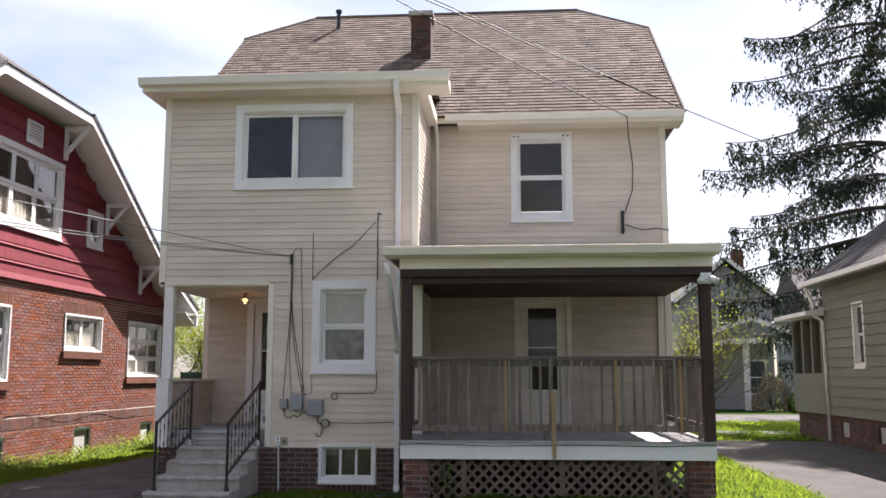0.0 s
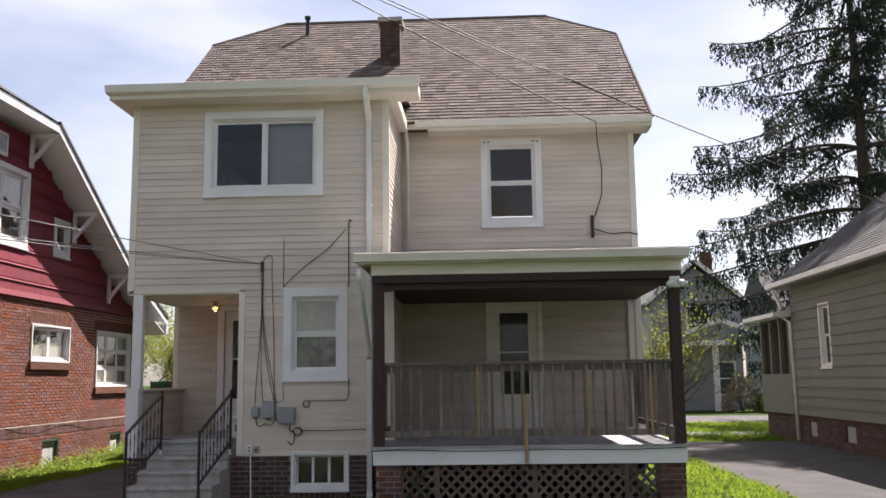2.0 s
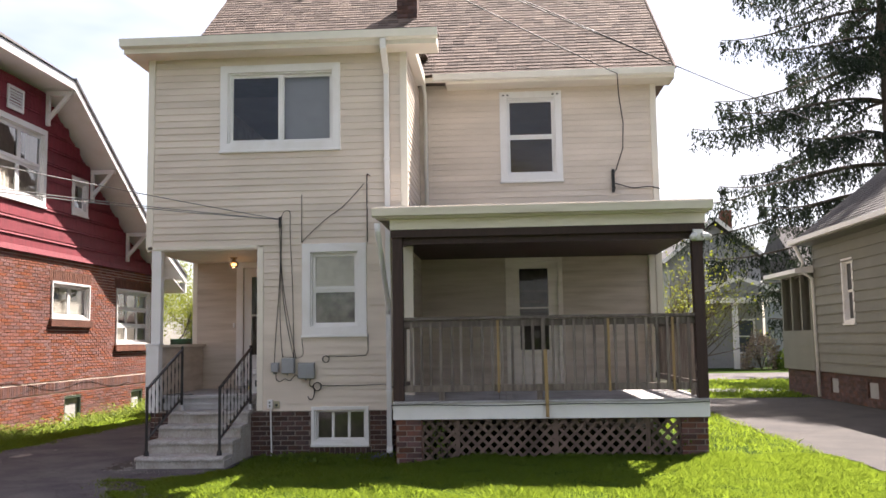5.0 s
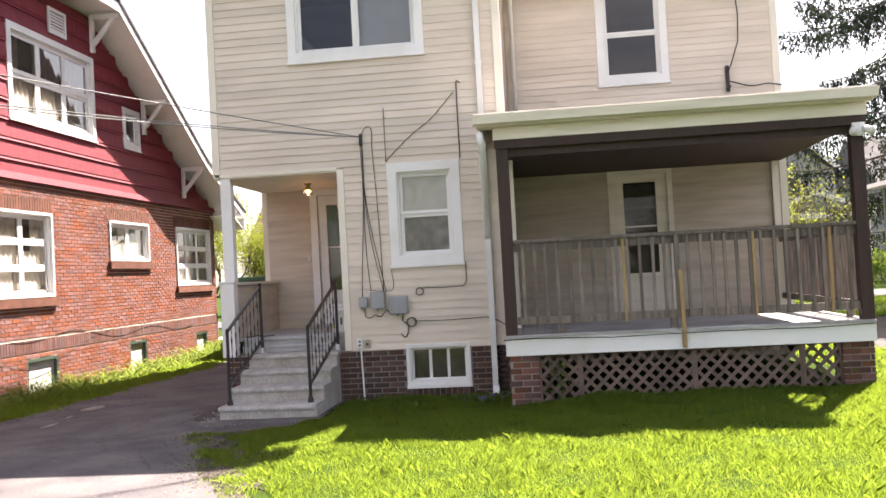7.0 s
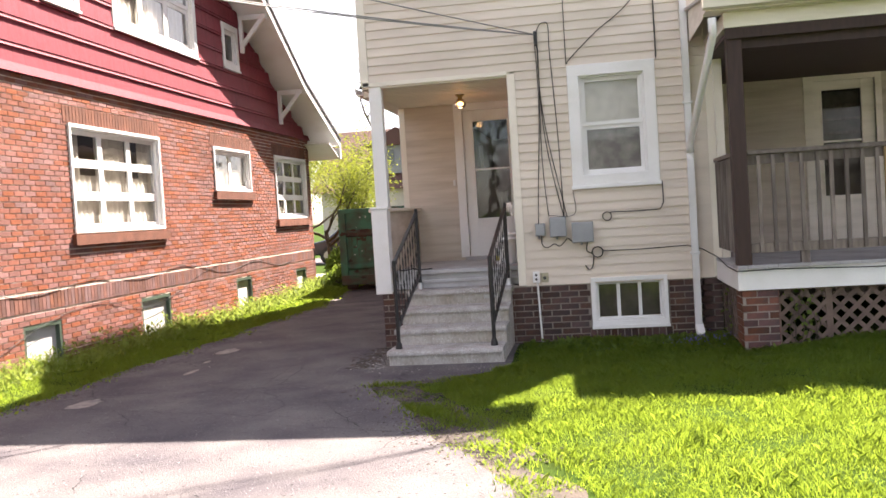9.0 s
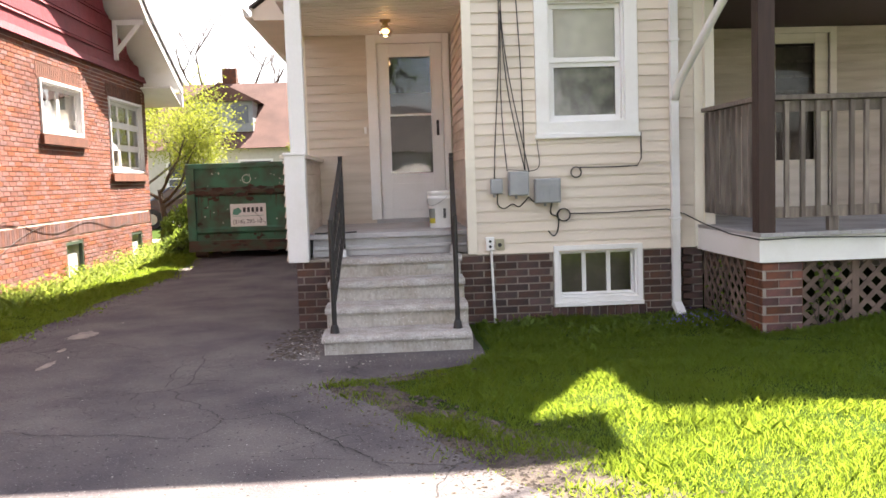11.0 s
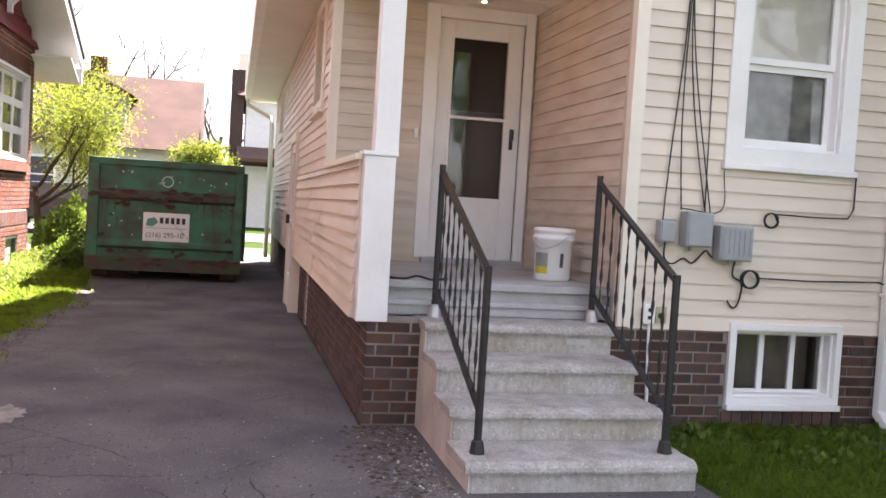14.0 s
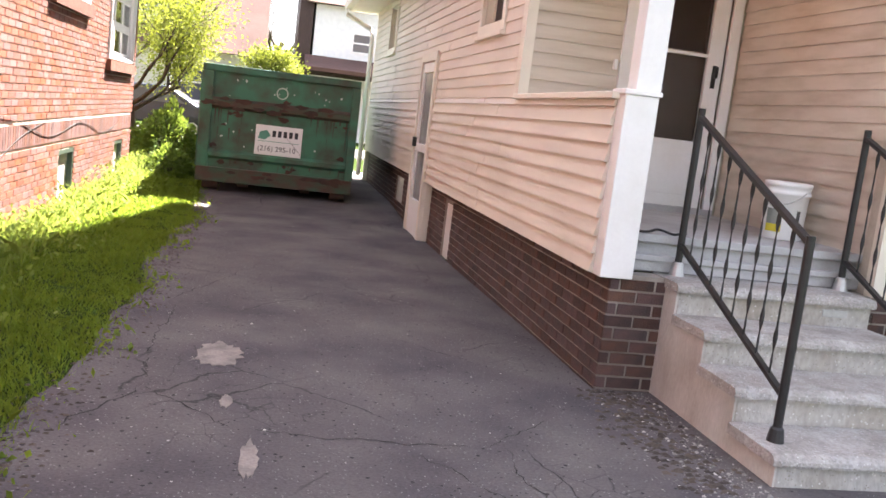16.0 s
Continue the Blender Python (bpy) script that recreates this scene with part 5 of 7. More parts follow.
for h in (BIG, W1, W2, T3):
    k = (h[1] - h[0]) / 6
    for i in range(6):
        part("curtain", Geo().prism([(h[0] + k * i + k * j / 6, -0.14 + 0.02 * (j % 2), h[2]) for j in range(7)] + [(h[0] + k * i + k * j / 6, -0.13 + 0.02 * (j % 2), h[2]) for j in range(6, -1, -1)], (0, 0, (h[3] - h[2]) * (1.0 if i in (0, 2, 3, 5) else 0.55))).map(F_RED), CURTAIN, red)
# Unseen panel added behind the windows, coloured dark like an unlit room.
part("added_dark_panel", Geo().box((-0.6, 0, 0), (0, 0.02, 1)).map(lambda x, y, z: (RX - 0.9 + x * 0.01, 2.8 + (y * 800 - 8), 0.9 + z * 5)), DARK_ROOM, red)
part("far_walls", slab(face_to((0, RYE, 0), (-1, 0, 0), (0, 1, 0)), -RX, -RX + 9, -0.3, ZB, []), BRICK_RED, red)

# ---- the sage house ----
GX = 13.76
sage = thing("sage_house", (17.5, 3, 0), "single-storey sage grey sided house on a brick base", "house")
F_SAGE = face_to((GX, 0, 0), (0, 1, 0), (-1, 0, 0))
GW, GW2 = (7.98, 8.55, 1.95, 3.35), (3.6, 4.3, 1.95, 3.35)
sw = part("wall_side", slab(F_SAGE, -6, 10.55, 0.7, 4.2, [GW, GW2]), SAGE, sage)
siding(sw, F_SAGE, 0.7, 4.2, lambda w: (-6, 10.5), SAGE, [(g[0] - 0.05, g[1] + 0.05, g[2] - 0.05, g[3] + 0.05) for g in (GW, GW2)], 0.24, thick=0.04, joint=20)
part("corner_board", Geo().box((GX - 0.03, 10.48, 0.7), (GX + 0.1, 10.58, 4.2)), SAGE, sage)
part("wall_end", slab(face_to((0, 10.55, 0), (1, 0, 0), (0, 1, 0)), GX, GX + 7, 0.7, 4.2, []), SAGE, sage)
part("wall_end", slab(face_to((0, -6, 0), (1, 0, 0), (0, -1, 0)), GX, GX + 7, 0.0, 4.2, []), SAGE, sage)
# Eave shade put into the colour: joints as dark as the brick.
sb = part("brick_base", slab(face_to((GX + 0.04, 0, 0), (0, 1, 0), (-1, 0, 0)), -6, 13.3, -0.2, 0.7, [(9.4, 9.9, 0.2, 0.55), (7.0, 7.6, 0.2, 0.55)]), BRICK_FAR, sage)
bricks(sb, face_to((GX + 0.04, 0, 0), (0, 1, 0), (-1, 0, 0)), 0.0, 8, -6, 13.3, BRICK_PIER, BRICK_FAR, [(9.4, 9.9, 0.2, 0.55), (7.0, 7.6, 0.2, 0.55)], near=lambda u, w: False, seed=31)
for a in (9.4, 7.0):
    part("cellar_window", Geo().box((a, -0.1, 0.2), (a + 0.55, -0.03, 0.55)).map(face_to((GX + 0.04, 0, 0), (0, 1, 0), (-1, 0, 0))), GREY_PLASTIC, sage)
for g in (GW, GW2):
    sash_window(sage, F_SAGE, *g, casing=0.07, bar=0.03, glass=DARK_PANE)
part("roof", Geo().prism([(GX - 0.5, -6.4, 4.05), (GX + 3.6, -6.4, 7.2), (GX + 7.6, -6.4, 4.05)], (0, 17.1, 0)), SHINGLE_DARK, sage, "dark shingle roof")
roof_plane(sage, (GX - 0.5, 10.7, 4.06), (GX - 0.5, -6.4, 4.06), (GX + 3.6, -6.4, 7.21), (GX + 3.6, 10.7, 7.21), SHINGLE_DARK)
part("gutter", Geo().box((GX - 0.6, -6.4, 3.98), (GX - 0.48, 10.75, 4.1)), WHITE, sage, "white gutter", bevel=0.01)
part("soffit", Geo().box((GX - 0.5, -6.4, 3.95), (GX + 0.02, 10.7, 3.99)), SAGE, sage)
part("downspout", Geo().tube([(GX - 0.5, 10.5, 3.95), (GX - 0.3, 10.5, 3.5), (GX - 0.35, 10.62, 3.3), (GX - 0.06, 10.6, 3.1), (GX - 0.06, 10.5, 0.05)], 0.045, 8), WHITE, sage, smooth=True)
# Ceiling coloured dark to imitate the sunroom's shaded inside.
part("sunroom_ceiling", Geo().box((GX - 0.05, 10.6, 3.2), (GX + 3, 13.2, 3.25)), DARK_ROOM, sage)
part("sunroom_wall", Geo().box((GX - 0.1, 10.6, 0.7), (GX + 3, 13.2, 1.75)), SAGE, sage)
for y in (10.65, 11.4, 12.2, 13.05):
    part("sunroom_mullion", Geo().box((GX - 0.1, y, 1.75), (GX + 0.0, y + 0.1, 3.25)), SAGE, sage)
part("sunroom_back", Geo().box((GX + 2.9, 10.6, 1.75), (GX + 3, 13.2, 3.25)).box((GX, 13.1, 1.75), (GX + 3, 13.2, 3.25)), SAGE, sage)
part("sunroom_roof", Geo().prism([(GX - 0.5, 10.55, 3.25), (GX + 3, 10.55, 3.25), (GX + 3, 10.55, 3.9), (GX - 0.5, 10.55, 3.36)], (0, 2.9, 0)), WHITE, sage)

# ---- roll-off container ----
DX0, DX1, DY0, DY1, DZ0, DZ1 = -2.7, -0.45, 8.7, 14.4, 0.28, 1.78
RIB_RUST = mat("rust_stained_green_steel", (0.034, 0.085, 0.05), 0.7, 0.25, 4.0, 0.4, 60, col2=(0.07, 0.038, 0.027), patch=0.44, stretch=(1, 1, 2))
bin_ = thing("dumpster", (-1.57, 11.5, 0), "green roll-off dumpster with rust, parked on the driveway", "dumpster")
part("body", Geo().box((DX0 + 0.04, DY0 + 0.05, DZ0), (DX1 - 0.04, DY0 + 0.1, DZ1)).box((DX0 + 0.04, DY0 + 0.1, DZ0), (DX0 + 0.09, DY1, DZ1)).box((DX1 - 0.09, DY0 + 0.1, DZ0), (DX1 - 0.04, DY1, DZ1)).box((DX0 + 0.09, DY1 - 0.05, DZ0), (DX1 - 0.09, DY1, DZ1)), GREEN_STEEL, bin_)
part("floor_plate", Geo().box((DX0 + 0.04, DY0 + 0.05, DZ0 - 0.06), (DX1 - 0.04, DY1, DZ0)), RUST, bin_)
part("top_rail", Geo().box((DX0, DY0, DZ1 - 0.1), (DX1, DY0 + 0.12, DZ1)).box((DX0, DY0 + 0.12, DZ1 - 0.1), (DX0 + 0.1, DY1, DZ1)).box((DX1 - 0.1, DY0 + 0.12, DZ1 - 0.1), (DX1, DY1, DZ1)), GREEN_STEEL, bin_, bevel=0.01)
part("corner_post", Geo().box((DX0, DY0, DZ0 - 0.05), (DX0 + 0.16, DY0 + 0.08, DZ1 - 0.1)), GREEN_STEEL, bin_, bevel=0.012)
part("corner_post", Geo().box((DX1 - 0.12, DY0, DZ0 - 0.05), (DX1, DY0 + 0.08, DZ1 - 0.1)), GREEN_STEEL, bin_, bevel=0.012)
part("rib", Geo().prism([(DX0 + 0.16, DY0 + 0.05, 1.16), (DX0 + 0.16, DY0 - 0.01, 1.2), (DX0 + 0.16, DY0 - 0.01, 1.28), (DX0 + 0.16, DY0 + 0.05, 1.32)], (DX1 - DX0 - 0.28, 0, 0)), RIB_RUST, bin_, "rust-stained horizontal rib")
part("rib", Geo().prism([(DX0 + 0.16, DY0 + 0.05, 0.44), (DX0 + 0.16, DY0 - 0.005, 0.48), (DX0 + 0.16, DY0 - 0.005, 0.54), (DX0 + 0.16, DY0 + 0.05, 0.58)], (DX1 - DX0 - 0.28, 0, 0)), GREEN_STEEL, bin_)
part("bottom_rail", Geo().box((DX0, DY0 - 0.01, DZ0 - 0.17), (DX1, DY0 + 0.1, DZ0 + 0.04)), RIB_RUST, bin_, "rusted bottom rail", bevel=0.01)
for y in [DY0 + 0.6 + i * 0.62 for i in range(9)]:
    part("side_rib", Geo().box((DX0 - 0.06, y, DZ0), (DX0 + 0.04, y + 0.1, DZ1 - 0.1)), GREEN_STEEL, bin_)
    part("side_rib", Geo().box((DX1 - 0.04, y, DZ0), (DX1 + 0.06, y + 0.1, DZ1 - 0.1)), GREEN_STEEL, bin_)
for x in (DX0 + 0.1, DX1 - 0.3):
    part("roller", Geo().tube([(x, DY0 + 0.15, 0.09), (x + 0.22, DY0 + 0.15, 0.09)], 0.09, 14), RUST, bin_)
part("skid", Geo().box((DX0 + 0.6, DY0 + 0.1, 0.06), (DX0 + 0.75, DY1, DZ0 - 0.06)).box((DX1 - 0.75, DY0 + 0.1, 0.06), (DX1 - 0.6, DY1, DZ0 - 0.06)), RUST, bin_)

# ---- things at the entry and on the walls ----
pail = thing("bucket", (1.7, 0.72, 0.86), "white plastic bucket with a yellow label on the landing", "bucket")
part("body", Geo().lathe([(0.0, 0.0), (0.125, 0.0), (0.13, 0.01), (0.142, 0.29), (0.15, 0.295), (0.15, 0.315), (0.143, 0.32), (0.145, 0.345), (0.152, 0.35), (0.152, 0.375), (0.143, 0.38), (0.138, 0.37), (0.122, 0.02), (0.0, 0.015)], (1.7, 0.72, 0.86), 32), PAIL, pail, smooth=True)
part("handle", Geo().tube([(1.7 + 0.152 * math.cos(a), 0.72 + 0.155 * math.sin(a), 1.18 - 0.09 * math.sin((a - math.pi * 0.85) / (math.pi * 0.75) * math.pi)) for a in [math.pi * (0.85 + 0.75 * i / 12) for i in range(13)]], 0.004, 6), STEEL, pail)
for lo, hi, a0, a1, m in ((0.05, 0.1, 3.3, 4.1, mat("yellow_label", (0.6, 0.5, 0.05), 0.5)), (0.1, 0.2, 3.3, 4.1, mat("grey_label", (0.25, 0.27, 0.25), 0.5)), (0.1, 0.2, 4.75, 4.95, mat("dark_print", (0.1, 0.1, 0.1), 0.5))):
    part("label", Geo().add([(1.7 + (0.1315 + 0.0414 * z) * math.cos(a0 + (a1 - a0) * i / 8), 0.72 + (0.1315 + 0.0414 * z) * math.sin(a0 + (a1 - a0) * i / 8), 0.86 + z) for z in (lo, hi) for i in range(9)], [(i, i + 1, i + 10, i + 9) for i in range(8)]), m, pail)

lamp = thing("porch_light", (1.18, 1.15, 3.07), "lit ceiling light with a brass holder and amber glass", "light")
part("base", Geo().lathe([(0.0, 0.0), (0.06, 0.0), (0.055, -0.02), (0.03, -0.03), (0.028, -0.06), (0.05, -0.065), (0.055, -0.085), (0.0, -0.085)], (1.18, 1.15, 3.07), 20), BRASS, lamp, smooth=True)
part("bulb", Geo().lathe([(0.0, -0.16), (0.03, -0.155), (0.045, -0.13), (0.045, -0.105), (0.03, -0.085)], (1.18, 1.15, 3.07), 20), BULB, lamp, "glowing warm bulb", smooth=True)
p = part("glass_shade", Geo().lathe([(0.055, -0.08), (0.075, -0.1), (0.08, -0.13), (0.06, -0.17), (0.0, -0.18)], (1.18, 1.15, 3.07), 20), GLASS, lamp, smooth=True)
p.visible_shadow = False
point = new("porch_bulb", bpy.data.lights.new("porch_bulb", "POINT"))
point.location, point.data.energy, point.data.color, point.data.shadow_soft_size = (1.18, 1.15, 2.86), 0.17, (1.0, 0.62, 0.3), 0.05


def wall_box(name, u0, u1, w0, w1, deep, label, ribs=0):
    t = thing(name, ((u0 + u1) / 2, -0.02, w0), label, "utility box")
    part("case", Geo().box((u0, -0.022 - deep, w0), (u1, -0.022, w1)), GREY_PLASTIC, t, bevel=0.008)
    part("lid", Geo().box((u0 + 0.01, -0.03 - deep, w0 + 0.01), (u1 - 0.01, -0.022 - deep, w1 - 0.01)), GREY_PLASTIC, t, bevel=0.004)
    for i in range(ribs):
        x = u0 + 0.03 + (u1 - u0 - 0.06) * i / (ribs - 1)
        part("rib", Geo().box((x - 0.005, -0.036 - deep, w0 + 0.04), (x + 0.005, -0.03 - deep, w1 - 0.03)), GREY_PLASTIC, t)
    part("knockout", Geo().tube([((u0 + u1) / 2 - 0.02, -0.05, w0), ((u0 + u1) / 2 - 0.02, -0.05, w0 - 0.03)], 0.014, 10), GREY_PLASTIC, t)
    return t


wall_box("junction_box", 2.13, 2.245, 1.2, 1.345, 0.07, "small grey square junction box on the siding")
wall_box("meter_box", 2.3, 2.49, 1.18, 1.41, 0.11, "grey plastic phone box below hanging cables")
wall_box("cable_box", 2.55, 2.795, 1.1, 1.335, 0.1, "wide grey ribbed cable box on the siding", 6)
o = thing("outlet", (2.11, -0.02, 0.67), "white outdoor outlet with a white conduit to the ground", "outlet")
part("plate", Geo().box((2.07, -0.07, 0.66), (2.15, -0.022, 0.79)), WHITE, o, bevel=0.006)
for z in (0.7, 0.75):
    part("socket", Geo().tube([(2.11, -0.07, z), (2.11, -0.073, z)], 0.014, 10), IRON, o)
part("conduit", Geo().tube([(2.12, -0.05, 0.66), (2.14, -0.06, -0.05)], 0.012, 8), WHITE, o)
o = thing("spigot_plate", (2.2, -0.02, 0.68), "small tan plate with a black hole", "plate")
part("plate", Geo().box((2.17, -0.035, 0.66), (2.25, -0.022, 0.77)), mat("tan_plate", (0.4, 0.36, 0.25), 0.6), o, bevel=0.004)
part("hole", Geo().tube([(2.205, -0.035, 0.71), (2.205, -0.037, 0.71)], 0.02, 12), IRON, o)
o = thing("step_vent", (1.62, -0.2, 0.55), "small steel plate set in the concrete riser", "plate")
part("plate", Geo().box((1.5, -0.172, 0.52), (1.66, -0.16, 0.56)), STEEL, o, bevel=0.003)
o = thing("floodlight", (8.22, -1.5, 2.9), "white twin security light on the dark post", "light")
part("mount", Geo().box((8.16, -1.56, 2.9), (8.3, -1.51, 3.05)), WHITE, o, bevel=0.01)
for dx in (-0.05, 0.06):
    part("lamp_head", Geo().tube([(8.23 + dx, -1.55, 2.98), (8.23 + dx * 1.8, -1.66, 2.93)], 0.035, 12, 0.05), WHITE, o, smooth=True)
o = thing("door_bell", (0.92, YB - 0.02, 1.95), "small white bell push beside the door", "bell")
part("button", Geo().box((0.885, YB - 0.05, 1.92), (0.915, YB - 0.02, 2.0)), WHITE, o, bevel=0.004)


def sag(a, b, drop, n=14):
    a, b = Vector(a), Vector(b)
    return [a.lerp(b, i / n) - Vector((0, 0, drop * 4 * (i / n) * (1 - i / n))) for i in range(n + 1)]


def rounded(pts, n=5):
    """A smooth curve through a few points."""
    p = [Vector(q) for q in pts]
    p = [p[0] * 2 - p[1]] + p + [p[-1] * 2 - p[-2]]
    out = []
    for i in range(1, len(p) - 2):
        for k in range(n):
            t = k / n
            out.append(((p[i] * 2) + (p[i + 1] - p[i - 1]) * t + (p[i - 1] * 2 - p[i] * 5 + p[i + 1] * 4 - p[i + 2]) * t * t + (p[i] * 3 - p[i - 1] - p[i + 1] * 3 + p[i + 2]) * t ** 3) / 2)
    return out + [p[-2]]


def cable(pts, r, label, name="cable"):
    if 3 <= len(pts) < 13:
        pts = rounded(pts)
    t = thing(name, pts[0], label, "cable")
    part("strand", Geo().tube(pts, r, 6), WIRE if "reaching" in label else CABLE, t, smooth=True)
    return t


Y = -0.035
head = (2.26, -0.06, 3.52)
for i, (x, z) in enumerate(((2.19, 1.32), (2.29, 1.42), (2.43, 1.42), (2.45, 1.4))):
    pts = [Vector((2.24 + 0.012 * i, Y - 0.005 * i, 3.5))] + [Vector((2.24 + 0.012 * i + (x - 2.24) * t * t + 0.02 * math.sin(t * 5 + i), Y - 0.004 * i, 3.5 + (z - 3.5) * t)) for t in [j / 12 for j in range(1, 13)]]
    cable(pts, 0.005, "black cable hanging down the siding to the boxes")
cable([(2.25, Y, 3.5), (2.3, Y, 3.62), (2.37, Y, 3.66), (2.41, Y, 3.6), (2.41, Y, 3.3), (2.45, Y, 2.4), (2.47, Y, 1.41)], 0.005, "black cable looping off the bracket and down")
cable([(2.2, Y, 1.22), (2.2, Y, 1.1), (2.26, Y, 1.06), (2.34, Y, 1.1), (2.4, Y, 1.07), (2.46, Y, 1.12), (2.5, Y, 1.16), (2.54, Y, 1.12), (2.58, Y, 1.13)], 0.006, "black cable drooping beneath the boxes")
cable([(2.72, Y, 1.1), (2.71, Y, 1.0), (2.78, Y, 0.95), (2.77, Y, 0.83), (2.73, Y, 0.78), (2.68, Y, 0.83)], 0.007, "loose black cable end hooked on the wall")
coil = [(2.83 + 0.065 * math.cos(a) * (1 - 0.03 * a / 6), Y - 0.002 * a, 0.98 + 0.06 * math.sin(a)) for a in [0.4 * i for i in range(50)]]
cable(coil + [(2.9, Y, 0.99), (3.3, Y, 0.985), (3.84, Y, 1.0), (4.0, Y - 0.05, 0.95), (4.14, -0.2, 0.86), (4.14, -0.9, 0.8), (4.14, -1.57, 0.79), (4.5, -1.57, 0.8), (5.4, -1.57, 0.775), (6.6, -1.57, 0.79), (7.6, -1.57, 0.78), (8.28, -1.57, 0.8)], 0.006, "black cable coiled on the siding and run along the deck rim")
cable([(2.96 + 0.05 * math.cos(a), Y - 0.002 * a, 1.385 + 0.05 * math.sin(a)) for a in [0.5 * i for i in range(27)]] + [(3.0, Y, 1.43), (3.3, Y, 1.425), (3.56, Y, 1.43), (3.6, Y, 1.5), (3.6, Y, 1.75)], 0.006, "thin black cable coiled under the window")
cable([(3.6, Y, 3.15), (3.6, Y, 4.1), (3.62, Y, 4.18), (3.65, Y - 0.01, 4.16)], 0.008, "grey conduit above the window")
cable([(2.6, Y, 3.16), (2.64, Y, 3.22), (2.95, Y, 3.5), (3.25, Y, 3.72), (3.56, Y, 4.05)], 0.006, "dark cable running aslant over the window")
cable([(2.59, Y, 3.9), (2.59, Y, 3.16)], 0.005, "thin upright wire on the siding")
cable([(2.59, Y, 1.7), (2.59, Y, 1.43), (2.3, Y, 1.43)], 0.004, "thin wire below the window")
for drop, dx in ((0.35, 0.0), (0.8, -1.2), (0.95, 0.6)):
    cable(sag(head, (-14.0 + dx, -18.5, 6.6), drop, 30), 0.007, "grey overhead service wire reaching the wall bracket", "overhead_wire")
o = thing("wall_bracket", head, "black bracket where the service wires land", "bracket")
part("plate", Geo().box((2.24, -0.08, 3.4), (2.28, -0.022, 3.56)), IRON, o, bevel=0.004)
cable([(0.42, 0.24, 0.868), (0.52, 0.2, 0.868), (0.6, 0.22, 0.885), (0.68, 0.19, 0.868), (0.74, 0.23, 0.868), (0.82, 0.3, 0.868)], 0.008, "black cable end lying on the landing boards")
# wires over the roof
for dz, dx in ((0.0, 0.0), (0.12, 0.5)):
    cable(sag((-16.0 + dx, -10.0, 14.6 + dz), (8.68, 1.85, 6.3), 0.35, 40), 0.009, "black overhead wire crossing to the roof corner", "overhead_wire")
cable(sag((8.68, 1.85, 6.3), (26.0, 18.0, 5.6), 0.3, 24), 0.009, "black overhead wire leaving the roof corner", "overhead_wire")
cable(sag((-9.0, -9.0, 14.4), (7.68, 1.72, 6.15), 0.9, 40) + [Vector((7.75, 2.15, 5.9)), Vector((7.82, 2.22, 5.4)), Vector((7.8, 2.22, 4.95)), Vector((7.66, 2.22, 4.55))], 0.009, "black service wire dropping down the upper wall", "overhead_wire")
cable([(7.62, 2.22, 4.25), (7.64, 2.22, 4.33), (7.95, 2.22, 4.24), (8.2, 2.22, 4.26), (8.42, 2.22, 4.22)], 0.01, "black wire running to the wall corner")
o = thing("wire_mast", (7.62, 2.25, 4.2), "black insulator mast on the upper wall", "bracket")
part("pole", Geo().box((7.59, 2.2, 4.18), (7.64, 2.28, 4.58)), IRON, o, bevel=0.004)
part("insulator", Geo().tube([(7.615, 2.15, 4.52), (7.615, 2.22, 4.52)], 0.03, 10), IRON, o)
part("insulator", Geo().tube([(7.615, 2.15, 4.24), (7.615, 2.22, 4.24)], 0.03, 10), IRON, o)
# cable on the brick wall
XR2 = RX + 0.02
cable([(XR2, -3.0, 0.62)] + [(XR2, y, 0.9 + 0.07 * math.sin(y * 2.1) - 0.02 * y + 0.1 * math.exp(-(y - 2.9) ** 2)) for y in [-2.6 + 0.3 * i for i in range(40)]], 0.004, "black cable strung loosely along the brick wall")
cable([(XR2, 5.1, 0.9), (XR2, 4.0, 0.75), (XR2, 3.0, 0.5), (XR2, 2.0, 0.42), (XR2, 0.8, 0.62), (XR2, -0.4, 0.5), (XR2, -1.5, 0.2)], 0.0035, "pale cable drooping down the brick wall")

# ---- sign and marks on the container ----
sign = thing("dumpster_sign", (-1.57, DY0 - 0.02, 0.6), "white rental sign with dark bars and a phone number", "sign")
part("plate", Geo().box((-1.9, DY0 + 0.03, 0.57), (-1.23, DY0 + 0.045, 1.0)), WHITE, sign)
DARK_PRINT = mat("dark_sign_print", (0.03, 0.035, 0.04), 0.6)
GREEN_PRINT = mat("teal_sign_print", (0.1, 0.3, 0.22), 0.6)
part("mark", Geo().prism([(-1.86, DY0 + 0.026, 0.8), (-1.76, DY0 + 0.026, 0.79), (-1.68, DY0 + 0.026, 0.86), (-1.74, DY0 + 0.026, 0.93), (-1.84, DY0 + 0.026, 0.9)], (0, 0.003, 0)), GREEN_PRINT, sign)
for i in range(5):
    part("print_bar", Geo().box((-1.66 + i * 0.08, DY0 + 0.026, 0.84), (-1.61 + i * 0.08, DY0 + 0.029, 0.93)), DARK_PRINT, sign)
part("print_rule", Geo().box((-1.86, DY0 + 0.026, 0.765), (-1.27, DY0 + 0.029, 0.772)), GREEN_PRINT, sign)
tx = bpy.data.curves.new("phone_number", "FONT")
tx.body, tx.size, tx.extrude = "(216) 295-10", 0.105, 0.001
tob = new("phone_number", tx)
tm = bpy.data.meshes.new_from_object(tob.evaluated_get(bpy.context.evaluated_depsgraph_get()))
bpy.data.objects.remove(tob)
tm.materials.append(DARK_PRINT)
tob = new("phone_number", tm)
tob.parent = sign
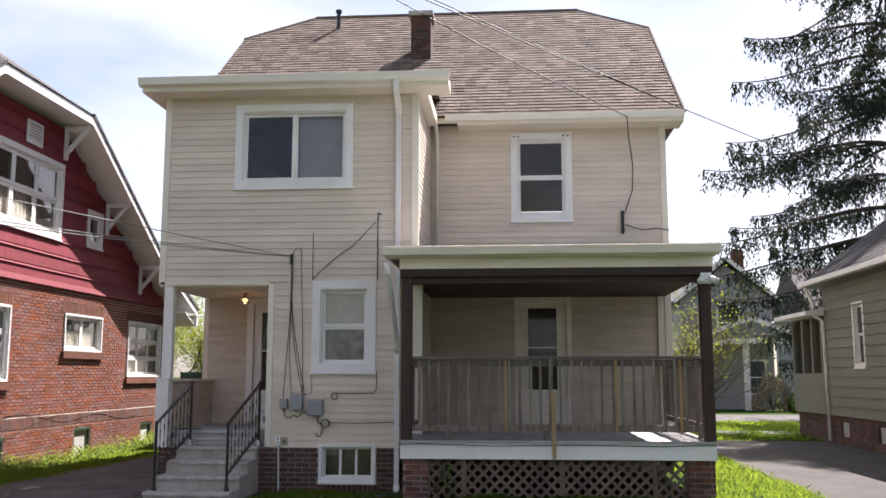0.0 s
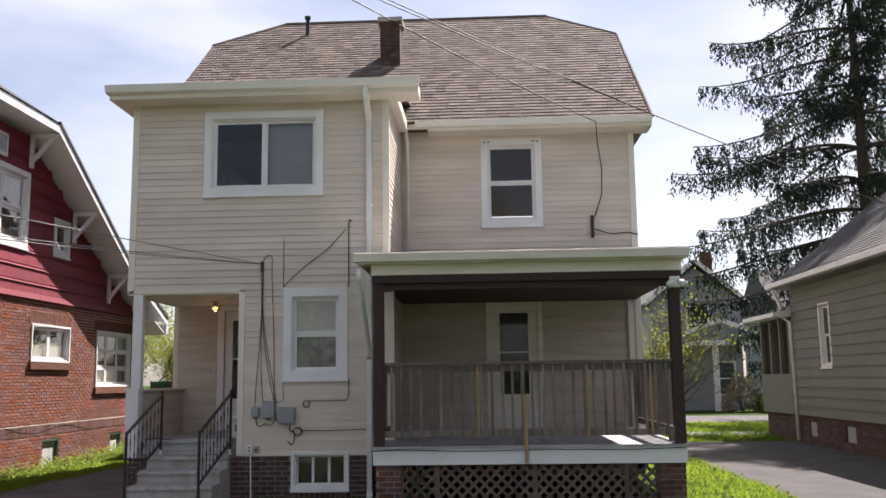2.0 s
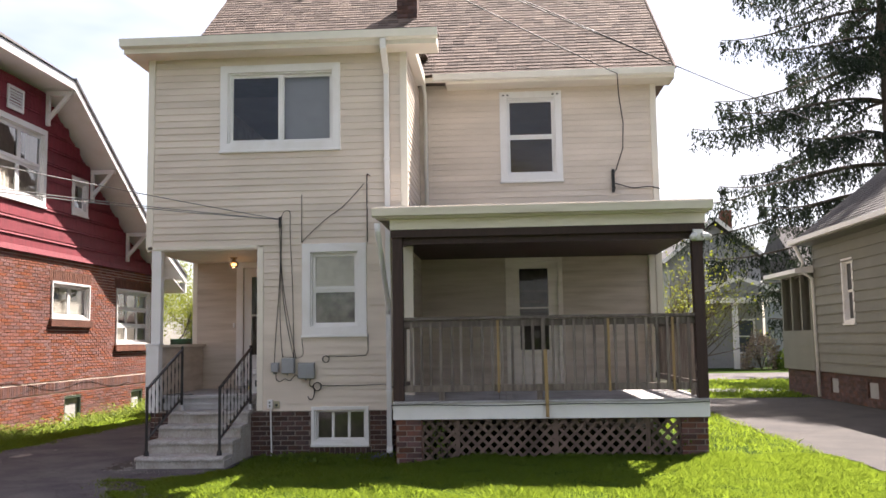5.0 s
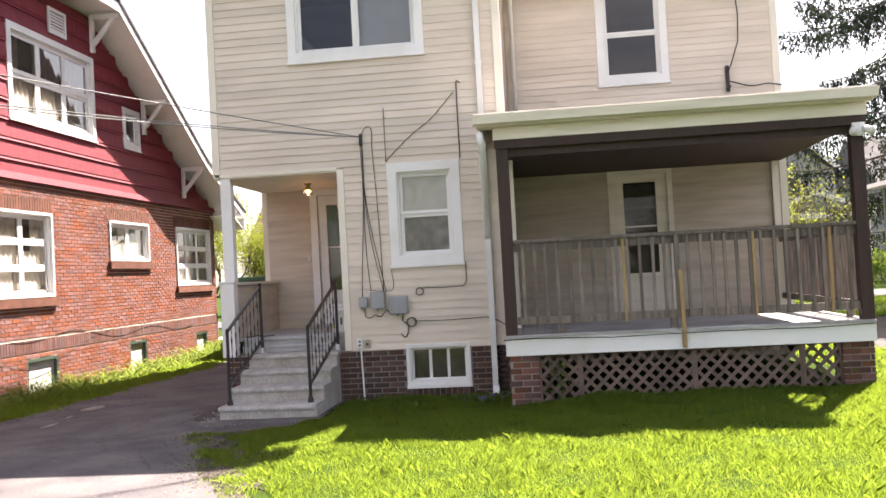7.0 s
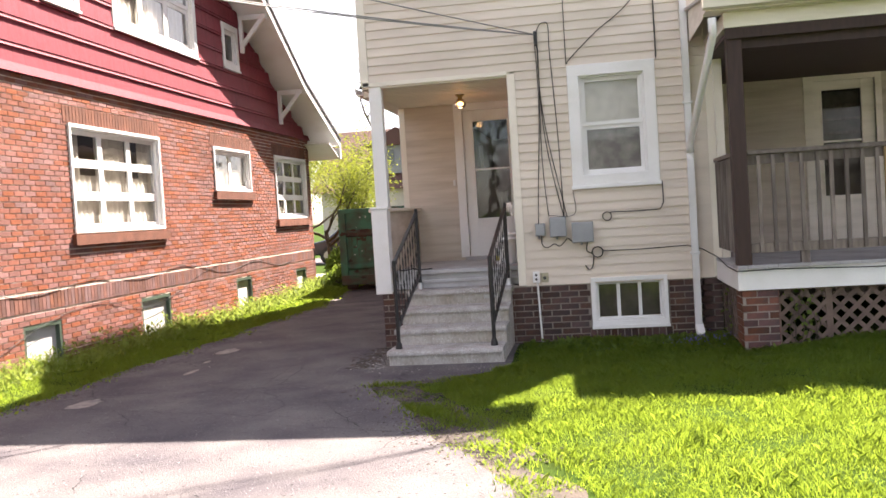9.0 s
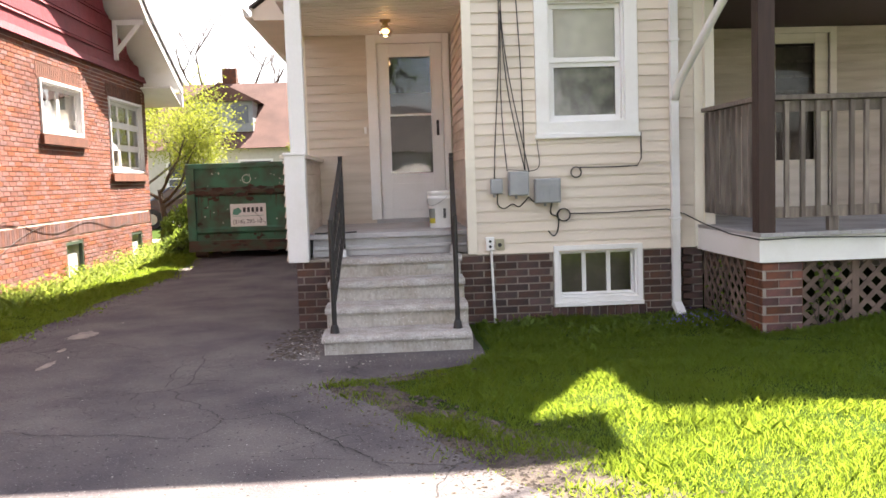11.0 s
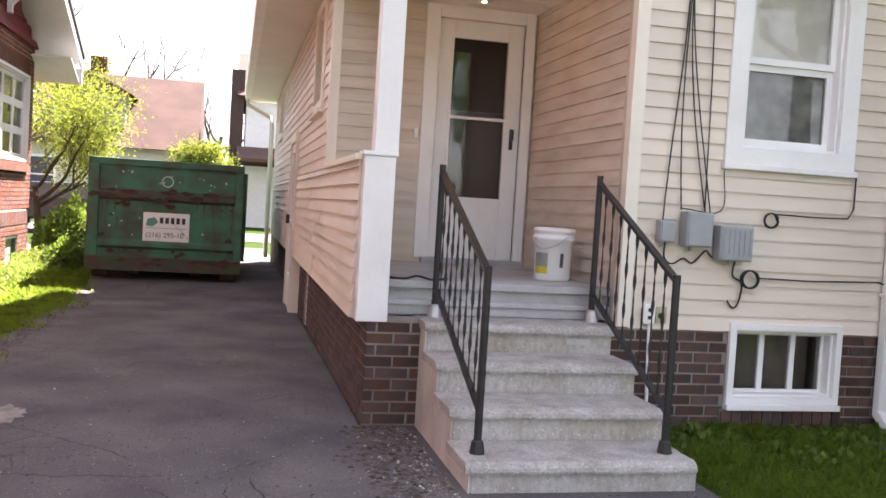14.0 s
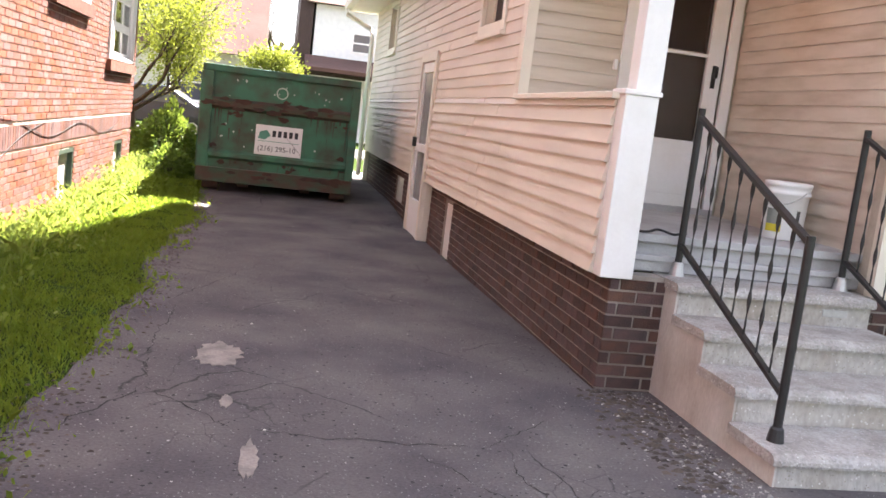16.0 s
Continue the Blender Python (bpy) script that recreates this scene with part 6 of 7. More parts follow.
tob.matrix_basis = Matrix.Translation(Vector((-1.86, DY0 + 0.026, 0.63)) - sign.location) @ pose(0, 0, 0, 90)
part("scratch", Geo().bar((-1.5, DY0 + 0.024, 0.9), (-1.24, DY0 + 0.024, 0.62), 0.005, 0.025, up=(0, 1, 0)), RUST, sign)
rgd = random.Random(9)
CHIP = mat("pale_chipped_paint", (0.5, 0.55, 0.5), 0.8, 0.1)
for i in range(26):
    x, z, s = rgd.uniform(-2.45, -0.65), rgd.choice((rgd.uniform(1.35, 1.62), rgd.uniform(0.6, 1.1))), rgd.uniform(0.008, 0.022)
    if -1.95 < x < -1.18 and z < 1.05:
        continue
    part("paint_chip", Geo().prism([(x + s * math.cos(a) * rgd.uniform(0.5, 1.2), DY0 + 0.047, z + s * math.sin(a) * rgd.uniform(0.5, 1.4)) for a in [i2 * 1.05 for i2 in range(6)]], (0, 0.004, 0)), CHIP, bin_)
for i in range(34):
    x, z, s = rgd.uniform(-2.5, -0.6), rgd.choice((rgd.gauss(1.1, 0.09), rgd.gauss(0.4, 0.08), rgd.uniform(0.5, 1.1))), rgd.uniform(0.015, 0.06)
    if -2.05 < x < -1.1 and 0.5 < z < 1.08:
        continue
    part("rust_patch", Geo().prism([(x + s * 1.3 * math.cos(a) * rgd.uniform(0.5, 1.2), DY0 + 0.0485 - (i % 40) * 0.0004, z + s * 0.7 * math.sin(a) * rgd.uniform(0.4, 1.4)) for a in [i2 * 0.63 for i2 in range(10)]], (0, 0.004, 0)), RUST, bin_)
for i in range(46):
    x = rgd.uniform(-2.5, -0.6)
    z = rgd.choice((1.16, 1.16, 1.16, 0.44, 0.9))
    if -1.95 < x < -1.18 and z > 0.5 and z < 1.2:
        continue
    h, wd = rgd.uniform(0.05, 0.3) * (0.4 if z < 0.5 else 1.0), rgd.uniform(0.004, 0.016)
    part("rust_streak", Geo().prism([(x - wd, DY0 + 0.0475 - i * 0.0002, z), (x + wd, DY0 + 0.0475 - i * 0.0002, z), (x + wd * rgd.uniform(0.2, 0.9), DY0 + 0.0475 - i * 0.0002, z - h * 0.6), (x + wd * 0.15, DY0 + 0.0475 - i * 0.0002, z - h), (x - wd * rgd.uniform(0.3, 1.0), DY0 + 0.0475 - i * 0.0002, z - h * 0.7)], (0, 0.003, 0)), RIB_RUST, bin_)
for i in range(26):
    x, z, s = rgd.uniform(-2.62, -0.5), rgd.choice((rgd.uniform(1.17, 1.31), rgd.uniform(0.2, 0.32))), rgd.uniform(0.03, 0.09)
    part("rust_patch", Geo().prism([(x + s * 1.6 * math.cos(a) * rgd.uniform(0.5, 1.2), DY0 - 0.012 - i * 0.0003, z + s * 0.55 * math.sin(a) * rgd.uniform(0.4, 1.2)) for a in [i2 * 0.63 for i2 in range(10)]], (0, 0.003, 0)), RUST, bin_)
part("ring_mark", Geo().lathe([(0.07, 0.0), (0.085, 0.0)], (0, 0, 0), 24).map(lambda x, y, z: (-1.57 + x, DY0 + 0.046, 1.47 + y)), CHIP, bin_)


# ---- plants ----
def blades(name, n, sample, h0, h1, width, m, label, category, seed):
    """Many single blades in one mesh."""
    rs = np.random.RandomState(seed)
    xy = sample(rs, n)
    n = len(xy)
    z = np.array([ground_z(a, b) for a, b in xy]) - 0.005
    an, le = rs.uniform(0, math.tau, n), rs.uniform(0, math.tau, n)
    h = rs.uniform(h0, h1, n)
    h = h * (0.75 + 0.45 * np.sin(xy[:, 0] * 5.3 + 1.7 * np.sin(xy[:, 1] * 3.1)) * np.sin(xy[:, 1] * 4.7 + xy[:, 0]))
    lean = h * rs.uniform(0.2, 1.3, n)
    wd = width * rs.uniform(0.6, 1.3, n)
    base = np.c_[xy, z]
    side = np.c_[np.cos(an) * wd, np.sin(an) * wd, np.zeros(n)]
    tip = base + np.c_[np.cos(le) * lean, np.sin(le) * lean, h]
    mid = base + np.c_[np.cos(le) * lean * 0.3, np.sin(le) * lean * 0.3, h * 0.6]
    v = np.stack([base - side, base + side, mid + side * 0.7, tip, mid - side * 0.7], 1).reshape(-1, 3)
    me = bpy.data.meshes.new(name)
    me.vertices.add(len(v))
    me.vertices.foreach_set("co", v.ravel())
    me.loops.add(n * 5)
    me.loops.foreach_set("vertex_index", np.arange(n * 5))
    me.polygons.add(n)
    me.polygons.foreach_set("loop_start", np.arange(n) * 5)
    me.update(calc_edges=True)
    me.materials.append(m)
    return tagged(new(name, me), label, category, kind="stuff")


def lawn_spots(rs, n):
    x, y = rs.uniform(0.6, 10.0, n), -1.38 - np.abs(rs.normal(0, 1, n)) * 0 - rs.uniform(0, 1, n) ** 1.15 * 9.0
    keep = np.array([a > edge_right(b) + 0.04 * math.sin(a * 40 + b * 31) and not (b < -2.2 and a < edge_right(b) + 0.42 and math.sin(a * 9 + b * 7) > -0.55) for a, b in zip(x, y)])
    return np.c_[x, y][keep]


def lawn_back_spots(rs, n):
    x, y = rs.uniform(1.95, 4.2, n), rs.uniform(-1.5, -0.03, n)
    a = np.c_[x, y]
    x, y = rs.uniform(8.35, 9.95, n), rs.uniform(-2, 12, n)
    return np.r_[a, np.c_[x, y]]


def strip_spots(rs, n):
    y = rs.uniform(-6, 12.5, n)
    x = rs.uniform(0, 1, n)
    left = np.array([edge_left(b) for b in y]) + 0.05 * rs.normal(0, 1, n) + 0.07 * np.maximum(0, np.sin(y * 6.3) * np.sin(y * 2.1 + 1)) + (rs.uniform(0, 1, n) < 0.04) * rs.uniform(0, 0.25, n)
    return np.c_[-3.9 + (left + 3.9) * x, y]


def weed_spots(rs, n):
    return np.c_[-3.88 + np.abs(rs.normal(0, 0.22, n)), rs.uniform(-4, 11.5, n)]


blades("lawn_grass", 540000, lawn_spots, 0.028, 0.085, 0.0023, GRASS, "thick bright green lawn grass", "grass", 1)
def edge_spots(rs, n):
    y = rs.uniform(-9.0, -1.7, n)
    tuft = np.sin(y * 7.1) * np.sin(y * 2.3 + 1) + np.sin(y * 17.0) * 0.5
    x = np.array([edge_right(b) for b in y]) + 0.16 + 0.13 * rs.normal(0, 1, n) + 0.05 * tuft
    return np.c_[x, y][(tuft + rs.normal(0, 0.6, n)) > 0.1]


blades("lawn_grass", 16000, edge_spots, 0.02, 0.07, 0.005, GRASS, "straggling grass tufts at the lawn edge", "grass", 6)
blades("lawn_grass", 16000, lawn_back_spots, 0.03, 0.1, 0.005, GRASS, "green grass beside the foundation", "grass", 2)
blades("verge_grass", 80000, strip_spots, 0.025, 0.085, 0.0045, GRASS, "green grass verge along the driveway", "grass", 3)
blades("weeds", 7000, weed_spots, 0.06, 0.3, 0.005, WEED, "tall pale weeds along the brick wall", "weeds", 4)
blades("far_grass", 26000, lambda rs, n: np.c_[rs.uniform(7, 22, n), rs.uniform(11, 21, n)], 0.05, 0.14, 0.012, GRASS, "grass beyond the pavement", "grass", 5)


def leaf_mesh(name, pts, size, m, parent, seed, droop=0.0, long=1.6):
    """One small folded leaf at each point, joined as one crown."""
    rs = np.random.RandomState(seed)
    pts = np.asarray(pts)
    n = len(pts)
    d = rs.normal(0, 1, (n, 3))
    d[:, 2] -= droop
    d /= np.linalg.norm(d, axis=1)[:, None]
    e = np.cross(d, rs.normal(0, 1, (n, 3)))
    e /= np.linalg.norm(e, axis=1)[:, None]
    s = size * rs.uniform(0.6, 1.35, n)[:, None]
    v = np.stack([pts, pts + d * s * long * 0.5 + e * s * 0.5, pts + d * s * long, pts + d * s * long * 0.5 - e * s * 0.5], 1).reshape(-1, 3)
    o = np.array(world_at(parent)) if parent else np.zeros(3)
    me = bpy.data.meshes.new(name)
    me.vertices.add(len(v))
    me.vertices.foreach_set("co", (v - o).ravel())
    me.loops.add(n * 4)
    me.loops.foreach_set("vertex_index", np.arange(n * 4))
    me.polygons.add(n)
    me.polygons.foreach_set("loop_start", np.arange(n) * 4)
    me.update(calc_edges=True)
    me.materials.append(m)
    ob = new(name, me)
    ob.parent = parent
    return ob


def grow(g, p, d, length, r, depth, rg, tips, bend=0.25, split=(2, 3), up=0.15):
    """A limb that bends, tapers and forks."""
    pts = [p]
    for i in range(4):
        d = (d + Vector((rg.uniform(-1, 1), rg.uniform(-1, 1), rg.uniform(-0.6, 1) + up)) * bend).normalized()
        pts.append(pts[-1] + d * length / 4)
    g.tube(pts, r, 6 if depth > 1 else 4, r * 0.55, caps=False)
    if depth <= 1:
        tips += pts[1:]
    if depth > 0:
        for i in range(rg.randint(*split)):
            q = pts[rg.choice((2, 3, 4, 4))]
            nd = (d + Vector((rg.uniform(-1, 1), rg.uniform(-1, 1), rg.uniform(-0.4, 0.8)))).normalized()
            grow(g, q, nd, length * rg.uniform(0.6, 0.85), r * 0.55, depth - 1, rg, tips, bend, split, up)


def leafy_tree(at, height, limb, r, depth, label, seed, leaf, size, per_tip, spread, stems=1, name="tree", lean=0.3, split=(2, 3)):
    rg = random.Random(seed)
    t = thing(name, at, label, name.split("_")[-1])
    g, tips = Geo(), []
    base = Vector(at)
    for k in range(stems):
        d = Vector((rg.uniform(-lean, lean), rg.uniform(-lean, lean), 1)).normalized()
        top = base + d * height
        pts = [base - Vector((0, 0, 0.1)), base + d * height * 0.4 + Vector((rg.uniform(-0.1, 0.1), rg.uniform(-0.1, 0.1), 0)), top]
        g.tube(pts, r, 8, r * 0.6)
        for i in range(4):
            a = rg.uniform(0, math.tau)
            grow(g, pts[1].lerp(top, rg.uniform(0.3, 1.0)), Vector((math.cos(a), math.sin(a), rg.uniform(0.2, 1.0))).normalized(), limb, r * 0.5, depth, rg, tips, split=split)
    part("trunk", g, BARK, t, smooth=True)
    if leaf:
        rs = np.random.RandomState(seed)
        tp = np.array([tuple(q) for q in tips])
        pts = np.repeat(tp, per_tip, 0) + rs.normal(0, spread, (len(tp) * per_tip, 3))
        leaf_mesh("crown", pts[pts[:, 2] > 0.3], size, leaf, t, seed)
    return t


leafy_tree((-4.3, 13.2, 0), 1.3, 1.05, 0.09, 3, "small leaning tree with bright yellow-green spring leaves", 11, PALE_LEAF, 0.03, 56, 0.23)
leafy_tree((-5.9, 15.5, 0), 1.6, 1.5, 0.1, 3, "small tree with bright yellow-green spring leaves", 12, PALE_LEAF, 0.04, 40, 0.24)
leafy_tree((9.35, 7.2, 0), 1.3, 1.2, 0.035, 2, "tall bare-stemmed shrub with sparse yellow leaves behind the porch", 13, PALE_LEAF, 0.03, 3, 0.16, stems=9, name="shrub", lean=0.4)
leafy_tree((10.2, 22, 0), 2.2, 2.4, 0.12, 3, "young street tree with sparse yellow leaves", 14, PALE_LEAF, 0.08, 3, 0.3)
leafy_tree((-2.8, 50, 0), 5.0, 3.2, 0.2, 4, "tall bare street tree", 15, None, 0, 0, 0, split=(2, 3))
leafy_tree((-6.5, 44, 0), 5.0, 3.4, 0.28, 4, "tall bare tree behind the far roofs", 16, None, 0, 0, 0, split=(2, 3))
leafy_tree((-1.7, 29, 0), 2.3, 0.52, 0.08, 3, "bright yellow-green tree across the street", 17, PALE_LEAF, 0.06, 18, 0.2)


rs = np.random.RandomState(77)
wp = np.c_[-3.86 + np.abs(rs.normal(0, 0.3, 5200)), rs.uniform(-5, 11.8, 5200), rs.uniform(0.0, 0.16, 5200)]
wp[:, 2] *= 0.5 + 0.9 * np.maximum(0, np.sin(wp[:, 1] * 1.9) * np.sin(wp[:, 1] * 0.7 + 2)) + np.exp(-((wp[:, 0] + 3.86) / 0.25) ** 2)
wp[:, 2] += np.array([ground_z(a, b) for a, b in wp[:, :2]]) + 0.02
tagged(leaf_mesh("weed_leaves", wp, 0.026, WEED, None, 78, droop=-0.6, long=2.0), "broad-leaved pale weeds at the foot of the brick wall", "weeds", kind="stuff")

rs = np.random.RandomState(81)
wp = np.c_[rs.uniform(1.95, 4.6, 3400), -0.06 - np.abs(rs.normal(0, 0.5, 3400)), rs.uniform(0.005, 0.04, 3400)]
wp = wp[(np.sin(wp[:, 0] * 6.1 + 2) * np.sin(wp[:, 1] * 5.3) + rs.normal(0, 0.4, 3400) > -0.1) & (wp[:, 1] > -1.7)]
wp[:, 2] += np.array([ground_z(a, b) for a, b in wp[:, :2]])
tagged(leaf_mesh("weed_leaves", wp[::2], 0.032, HEDGE_LEAF, None, 82, droop=-0.7, long=1.7), "dark broad-leaved weeds beside the brick foundation", "weeds", kind="stuff")


rs = np.random.RandomState(83)
fp = np.c_[rs.normal(4.0, 0.22, 260), rs.normal(-0.62, 0.16, 260), rs.uniform(0.03, 0.09, 260)]
fp[:, 2] += np.array([ground_z(a, b) for a, b in fp[:, :2]])
tagged(leaf_mesh("wild_flowers", fp, 0.014, mat("violet_petals", (0.2, 0.17, 0.42), 0.7, 0.1, isle=0.3), None, 84, droop=-0.6, long=1.2), "small violet flowers in the grass beside the downspout", "flowers", kind="stuff")


def vine(at, along, spread, n, label, seed):
    """Leaves on thin stems climbing through the lattice."""
    t = thing("vine", at, label, "vine")
    rg = random.Random(seed)
    g, pts = Geo(), []
    for i in range(7):
        p = Vector(at) + Vector(along) * rg.uniform(-spread, spread)
        q = [p]
        for k in range(6):
            q.append(q[-1] + Vector(along) * rg.uniform(-0.07, 0.07) + Vector((rg.uniform(-0.012, 0.012), rg.uniform(-0.012, 0.012), rg.uniform(0.05, 0.11))))
        g.tube(q, 0.006, 5, 0.002)
        for k in range(n):
            c = rg.choice(q[1:])
            pts.append(tuple(c + Vector((rg.gauss(0, 0.035), rg.gauss(0, 0.035), rg.gauss(0, 0.03)))))
    part("stem", g, BARK, t)
    leaf_mesh("foliage", pts, 0.038, HEDGE_LEAF, t, seed, droop=0.4, long=1.3)


vine((4.2, -0.55, 0.02), (0, 1, 0), 0.2, 5, "green vine growing through the porch lattice", 51)
vine((4.75, -1.46, 0.04), (1, 0, 0), 0.18, 8, "green vine climbing the lattice beside the brick pier", 52)
vine((7.75, -1.46, 0.08), (1, 0, 0), 0.16, 6, "green vine climbing the lattice below the deck", 53)


def bush(at, rx, ry, h, n, leaf, size, label, seed):
    t = thing("bush", at, label, "bush")
    rs = np.random.RandomState(seed)
    d = rs.normal(0, 1, (n, 3))
    d /= np.linalg.norm(d, axis=1)[:, None]
    k = (0.55 + 0.45 * rs.uniform(0, 1, n) ** 0.4) * (1 + 0.2 * np.sin(d[:, 0] * 6 + seed) * np.cos(d[:, 1] * 5))
    p = np.c_[d[:, 0] * rx * k, d[:, 1] * ry * k, (np.abs(d[:, 2]) * k) * h] + np.array(at)
    leaf_mesh("foliage", p, size, leaf, t, seed)
    g, rg = Geo(), random.Random(seed)
    for i in range(9):
        a = rg.uniform(0, math.tau)
        g.tube([Vector(at), Vector(at) + Vector((math.cos(a) * rx * 0.6, math.sin(a) * ry * 0.6, h * 0.75))], 0.02, 5, 0.006)
    part("stems", g, BARK, t)


bush((-3.5, 12.4, 0), 0.55, 0.8, 1.0, 5000, HEDGE_LEAF, 0.05, "clipped green hedge bush beside the dumpster", 1)
bush((-3.25, 10.4, 0), 0.35, 0.6, 0.4, 2200, HEDGE_LEAF, 0.04, "low weedy shrub at the driveway edge", 2)
bush((17.9, 31, 0), 0.85, 0.8, 1.8, 2200, mat("brown_twigs", (0.3, 0.23, 0.17), 0.9, isle=0.3), 0.07, "pale brown bare bush before the far house", 3)
bush((19.6, 30, 0), 1.2, 1.0, 1.6, 3500, HEDGE_LEAF, 0.08, "round green bush before the far house", 4)
bush((21.2, 28, 0), 1.2, 1.2, 1.1, 3000, PALE_LEAF, 0.08, "low yellow-green bush by the far lawn", 5)


def spruce(at, height, reach, label, seed):
    rg = random.Random(seed)
    t = thing("spruce", at, label, "tree")
    base = Vector(at)
    g = Geo().tube([base - Vector((0, 0, 0.2)), base + Vector((0.1, 0, height * 0.5)), base + Vector((0, 0, height))], 0.34, 10, 0.03)
    part("trunk", g, BARK, t, smooth=True)
    boughs, pts = Geo(), []
    z = 2.8
    while z < height - 0.5:
        L = reach * min(1.0, 0.8 + 0.2 * (z - 2.8) / 5.0) * (1 - max(0.0, z - 8.5) / (height - 5.0)) ** 0.7 * rg.uniform(0.8, 1.08)
        for k in range(6):
            a = math.tau * k / 6 + rg.uniform(-0.4, 0.4) + z
            l2 = L * rg.uniform(0.65, 1.08)
            curve = []
            for i in range(11):
                s = i / 10
                curve.append(base + Vector((math.cos(a) * l2 * s, math.sin(a) * l2 * s, z + l2 * (0.1 * s - 0.72 * s * s + 0.5 * s ** 3))))
            boughs.tube(curve, 0.075, 5, 0.015, caps=False)
            out, side = Vector((math.cos(a), math.sin(a), 0)), Vector((-math.sin(a), math.cos(a), 0))
            for j in range(int(l2 * 26)):
                s = rg.uniform(0.1, 1.0)
                q = curve[min(int(s * 10), 9)].lerp(curve[min(int(s * 10) + 1, 10)], s * 10 % 1)
                w = rg.uniform(-1, 1) * 0.62 * (1.08 - s) ** 0.7
                q = q + side * w + out * abs(w) * 0.5 - Vector((0, 0, abs(w) * 0.25))
                hang = rg.uniform(0.15, 1.05) * (0.4 + 0.8 * (1 - abs(s - 0.55)))
                for m2 in range(int(3 + hang * 9)):
                    pts.append(q + Vector((rg.uniform(-0.07, 0.07), rg.uniform(-0.07, 0.07), -hang * m2 / (3 + hang * 9))))
        z += rg.uniform(1.05, 1.4)
    tagged(part("bough", boughs, BARK, t), kind="stuff")
    leaf_mesh("crown", [tuple(q) for q in pts], 0.055, NEEDLE, t, seed, droop=1.6, long=3.4)


spruce((19.8, 20.0, 0), 23.0, 7.9, "tall dark spruce with drooping hanging sprays", 3)


# ---- houses across the street ----
def far_house(name, at, w, d, eave, ridge, along, wall, roof_m, label, windows, extra=None):
    x, y, _ = at
    h = thing(name, at, label, "house")
    part("wall", Geo().box((x - w / 2, y - d / 2, 0), (x + w / 2, y + d / 2, eave)), wall, h)
    if along == "x":
        part("roof", Geo().prism([(x - w / 2 - 0.4, y - d / 2 - 0.5, eave - 0.1), (x - w / 2 - 0.4, y + d / 2 + 0.5, eave - 0.1), (x - w / 2 - 0.4, y, ridge)], (w + 0.8, 0, 0)), roof_m, h)
    else:
        part("gable", Geo().prism([(x - w / 2, y - d / 2, eave), (x + w / 2, y - d / 2, eave), (x, y - d / 2, ridge - 0.2)], (0, d, 0)), wall, h)
        for s in (-1, 1):
            part("roof", Geo().prism([(x + s * (w / 2 + 0.4), y - d / 2 - 0.4, eave - 0.25), (x, y - d / 2 - 0.4, ridge), (x, y - d / 2 - 0.4, ridge + 0.15), (x + s * (w / 2 + 0.4), y - d / 2 - 0.4, eave - 0.1)], (0, d + 0.8, 0)), roof_m, h)
        part("barge_board", Geo().bar((x - w / 2 - 0.4, y - d / 2 - 0.42, eave - 0.15), (x, y - d / 2 - 0.42, ridge + 0.1), 0.05, 0.2).bar((x + w / 2 + 0.4, y - d / 2 - 0.42, eave - 0.15), (x, y - d / 2 - 0.42, ridge + 0.1), 0.05, 0.2), WHITE, h)
    for a, b, c, e in windows:
        f = face_to((x, y - d / 2, 0), (1, 0, 0), (0, -1, 0))
        sash = part("window", Geo().box((a - 0.1, 0.0, c - 0.1), (b + 0.1, 0.04, c)).box((a - 0.1, 0.0, e), (b + 0.1, 0.04, e + 0.1)).box((a - 0.1, 0.0, c), (a, 0.04, e)).box((b, 0.0, c), (b + 0.1, 0.04, e)).box((a, 0.0, (c + e) / 2 - 0.03), (b, 0.03, (c + e) / 2 + 0.03)).map(f), WHITE, h)
        part("pane", Geo().box((a, 0.003, c), (b, 0.012, e)).map(f), mat("far_pane", (0.05, 0.06, 0.08), 0.1, 0.05), sash)
    return h


GREY_WALL = mat("blue_grey_siding", (0.2, 0.215, 0.23), 0.7, 0.06)
PALE_WALL = mat("pale_grey_siding", (0.27, 0.275, 0.285), 0.7, 0.06)
BUFF_WALL = mat("buff_siding", (0.5, 0.47, 0.4), 0.7, 0.06)
fh = far_house("far_house", (16.6, 38, 0), 4.6, 8, 5.6, 7.6, "y", PALE_WALL, SHINGLE_DARK, "pale grey house with a front gable porch and brick chimney", [(-0.4, 0.6, 3.5, 5.3), (-1.9, -1.0, 0.8, 2.4), (0.9, 1.8, 0.8, 2.4)])
part("chimney", Geo().box((18.0, 38, 7.0), (18.6, 38.6, 8.7)), BRICK_PIER, fh)
part("porch_roof", Geo().prism([(14.6, 32.2, 3.5), (20.0, 32.2, 3.5), (17.4, 32.2, 4.4)], (0, 1.9, 0)), GREY_WALL, fh)
part("porch_barge", Geo().bar((14.4, 32.15, 3.45), (17.4, 32.15, 4.5), 0.06, 0.2).bar((20.2, 32.15, 3.45), (17.4, 32.15, 4.5), 0.06, 0.2).box((14.5, 32.1, 3.25), (20.1, 32.2, 3.5)), WHITE, fh)
for x in (14.8, 17.0, 19.6):
    part("porch_post", Geo().box((x, 32.3, 0), (x + 0.25, 32.55, 3.3)), WHITE, fh)
fb2 = far_house("far_bungalow", (-6.6, 38, 0), 8.0, 8, 3.1, 6.4, "x", BUFF_WALL, PINK_ROOF, "low buff house with a faded red roof and dormer", [(-2.5, -1.2, 1.0, 2.4), (0.8, 2.2, 1.0, 2.4)])
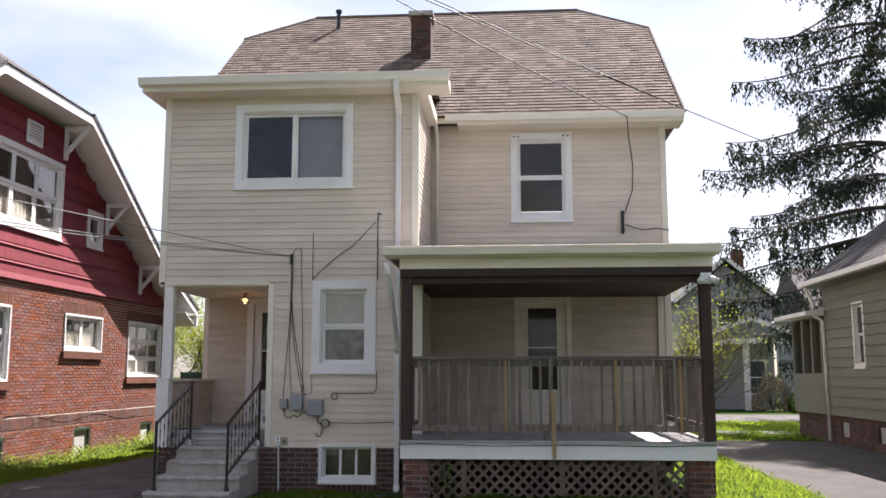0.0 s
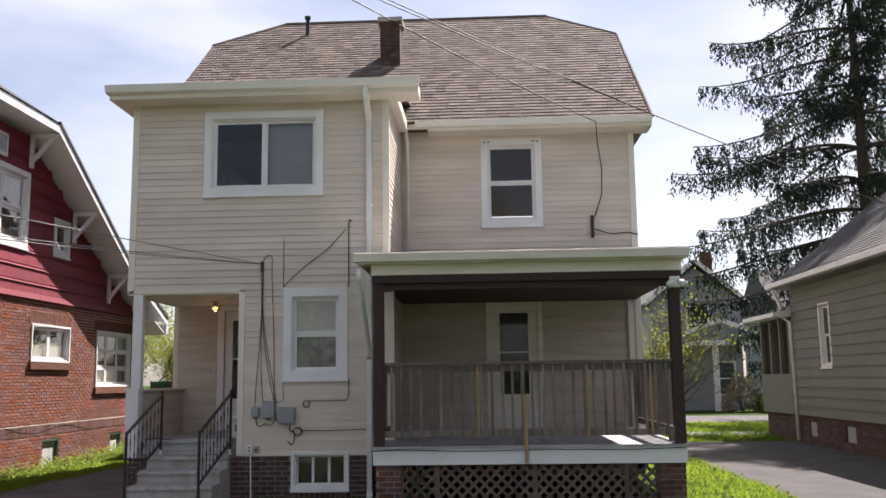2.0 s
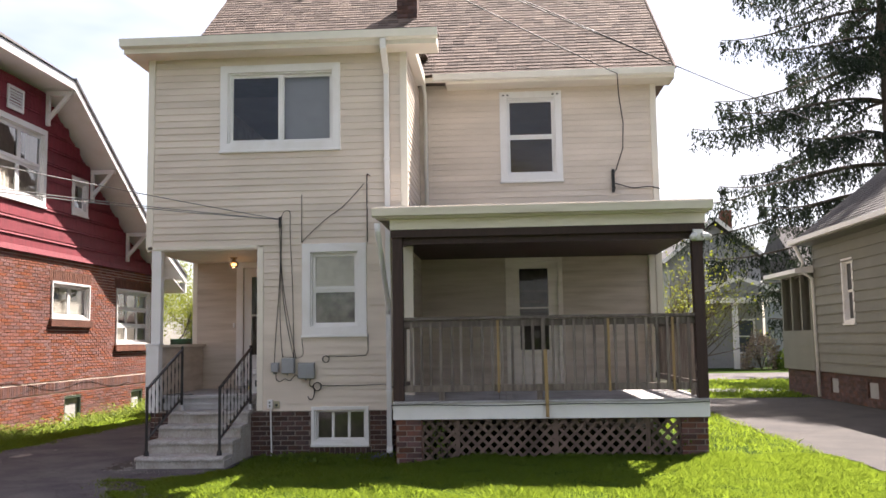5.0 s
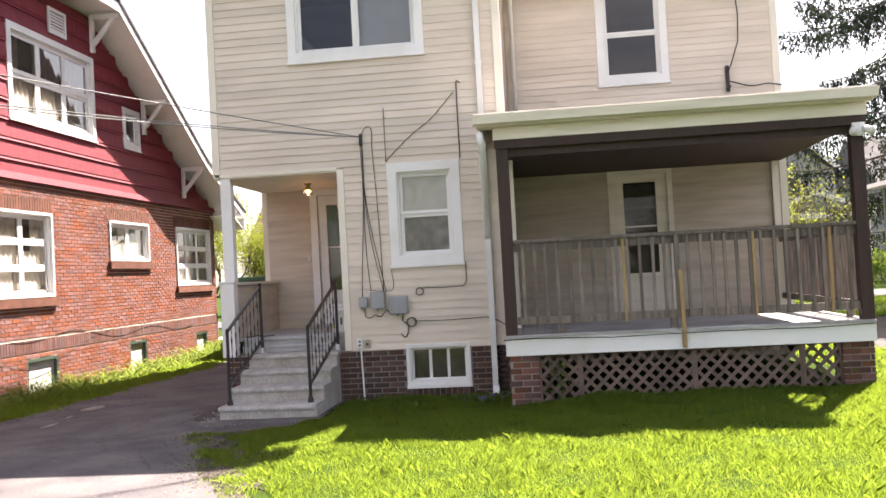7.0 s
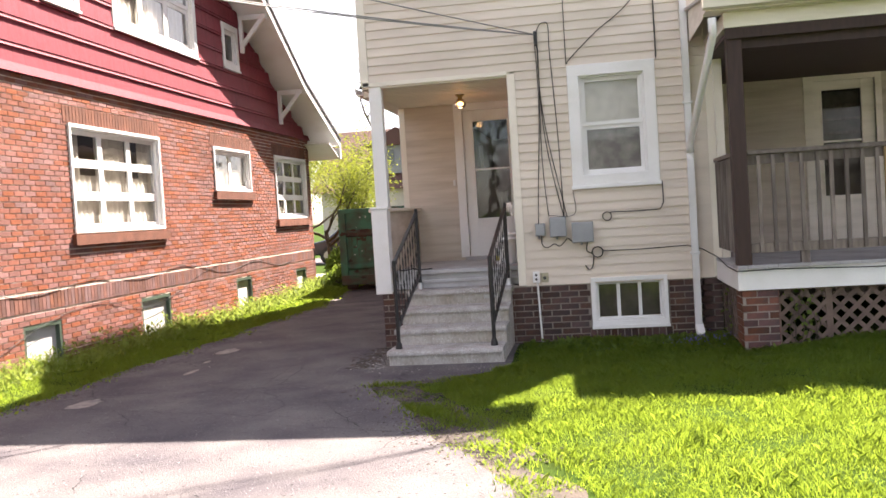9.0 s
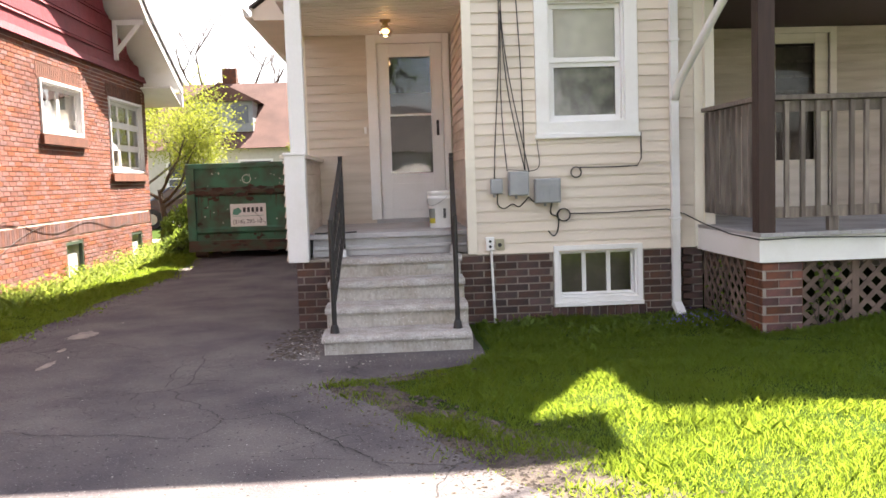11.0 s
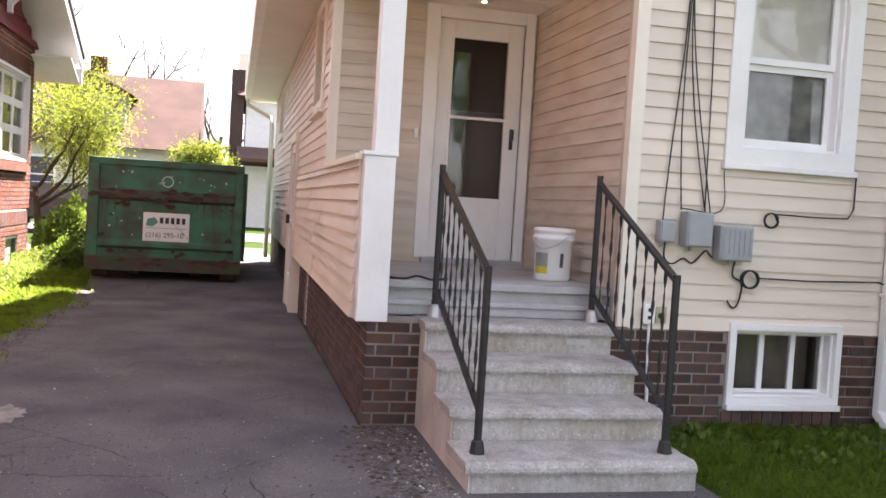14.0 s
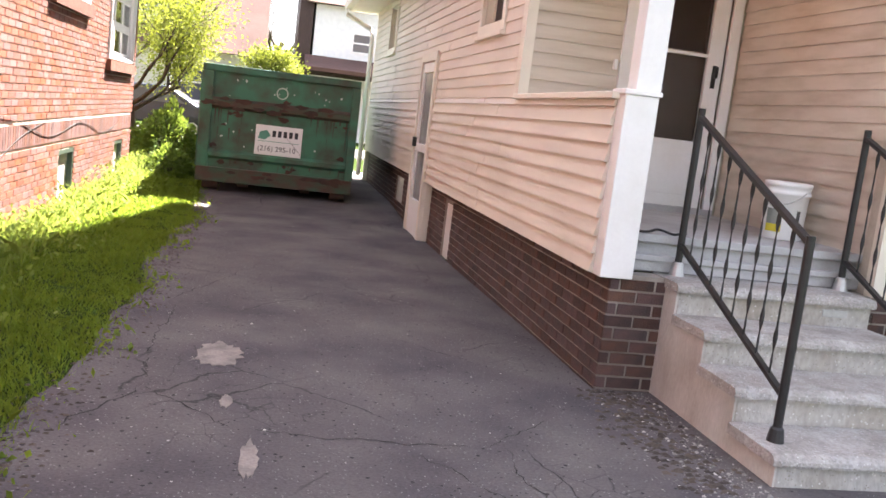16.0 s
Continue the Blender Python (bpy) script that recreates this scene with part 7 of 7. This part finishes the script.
part("dormer_wall", Geo().box((-8.0, 34.4, 3.8), (-5.2, 37, 5.3)), GREY_WALL, fb2)
part("dormer_roof", Geo().prism([(-8.3, 34.1, 5.2), (-4.9, 34.1, 5.2), (-6.6, 34.1, 6.1)], (0, 3.5, 0)), PINK_ROOF, fb2)
for x in (-7.6, -6.2):
    part("dormer_window", Geo().box((x, 34.36, 4.2), (x + 0.8, 34.4, 5.0)), mat("far_dormer_pane", (0.1, 0.11, 0.13), 0.1, 0.05), fb2)
part("chimney", Geo().box((-7.2, 38.2, 5.6), (-6.5, 38.8, 7.2)), BRICK_PIER, fb2)
fw = far_house("far_white_house", (2.9, 38, 0), 6.4, 8, 5.6, 7.9, "x", mat("white_siding", (0.7, 0.7, 0.7), 0.6, 0.05), PINK_ROOF, "white two-storey house with a faded red roof and brown trim", [(-1.55, -0.75, 3.75, 4.45), (0.8, 1.8, 3.7, 4.9)])
part("side_wall", Geo().box((-0.95, 33.9, 0), (-0.4, 42, 6.6)), WOOD_DARK, fw)
part("porch_roof", Geo().prism([(-0.6, 33.9, 3.2), (-0.6, 31.8, 2.7), (-0.6, 31.8, 2.85), (-0.6, 33.9, 3.4)], (6.6, 0, 0)), PINK_ROOF, fw)
part("porch_wall", Geo().box((-0.4, 33.9, 2.6), (6, 33.98, 3.4)), WOOD_DARK, fw)
far_house("far_house", (25.6, 41, 0), 7.0, 8, 5.2, 8.0, "x", GREY_WALL, SHINGLE_DARK, "blue-grey house with a dark roof across the street", [(-2.6, -1.6, 3.6, 4.8), (-2.8, -1.6, 0.9, 2.5), (0.6, 1.8, 0.9, 2.5)])
bush((22.3, 33.5, 0), 1.6, 1.0, 2.2, 4200, HEDGE_LEAF, 0.09, "dark green shrub between the far houses", 6)
bush((24.6, 34.5, 0), 1.8, 1.0, 1.8, 4200, HEDGE_LEAF, 0.09, "dark green shrub before the blue-grey house", 7)
# garage and trees behind the lot
far_house("garage", (2.5, -31, 0), 7.0, 6.0, 2.7, 4.6, "x", WHITE, SHINGLE_DARK, "plain white garage at the back of the lot", [])
for i, (x, y) in enumerate(((-9, -34), (10.5, -30), (17, -36), (-3, -40), (4, -41), (-16, -38))):
    leafy_tree((x, y, 0), 4.0 if i < 3 else 5.5, 3.0 if i < 3 else 4.0, 0.22, 3, "leafy tree at the back of the lot", 30 + i, HEDGE_LEAF, 0.13, 18, 0.55)


# ---- parked car on the street ----
def car(at, label):
    t = thing("car", at, label, "car")
    x, y, _ = at
    PAINT = mat("dark_blue_car_paint", (0.03, 0.035, 0.05), 0.25, 0.03, spec=0.6)
    prof = [(-2.2, 0.35), (-2.25, 0.75), (-1.5, 0.9), (-0.8, 1.38), (0.7, 1.42), (1.5, 0.95), (2.2, 0.85), (2.25, 0.4)]
    part("body", Geo().prism([(x + a, y - 0.85, b) for a, b in prof], (0, 1.7, 0)), PAINT, t, bevel=0.06)
    part("side_glass", Geo().prism([(x - 1.25, y - 0.86, 0.95), (x - 0.75, y - 0.86, 1.3), (x + 0.65, y - 0.86, 1.34), (x + 1.2, y - 0.86, 0.97)], (0, 0.02, 0)), mat("car_glass", (0.08, 0.09, 0.1), 0.08, 0.02), t)
    for a in (-1.4, 1.4):
        for b in (-0.8, 0.65):
            wh = part("wheel", Geo().tube([(x + a, y + b - 0.07, 0.32), (x + a, y + b + 0.13, 0.32)], 0.32, 18), mat("tyre", (0.02, 0.02, 0.02), 0.8), t)
            part("rim", Geo().tube([(x + a, y + b - 0.09, 0.32), (x + a, y + b - 0.071, 0.32)], 0.18, 14), STEEL, wh)


car((-5.2, 21.9, 0.02), "dark parked car on the far street")

# ---- marks on the driveway ----
PATCH = mat("pale_concrete_patch", (0.27, 0.235, 0.21), 0.95, 0.4, 9.0, 0.8, 60, col2=(0.12, 0.108, 0.105), patch=0.55)
for x, y, rx, ry, sd in ((-1.86, 0.2, 0.14, 0.25, 1), (-1.66, -1.28, 0.04, 0.2, 2), (-1.86, -3.1, 0.13, 0.24, 4), (-1.78, -0.6, 0.03, 0.1, 5)):
    rgp = random.Random(sd)
    ring = [(x + rx * math.cos(a) * rgp.uniform(0.7, 1.1), y + ry * math.sin(a) * rgp.uniform(0.7, 1.1), ground_z(x, y) + 0.0145) for a in [i * math.tau / 30 for i in range(30)]]
    tagged(part("asphalt_patch", Geo().prism(ring, (0, 0, 0.004)), PATCH), "pale worn patch in the asphalt driveway", "patch", "worn patches in the driveway")
CRACK = mat("dirt_filled_crack", (0.022, 0.02, 0.02), 0.97, 0.2)


def crack_line(a, b, width, seed):
    """A ragged crack wandering from a to b over the driveway."""
    rg = random.Random(seed)
    a, b = Vector((*a, 0)), Vector((*b, 0))
    d = b - a
    side = Vector((-d.y, d.x, 0)).normalized()
    n = max(6, int(d.length / 0.035))
    off, g = 0.0, Geo()
    for i in range(n + 1):
        off = off * 0.86 + rg.uniform(-0.018, 0.018)
        w = width * rg.uniform(0.15, 1.0) * (1 - abs(2 * i / n - 1) ** 4)
        q = a + d * i / n + side * off
        for k in (-1, 1):
            p = q + side * w * k
            g.v.append((p.x, p.y, ground_z(p.x, p.y) + 0.0165))
    g.f = [(2 * i, 2 * i + 1, 2 * i + 3, 2 * i + 2) for i in range(n)]
    part("crack", g, CRACK, driveway)


for i, (a, b, w) in enumerate((((-2.45, -1.05), (-2.2, -0.42), 0.007), ((-2.2, -0.42), (-1.7, -0.98), 0.006), ((-1.7, -0.98), (-0.62, -1.05), 0.006), ((-2.2, -0.42), (-2.22, 1.4), 0.005),
                               ((-0.95, -1.16), (-0.5, -1.75), 0.004), ((-0.62, -1.05), (-0.2, -0.6), 0.004), ((-2.3, 1.3), (-1.6, 3.6), 0.005), ((-0.55, -1.0), (-0.45, -2.6), 0.005),
                               ((-0.9, 0.9), (-0.35, 0.3), 0.005), ((-0.5, -2.0), (0.6, -2.5), 0.005), ((-2.4, -3.2), (0.4, -3.9), 0.006), ((0.3, -3.0), (1.2, -4.6), 0.006))):
    crack_line(a, b, w, 60 + i)
rs = np.random.RandomState(4)
cg = Geo()
for i in range(1500):
    k = rs.uniform()
    if k < 0.66:
        x, y = 0.56 - abs(rs.normal(0, 0.2)), -1.5 + 1.5 * rs.uniform() ** 1.3
    elif k < 0.8:
        x, y = rs.uniform(0.4, 1.9), rs.normal(-1.62, 0.12)
    else:
        x, y = rs.uniform(-2.2, 1.2), rs.uniform(-4, 2)
        if rs.uniform() < 0.75:
            continue
    if x > 0.14 and y > -0.05 or (x > 0.55 and y > -1.42):
        continue
    s = rs.uniform(0.0015, 0.006) * (2.6 if rs.uniform() < 0.12 else 1)
    z = ground_z(x, y) + 0.013
    cg.add([(x - s, y - s * 0.6, z), (x + s, y - s * 0.5, z), (x + s * 0.7, y + s, z), (x - s * 0.5, y + s * 0.8, z), (x, y, z + s * 0.7)], [(0, 1, 4), (1, 2, 4), (2, 3, 4), (3, 0, 4)])
tagged(part("gravel_chips", cg, mat("pale_chips", (0.36, 0.34, 0.31), 0.9, isle=0.5)), "crumbled pale chips at the foot of the steps", "gravel", kind="stuff")
dg = Geo()
for i in range(420):
    x, y = 0.3 + rs.normal(0, 0.1), rs.uniform(-1.45, -0.03)
    if x > 0.57:
        continue
    s = rs.uniform(0.006, 0.026)
    z = ground_z(x, y) + 0.013
    dg.add([(x - s, y - s * 0.7, z), (x + s, y - s * 0.6, z), (x + s * 0.8, y + s, z), (x - s * 0.7, y + s * 0.8, z), (x, y, z + s * 0.5)], [(0, 1, 4), (1, 2, 4), (2, 3, 4), (3, 0, 4)])
tagged(part("crumbled_soil", dg, DIRT), "dark crumbled soil and litter beside the steps", "soil", kind="stuff")
sg = Geo()
for i in range(1800):
    t = rs.uniform()
    y = -2.2 - t * 3.2
    x = edge_right(y) + rs.normal(0.1, 0.2)
    s = rs.uniform(0.005, 0.022)
    z = ground_z(x, y) + 0.01
    sg.add([(x - s, y - s * 0.7, z), (x + s, y - s * 0.6, z), (x + s * 0.8, y + s, z), (x - s * 0.7, y + s * 0.8, z), (x, y, z + s * 0.5)], [(0, 1, 4), (1, 2, 4), (2, 3, 4), (3, 0, 4)])
tagged(part("soil_clods", sg, DIRT), "loose dark soil along the lawn edge", "soil", kind="stuff")

lg = Geo()
for i in range(1500):
    y = rs.uniform(-4.5, 8.0)
    x = edge_left(y) + 0.1 + rs.normal(0, 0.09)
    s = rs.uniform(0.005, 0.02)
    z = ground_z(x, y) + 0.012
    lg.add([(x - s, y - s * 0.7, z), (x + s, y - s * 0.6, z), (x + s * 0.8, y + s, z), (x - s * 0.7, y + s * 0.8, z), (x, y, z + s * 0.5)], [(0, 1, 4), (1, 2, 4), (2, 3, 4), (3, 0, 4)])
tagged(part("crumbled_edge", lg, DIRT), "dark crumbled soil along the driveway edge", "soil", kind="stuff")
ep = np.c_[rs.uniform(-4.5, 8.0, 900), rs.normal(0.08, 0.1, 900)]
ep = ep[np.sin(ep[:, 0] * 5.1) * np.sin(ep[:, 0] * 1.7 + 1) + rs.normal(0, 0.4, 900) > 0.2]
ep = np.array([(edge_left(a) + b, a, ground_z(edge_left(a) + b, a) + 0.02) for a, b in ep])
tagged(leaf_mesh("edge_weeds", ep, 0.026, GRASS, None, 90, droop=-0.8, long=1.8), "small green weeds straggling over the driveway edge", "weeds", kind="stuff")

# ---- bricks ----
bricks(fb, F_BACK, -0.101, 10, 1.76, 4.2, BRICK, BRICK_FAR, [(BW[0] - 0.06, BW[1] + 0.07, -0.05, 1)], size=(0.203, 0.0585), joint=0.0135, seed=41)
bricks(fl, F_BACK, -0.101, 10, X0 + 0.08, 0.66, BRICK, BRICK_FAR, size=(0.203, 0.0585), joint=0.0135, seed=44)
FS = face_to((X0 + 0.08, 0, 0), (0, 1, 0), (-1, 0, 0))
bricks(fs, FS, -0.173, 11, 0.0, 13.4, BRICK, BRICK_FAR, [(SD[0] - 0.05, SD[1] + 0.05, -1, 3), (4.53, 4.97, -1, 0.52), (8.2, 9.0, 0.1, 0.5)], near=lambda u, w: u < 4.4, size=(0.203, 0.0585), joint=0.0135, seed=42)
bricks(rw, F_RED, -0.1, 54, RYW, RYE, BRICK_RED_ONE, BRICK_RED, [(h[0] - 0.02, h[1] + 0.02, h[2] - 0.2, h[3] + 0.3) if h in (BIG, W1, W2) else (h[0], h[1], h[2], h[3]) for h in RHOLES] + [(RYW, RYE, 0.65, 0.88)],
       near=lambda u, w: 3.2 < u < 6.9 and 0.9 < w < 1.95, size=(0.2, 0.052), joint=0.0155, seed=43)
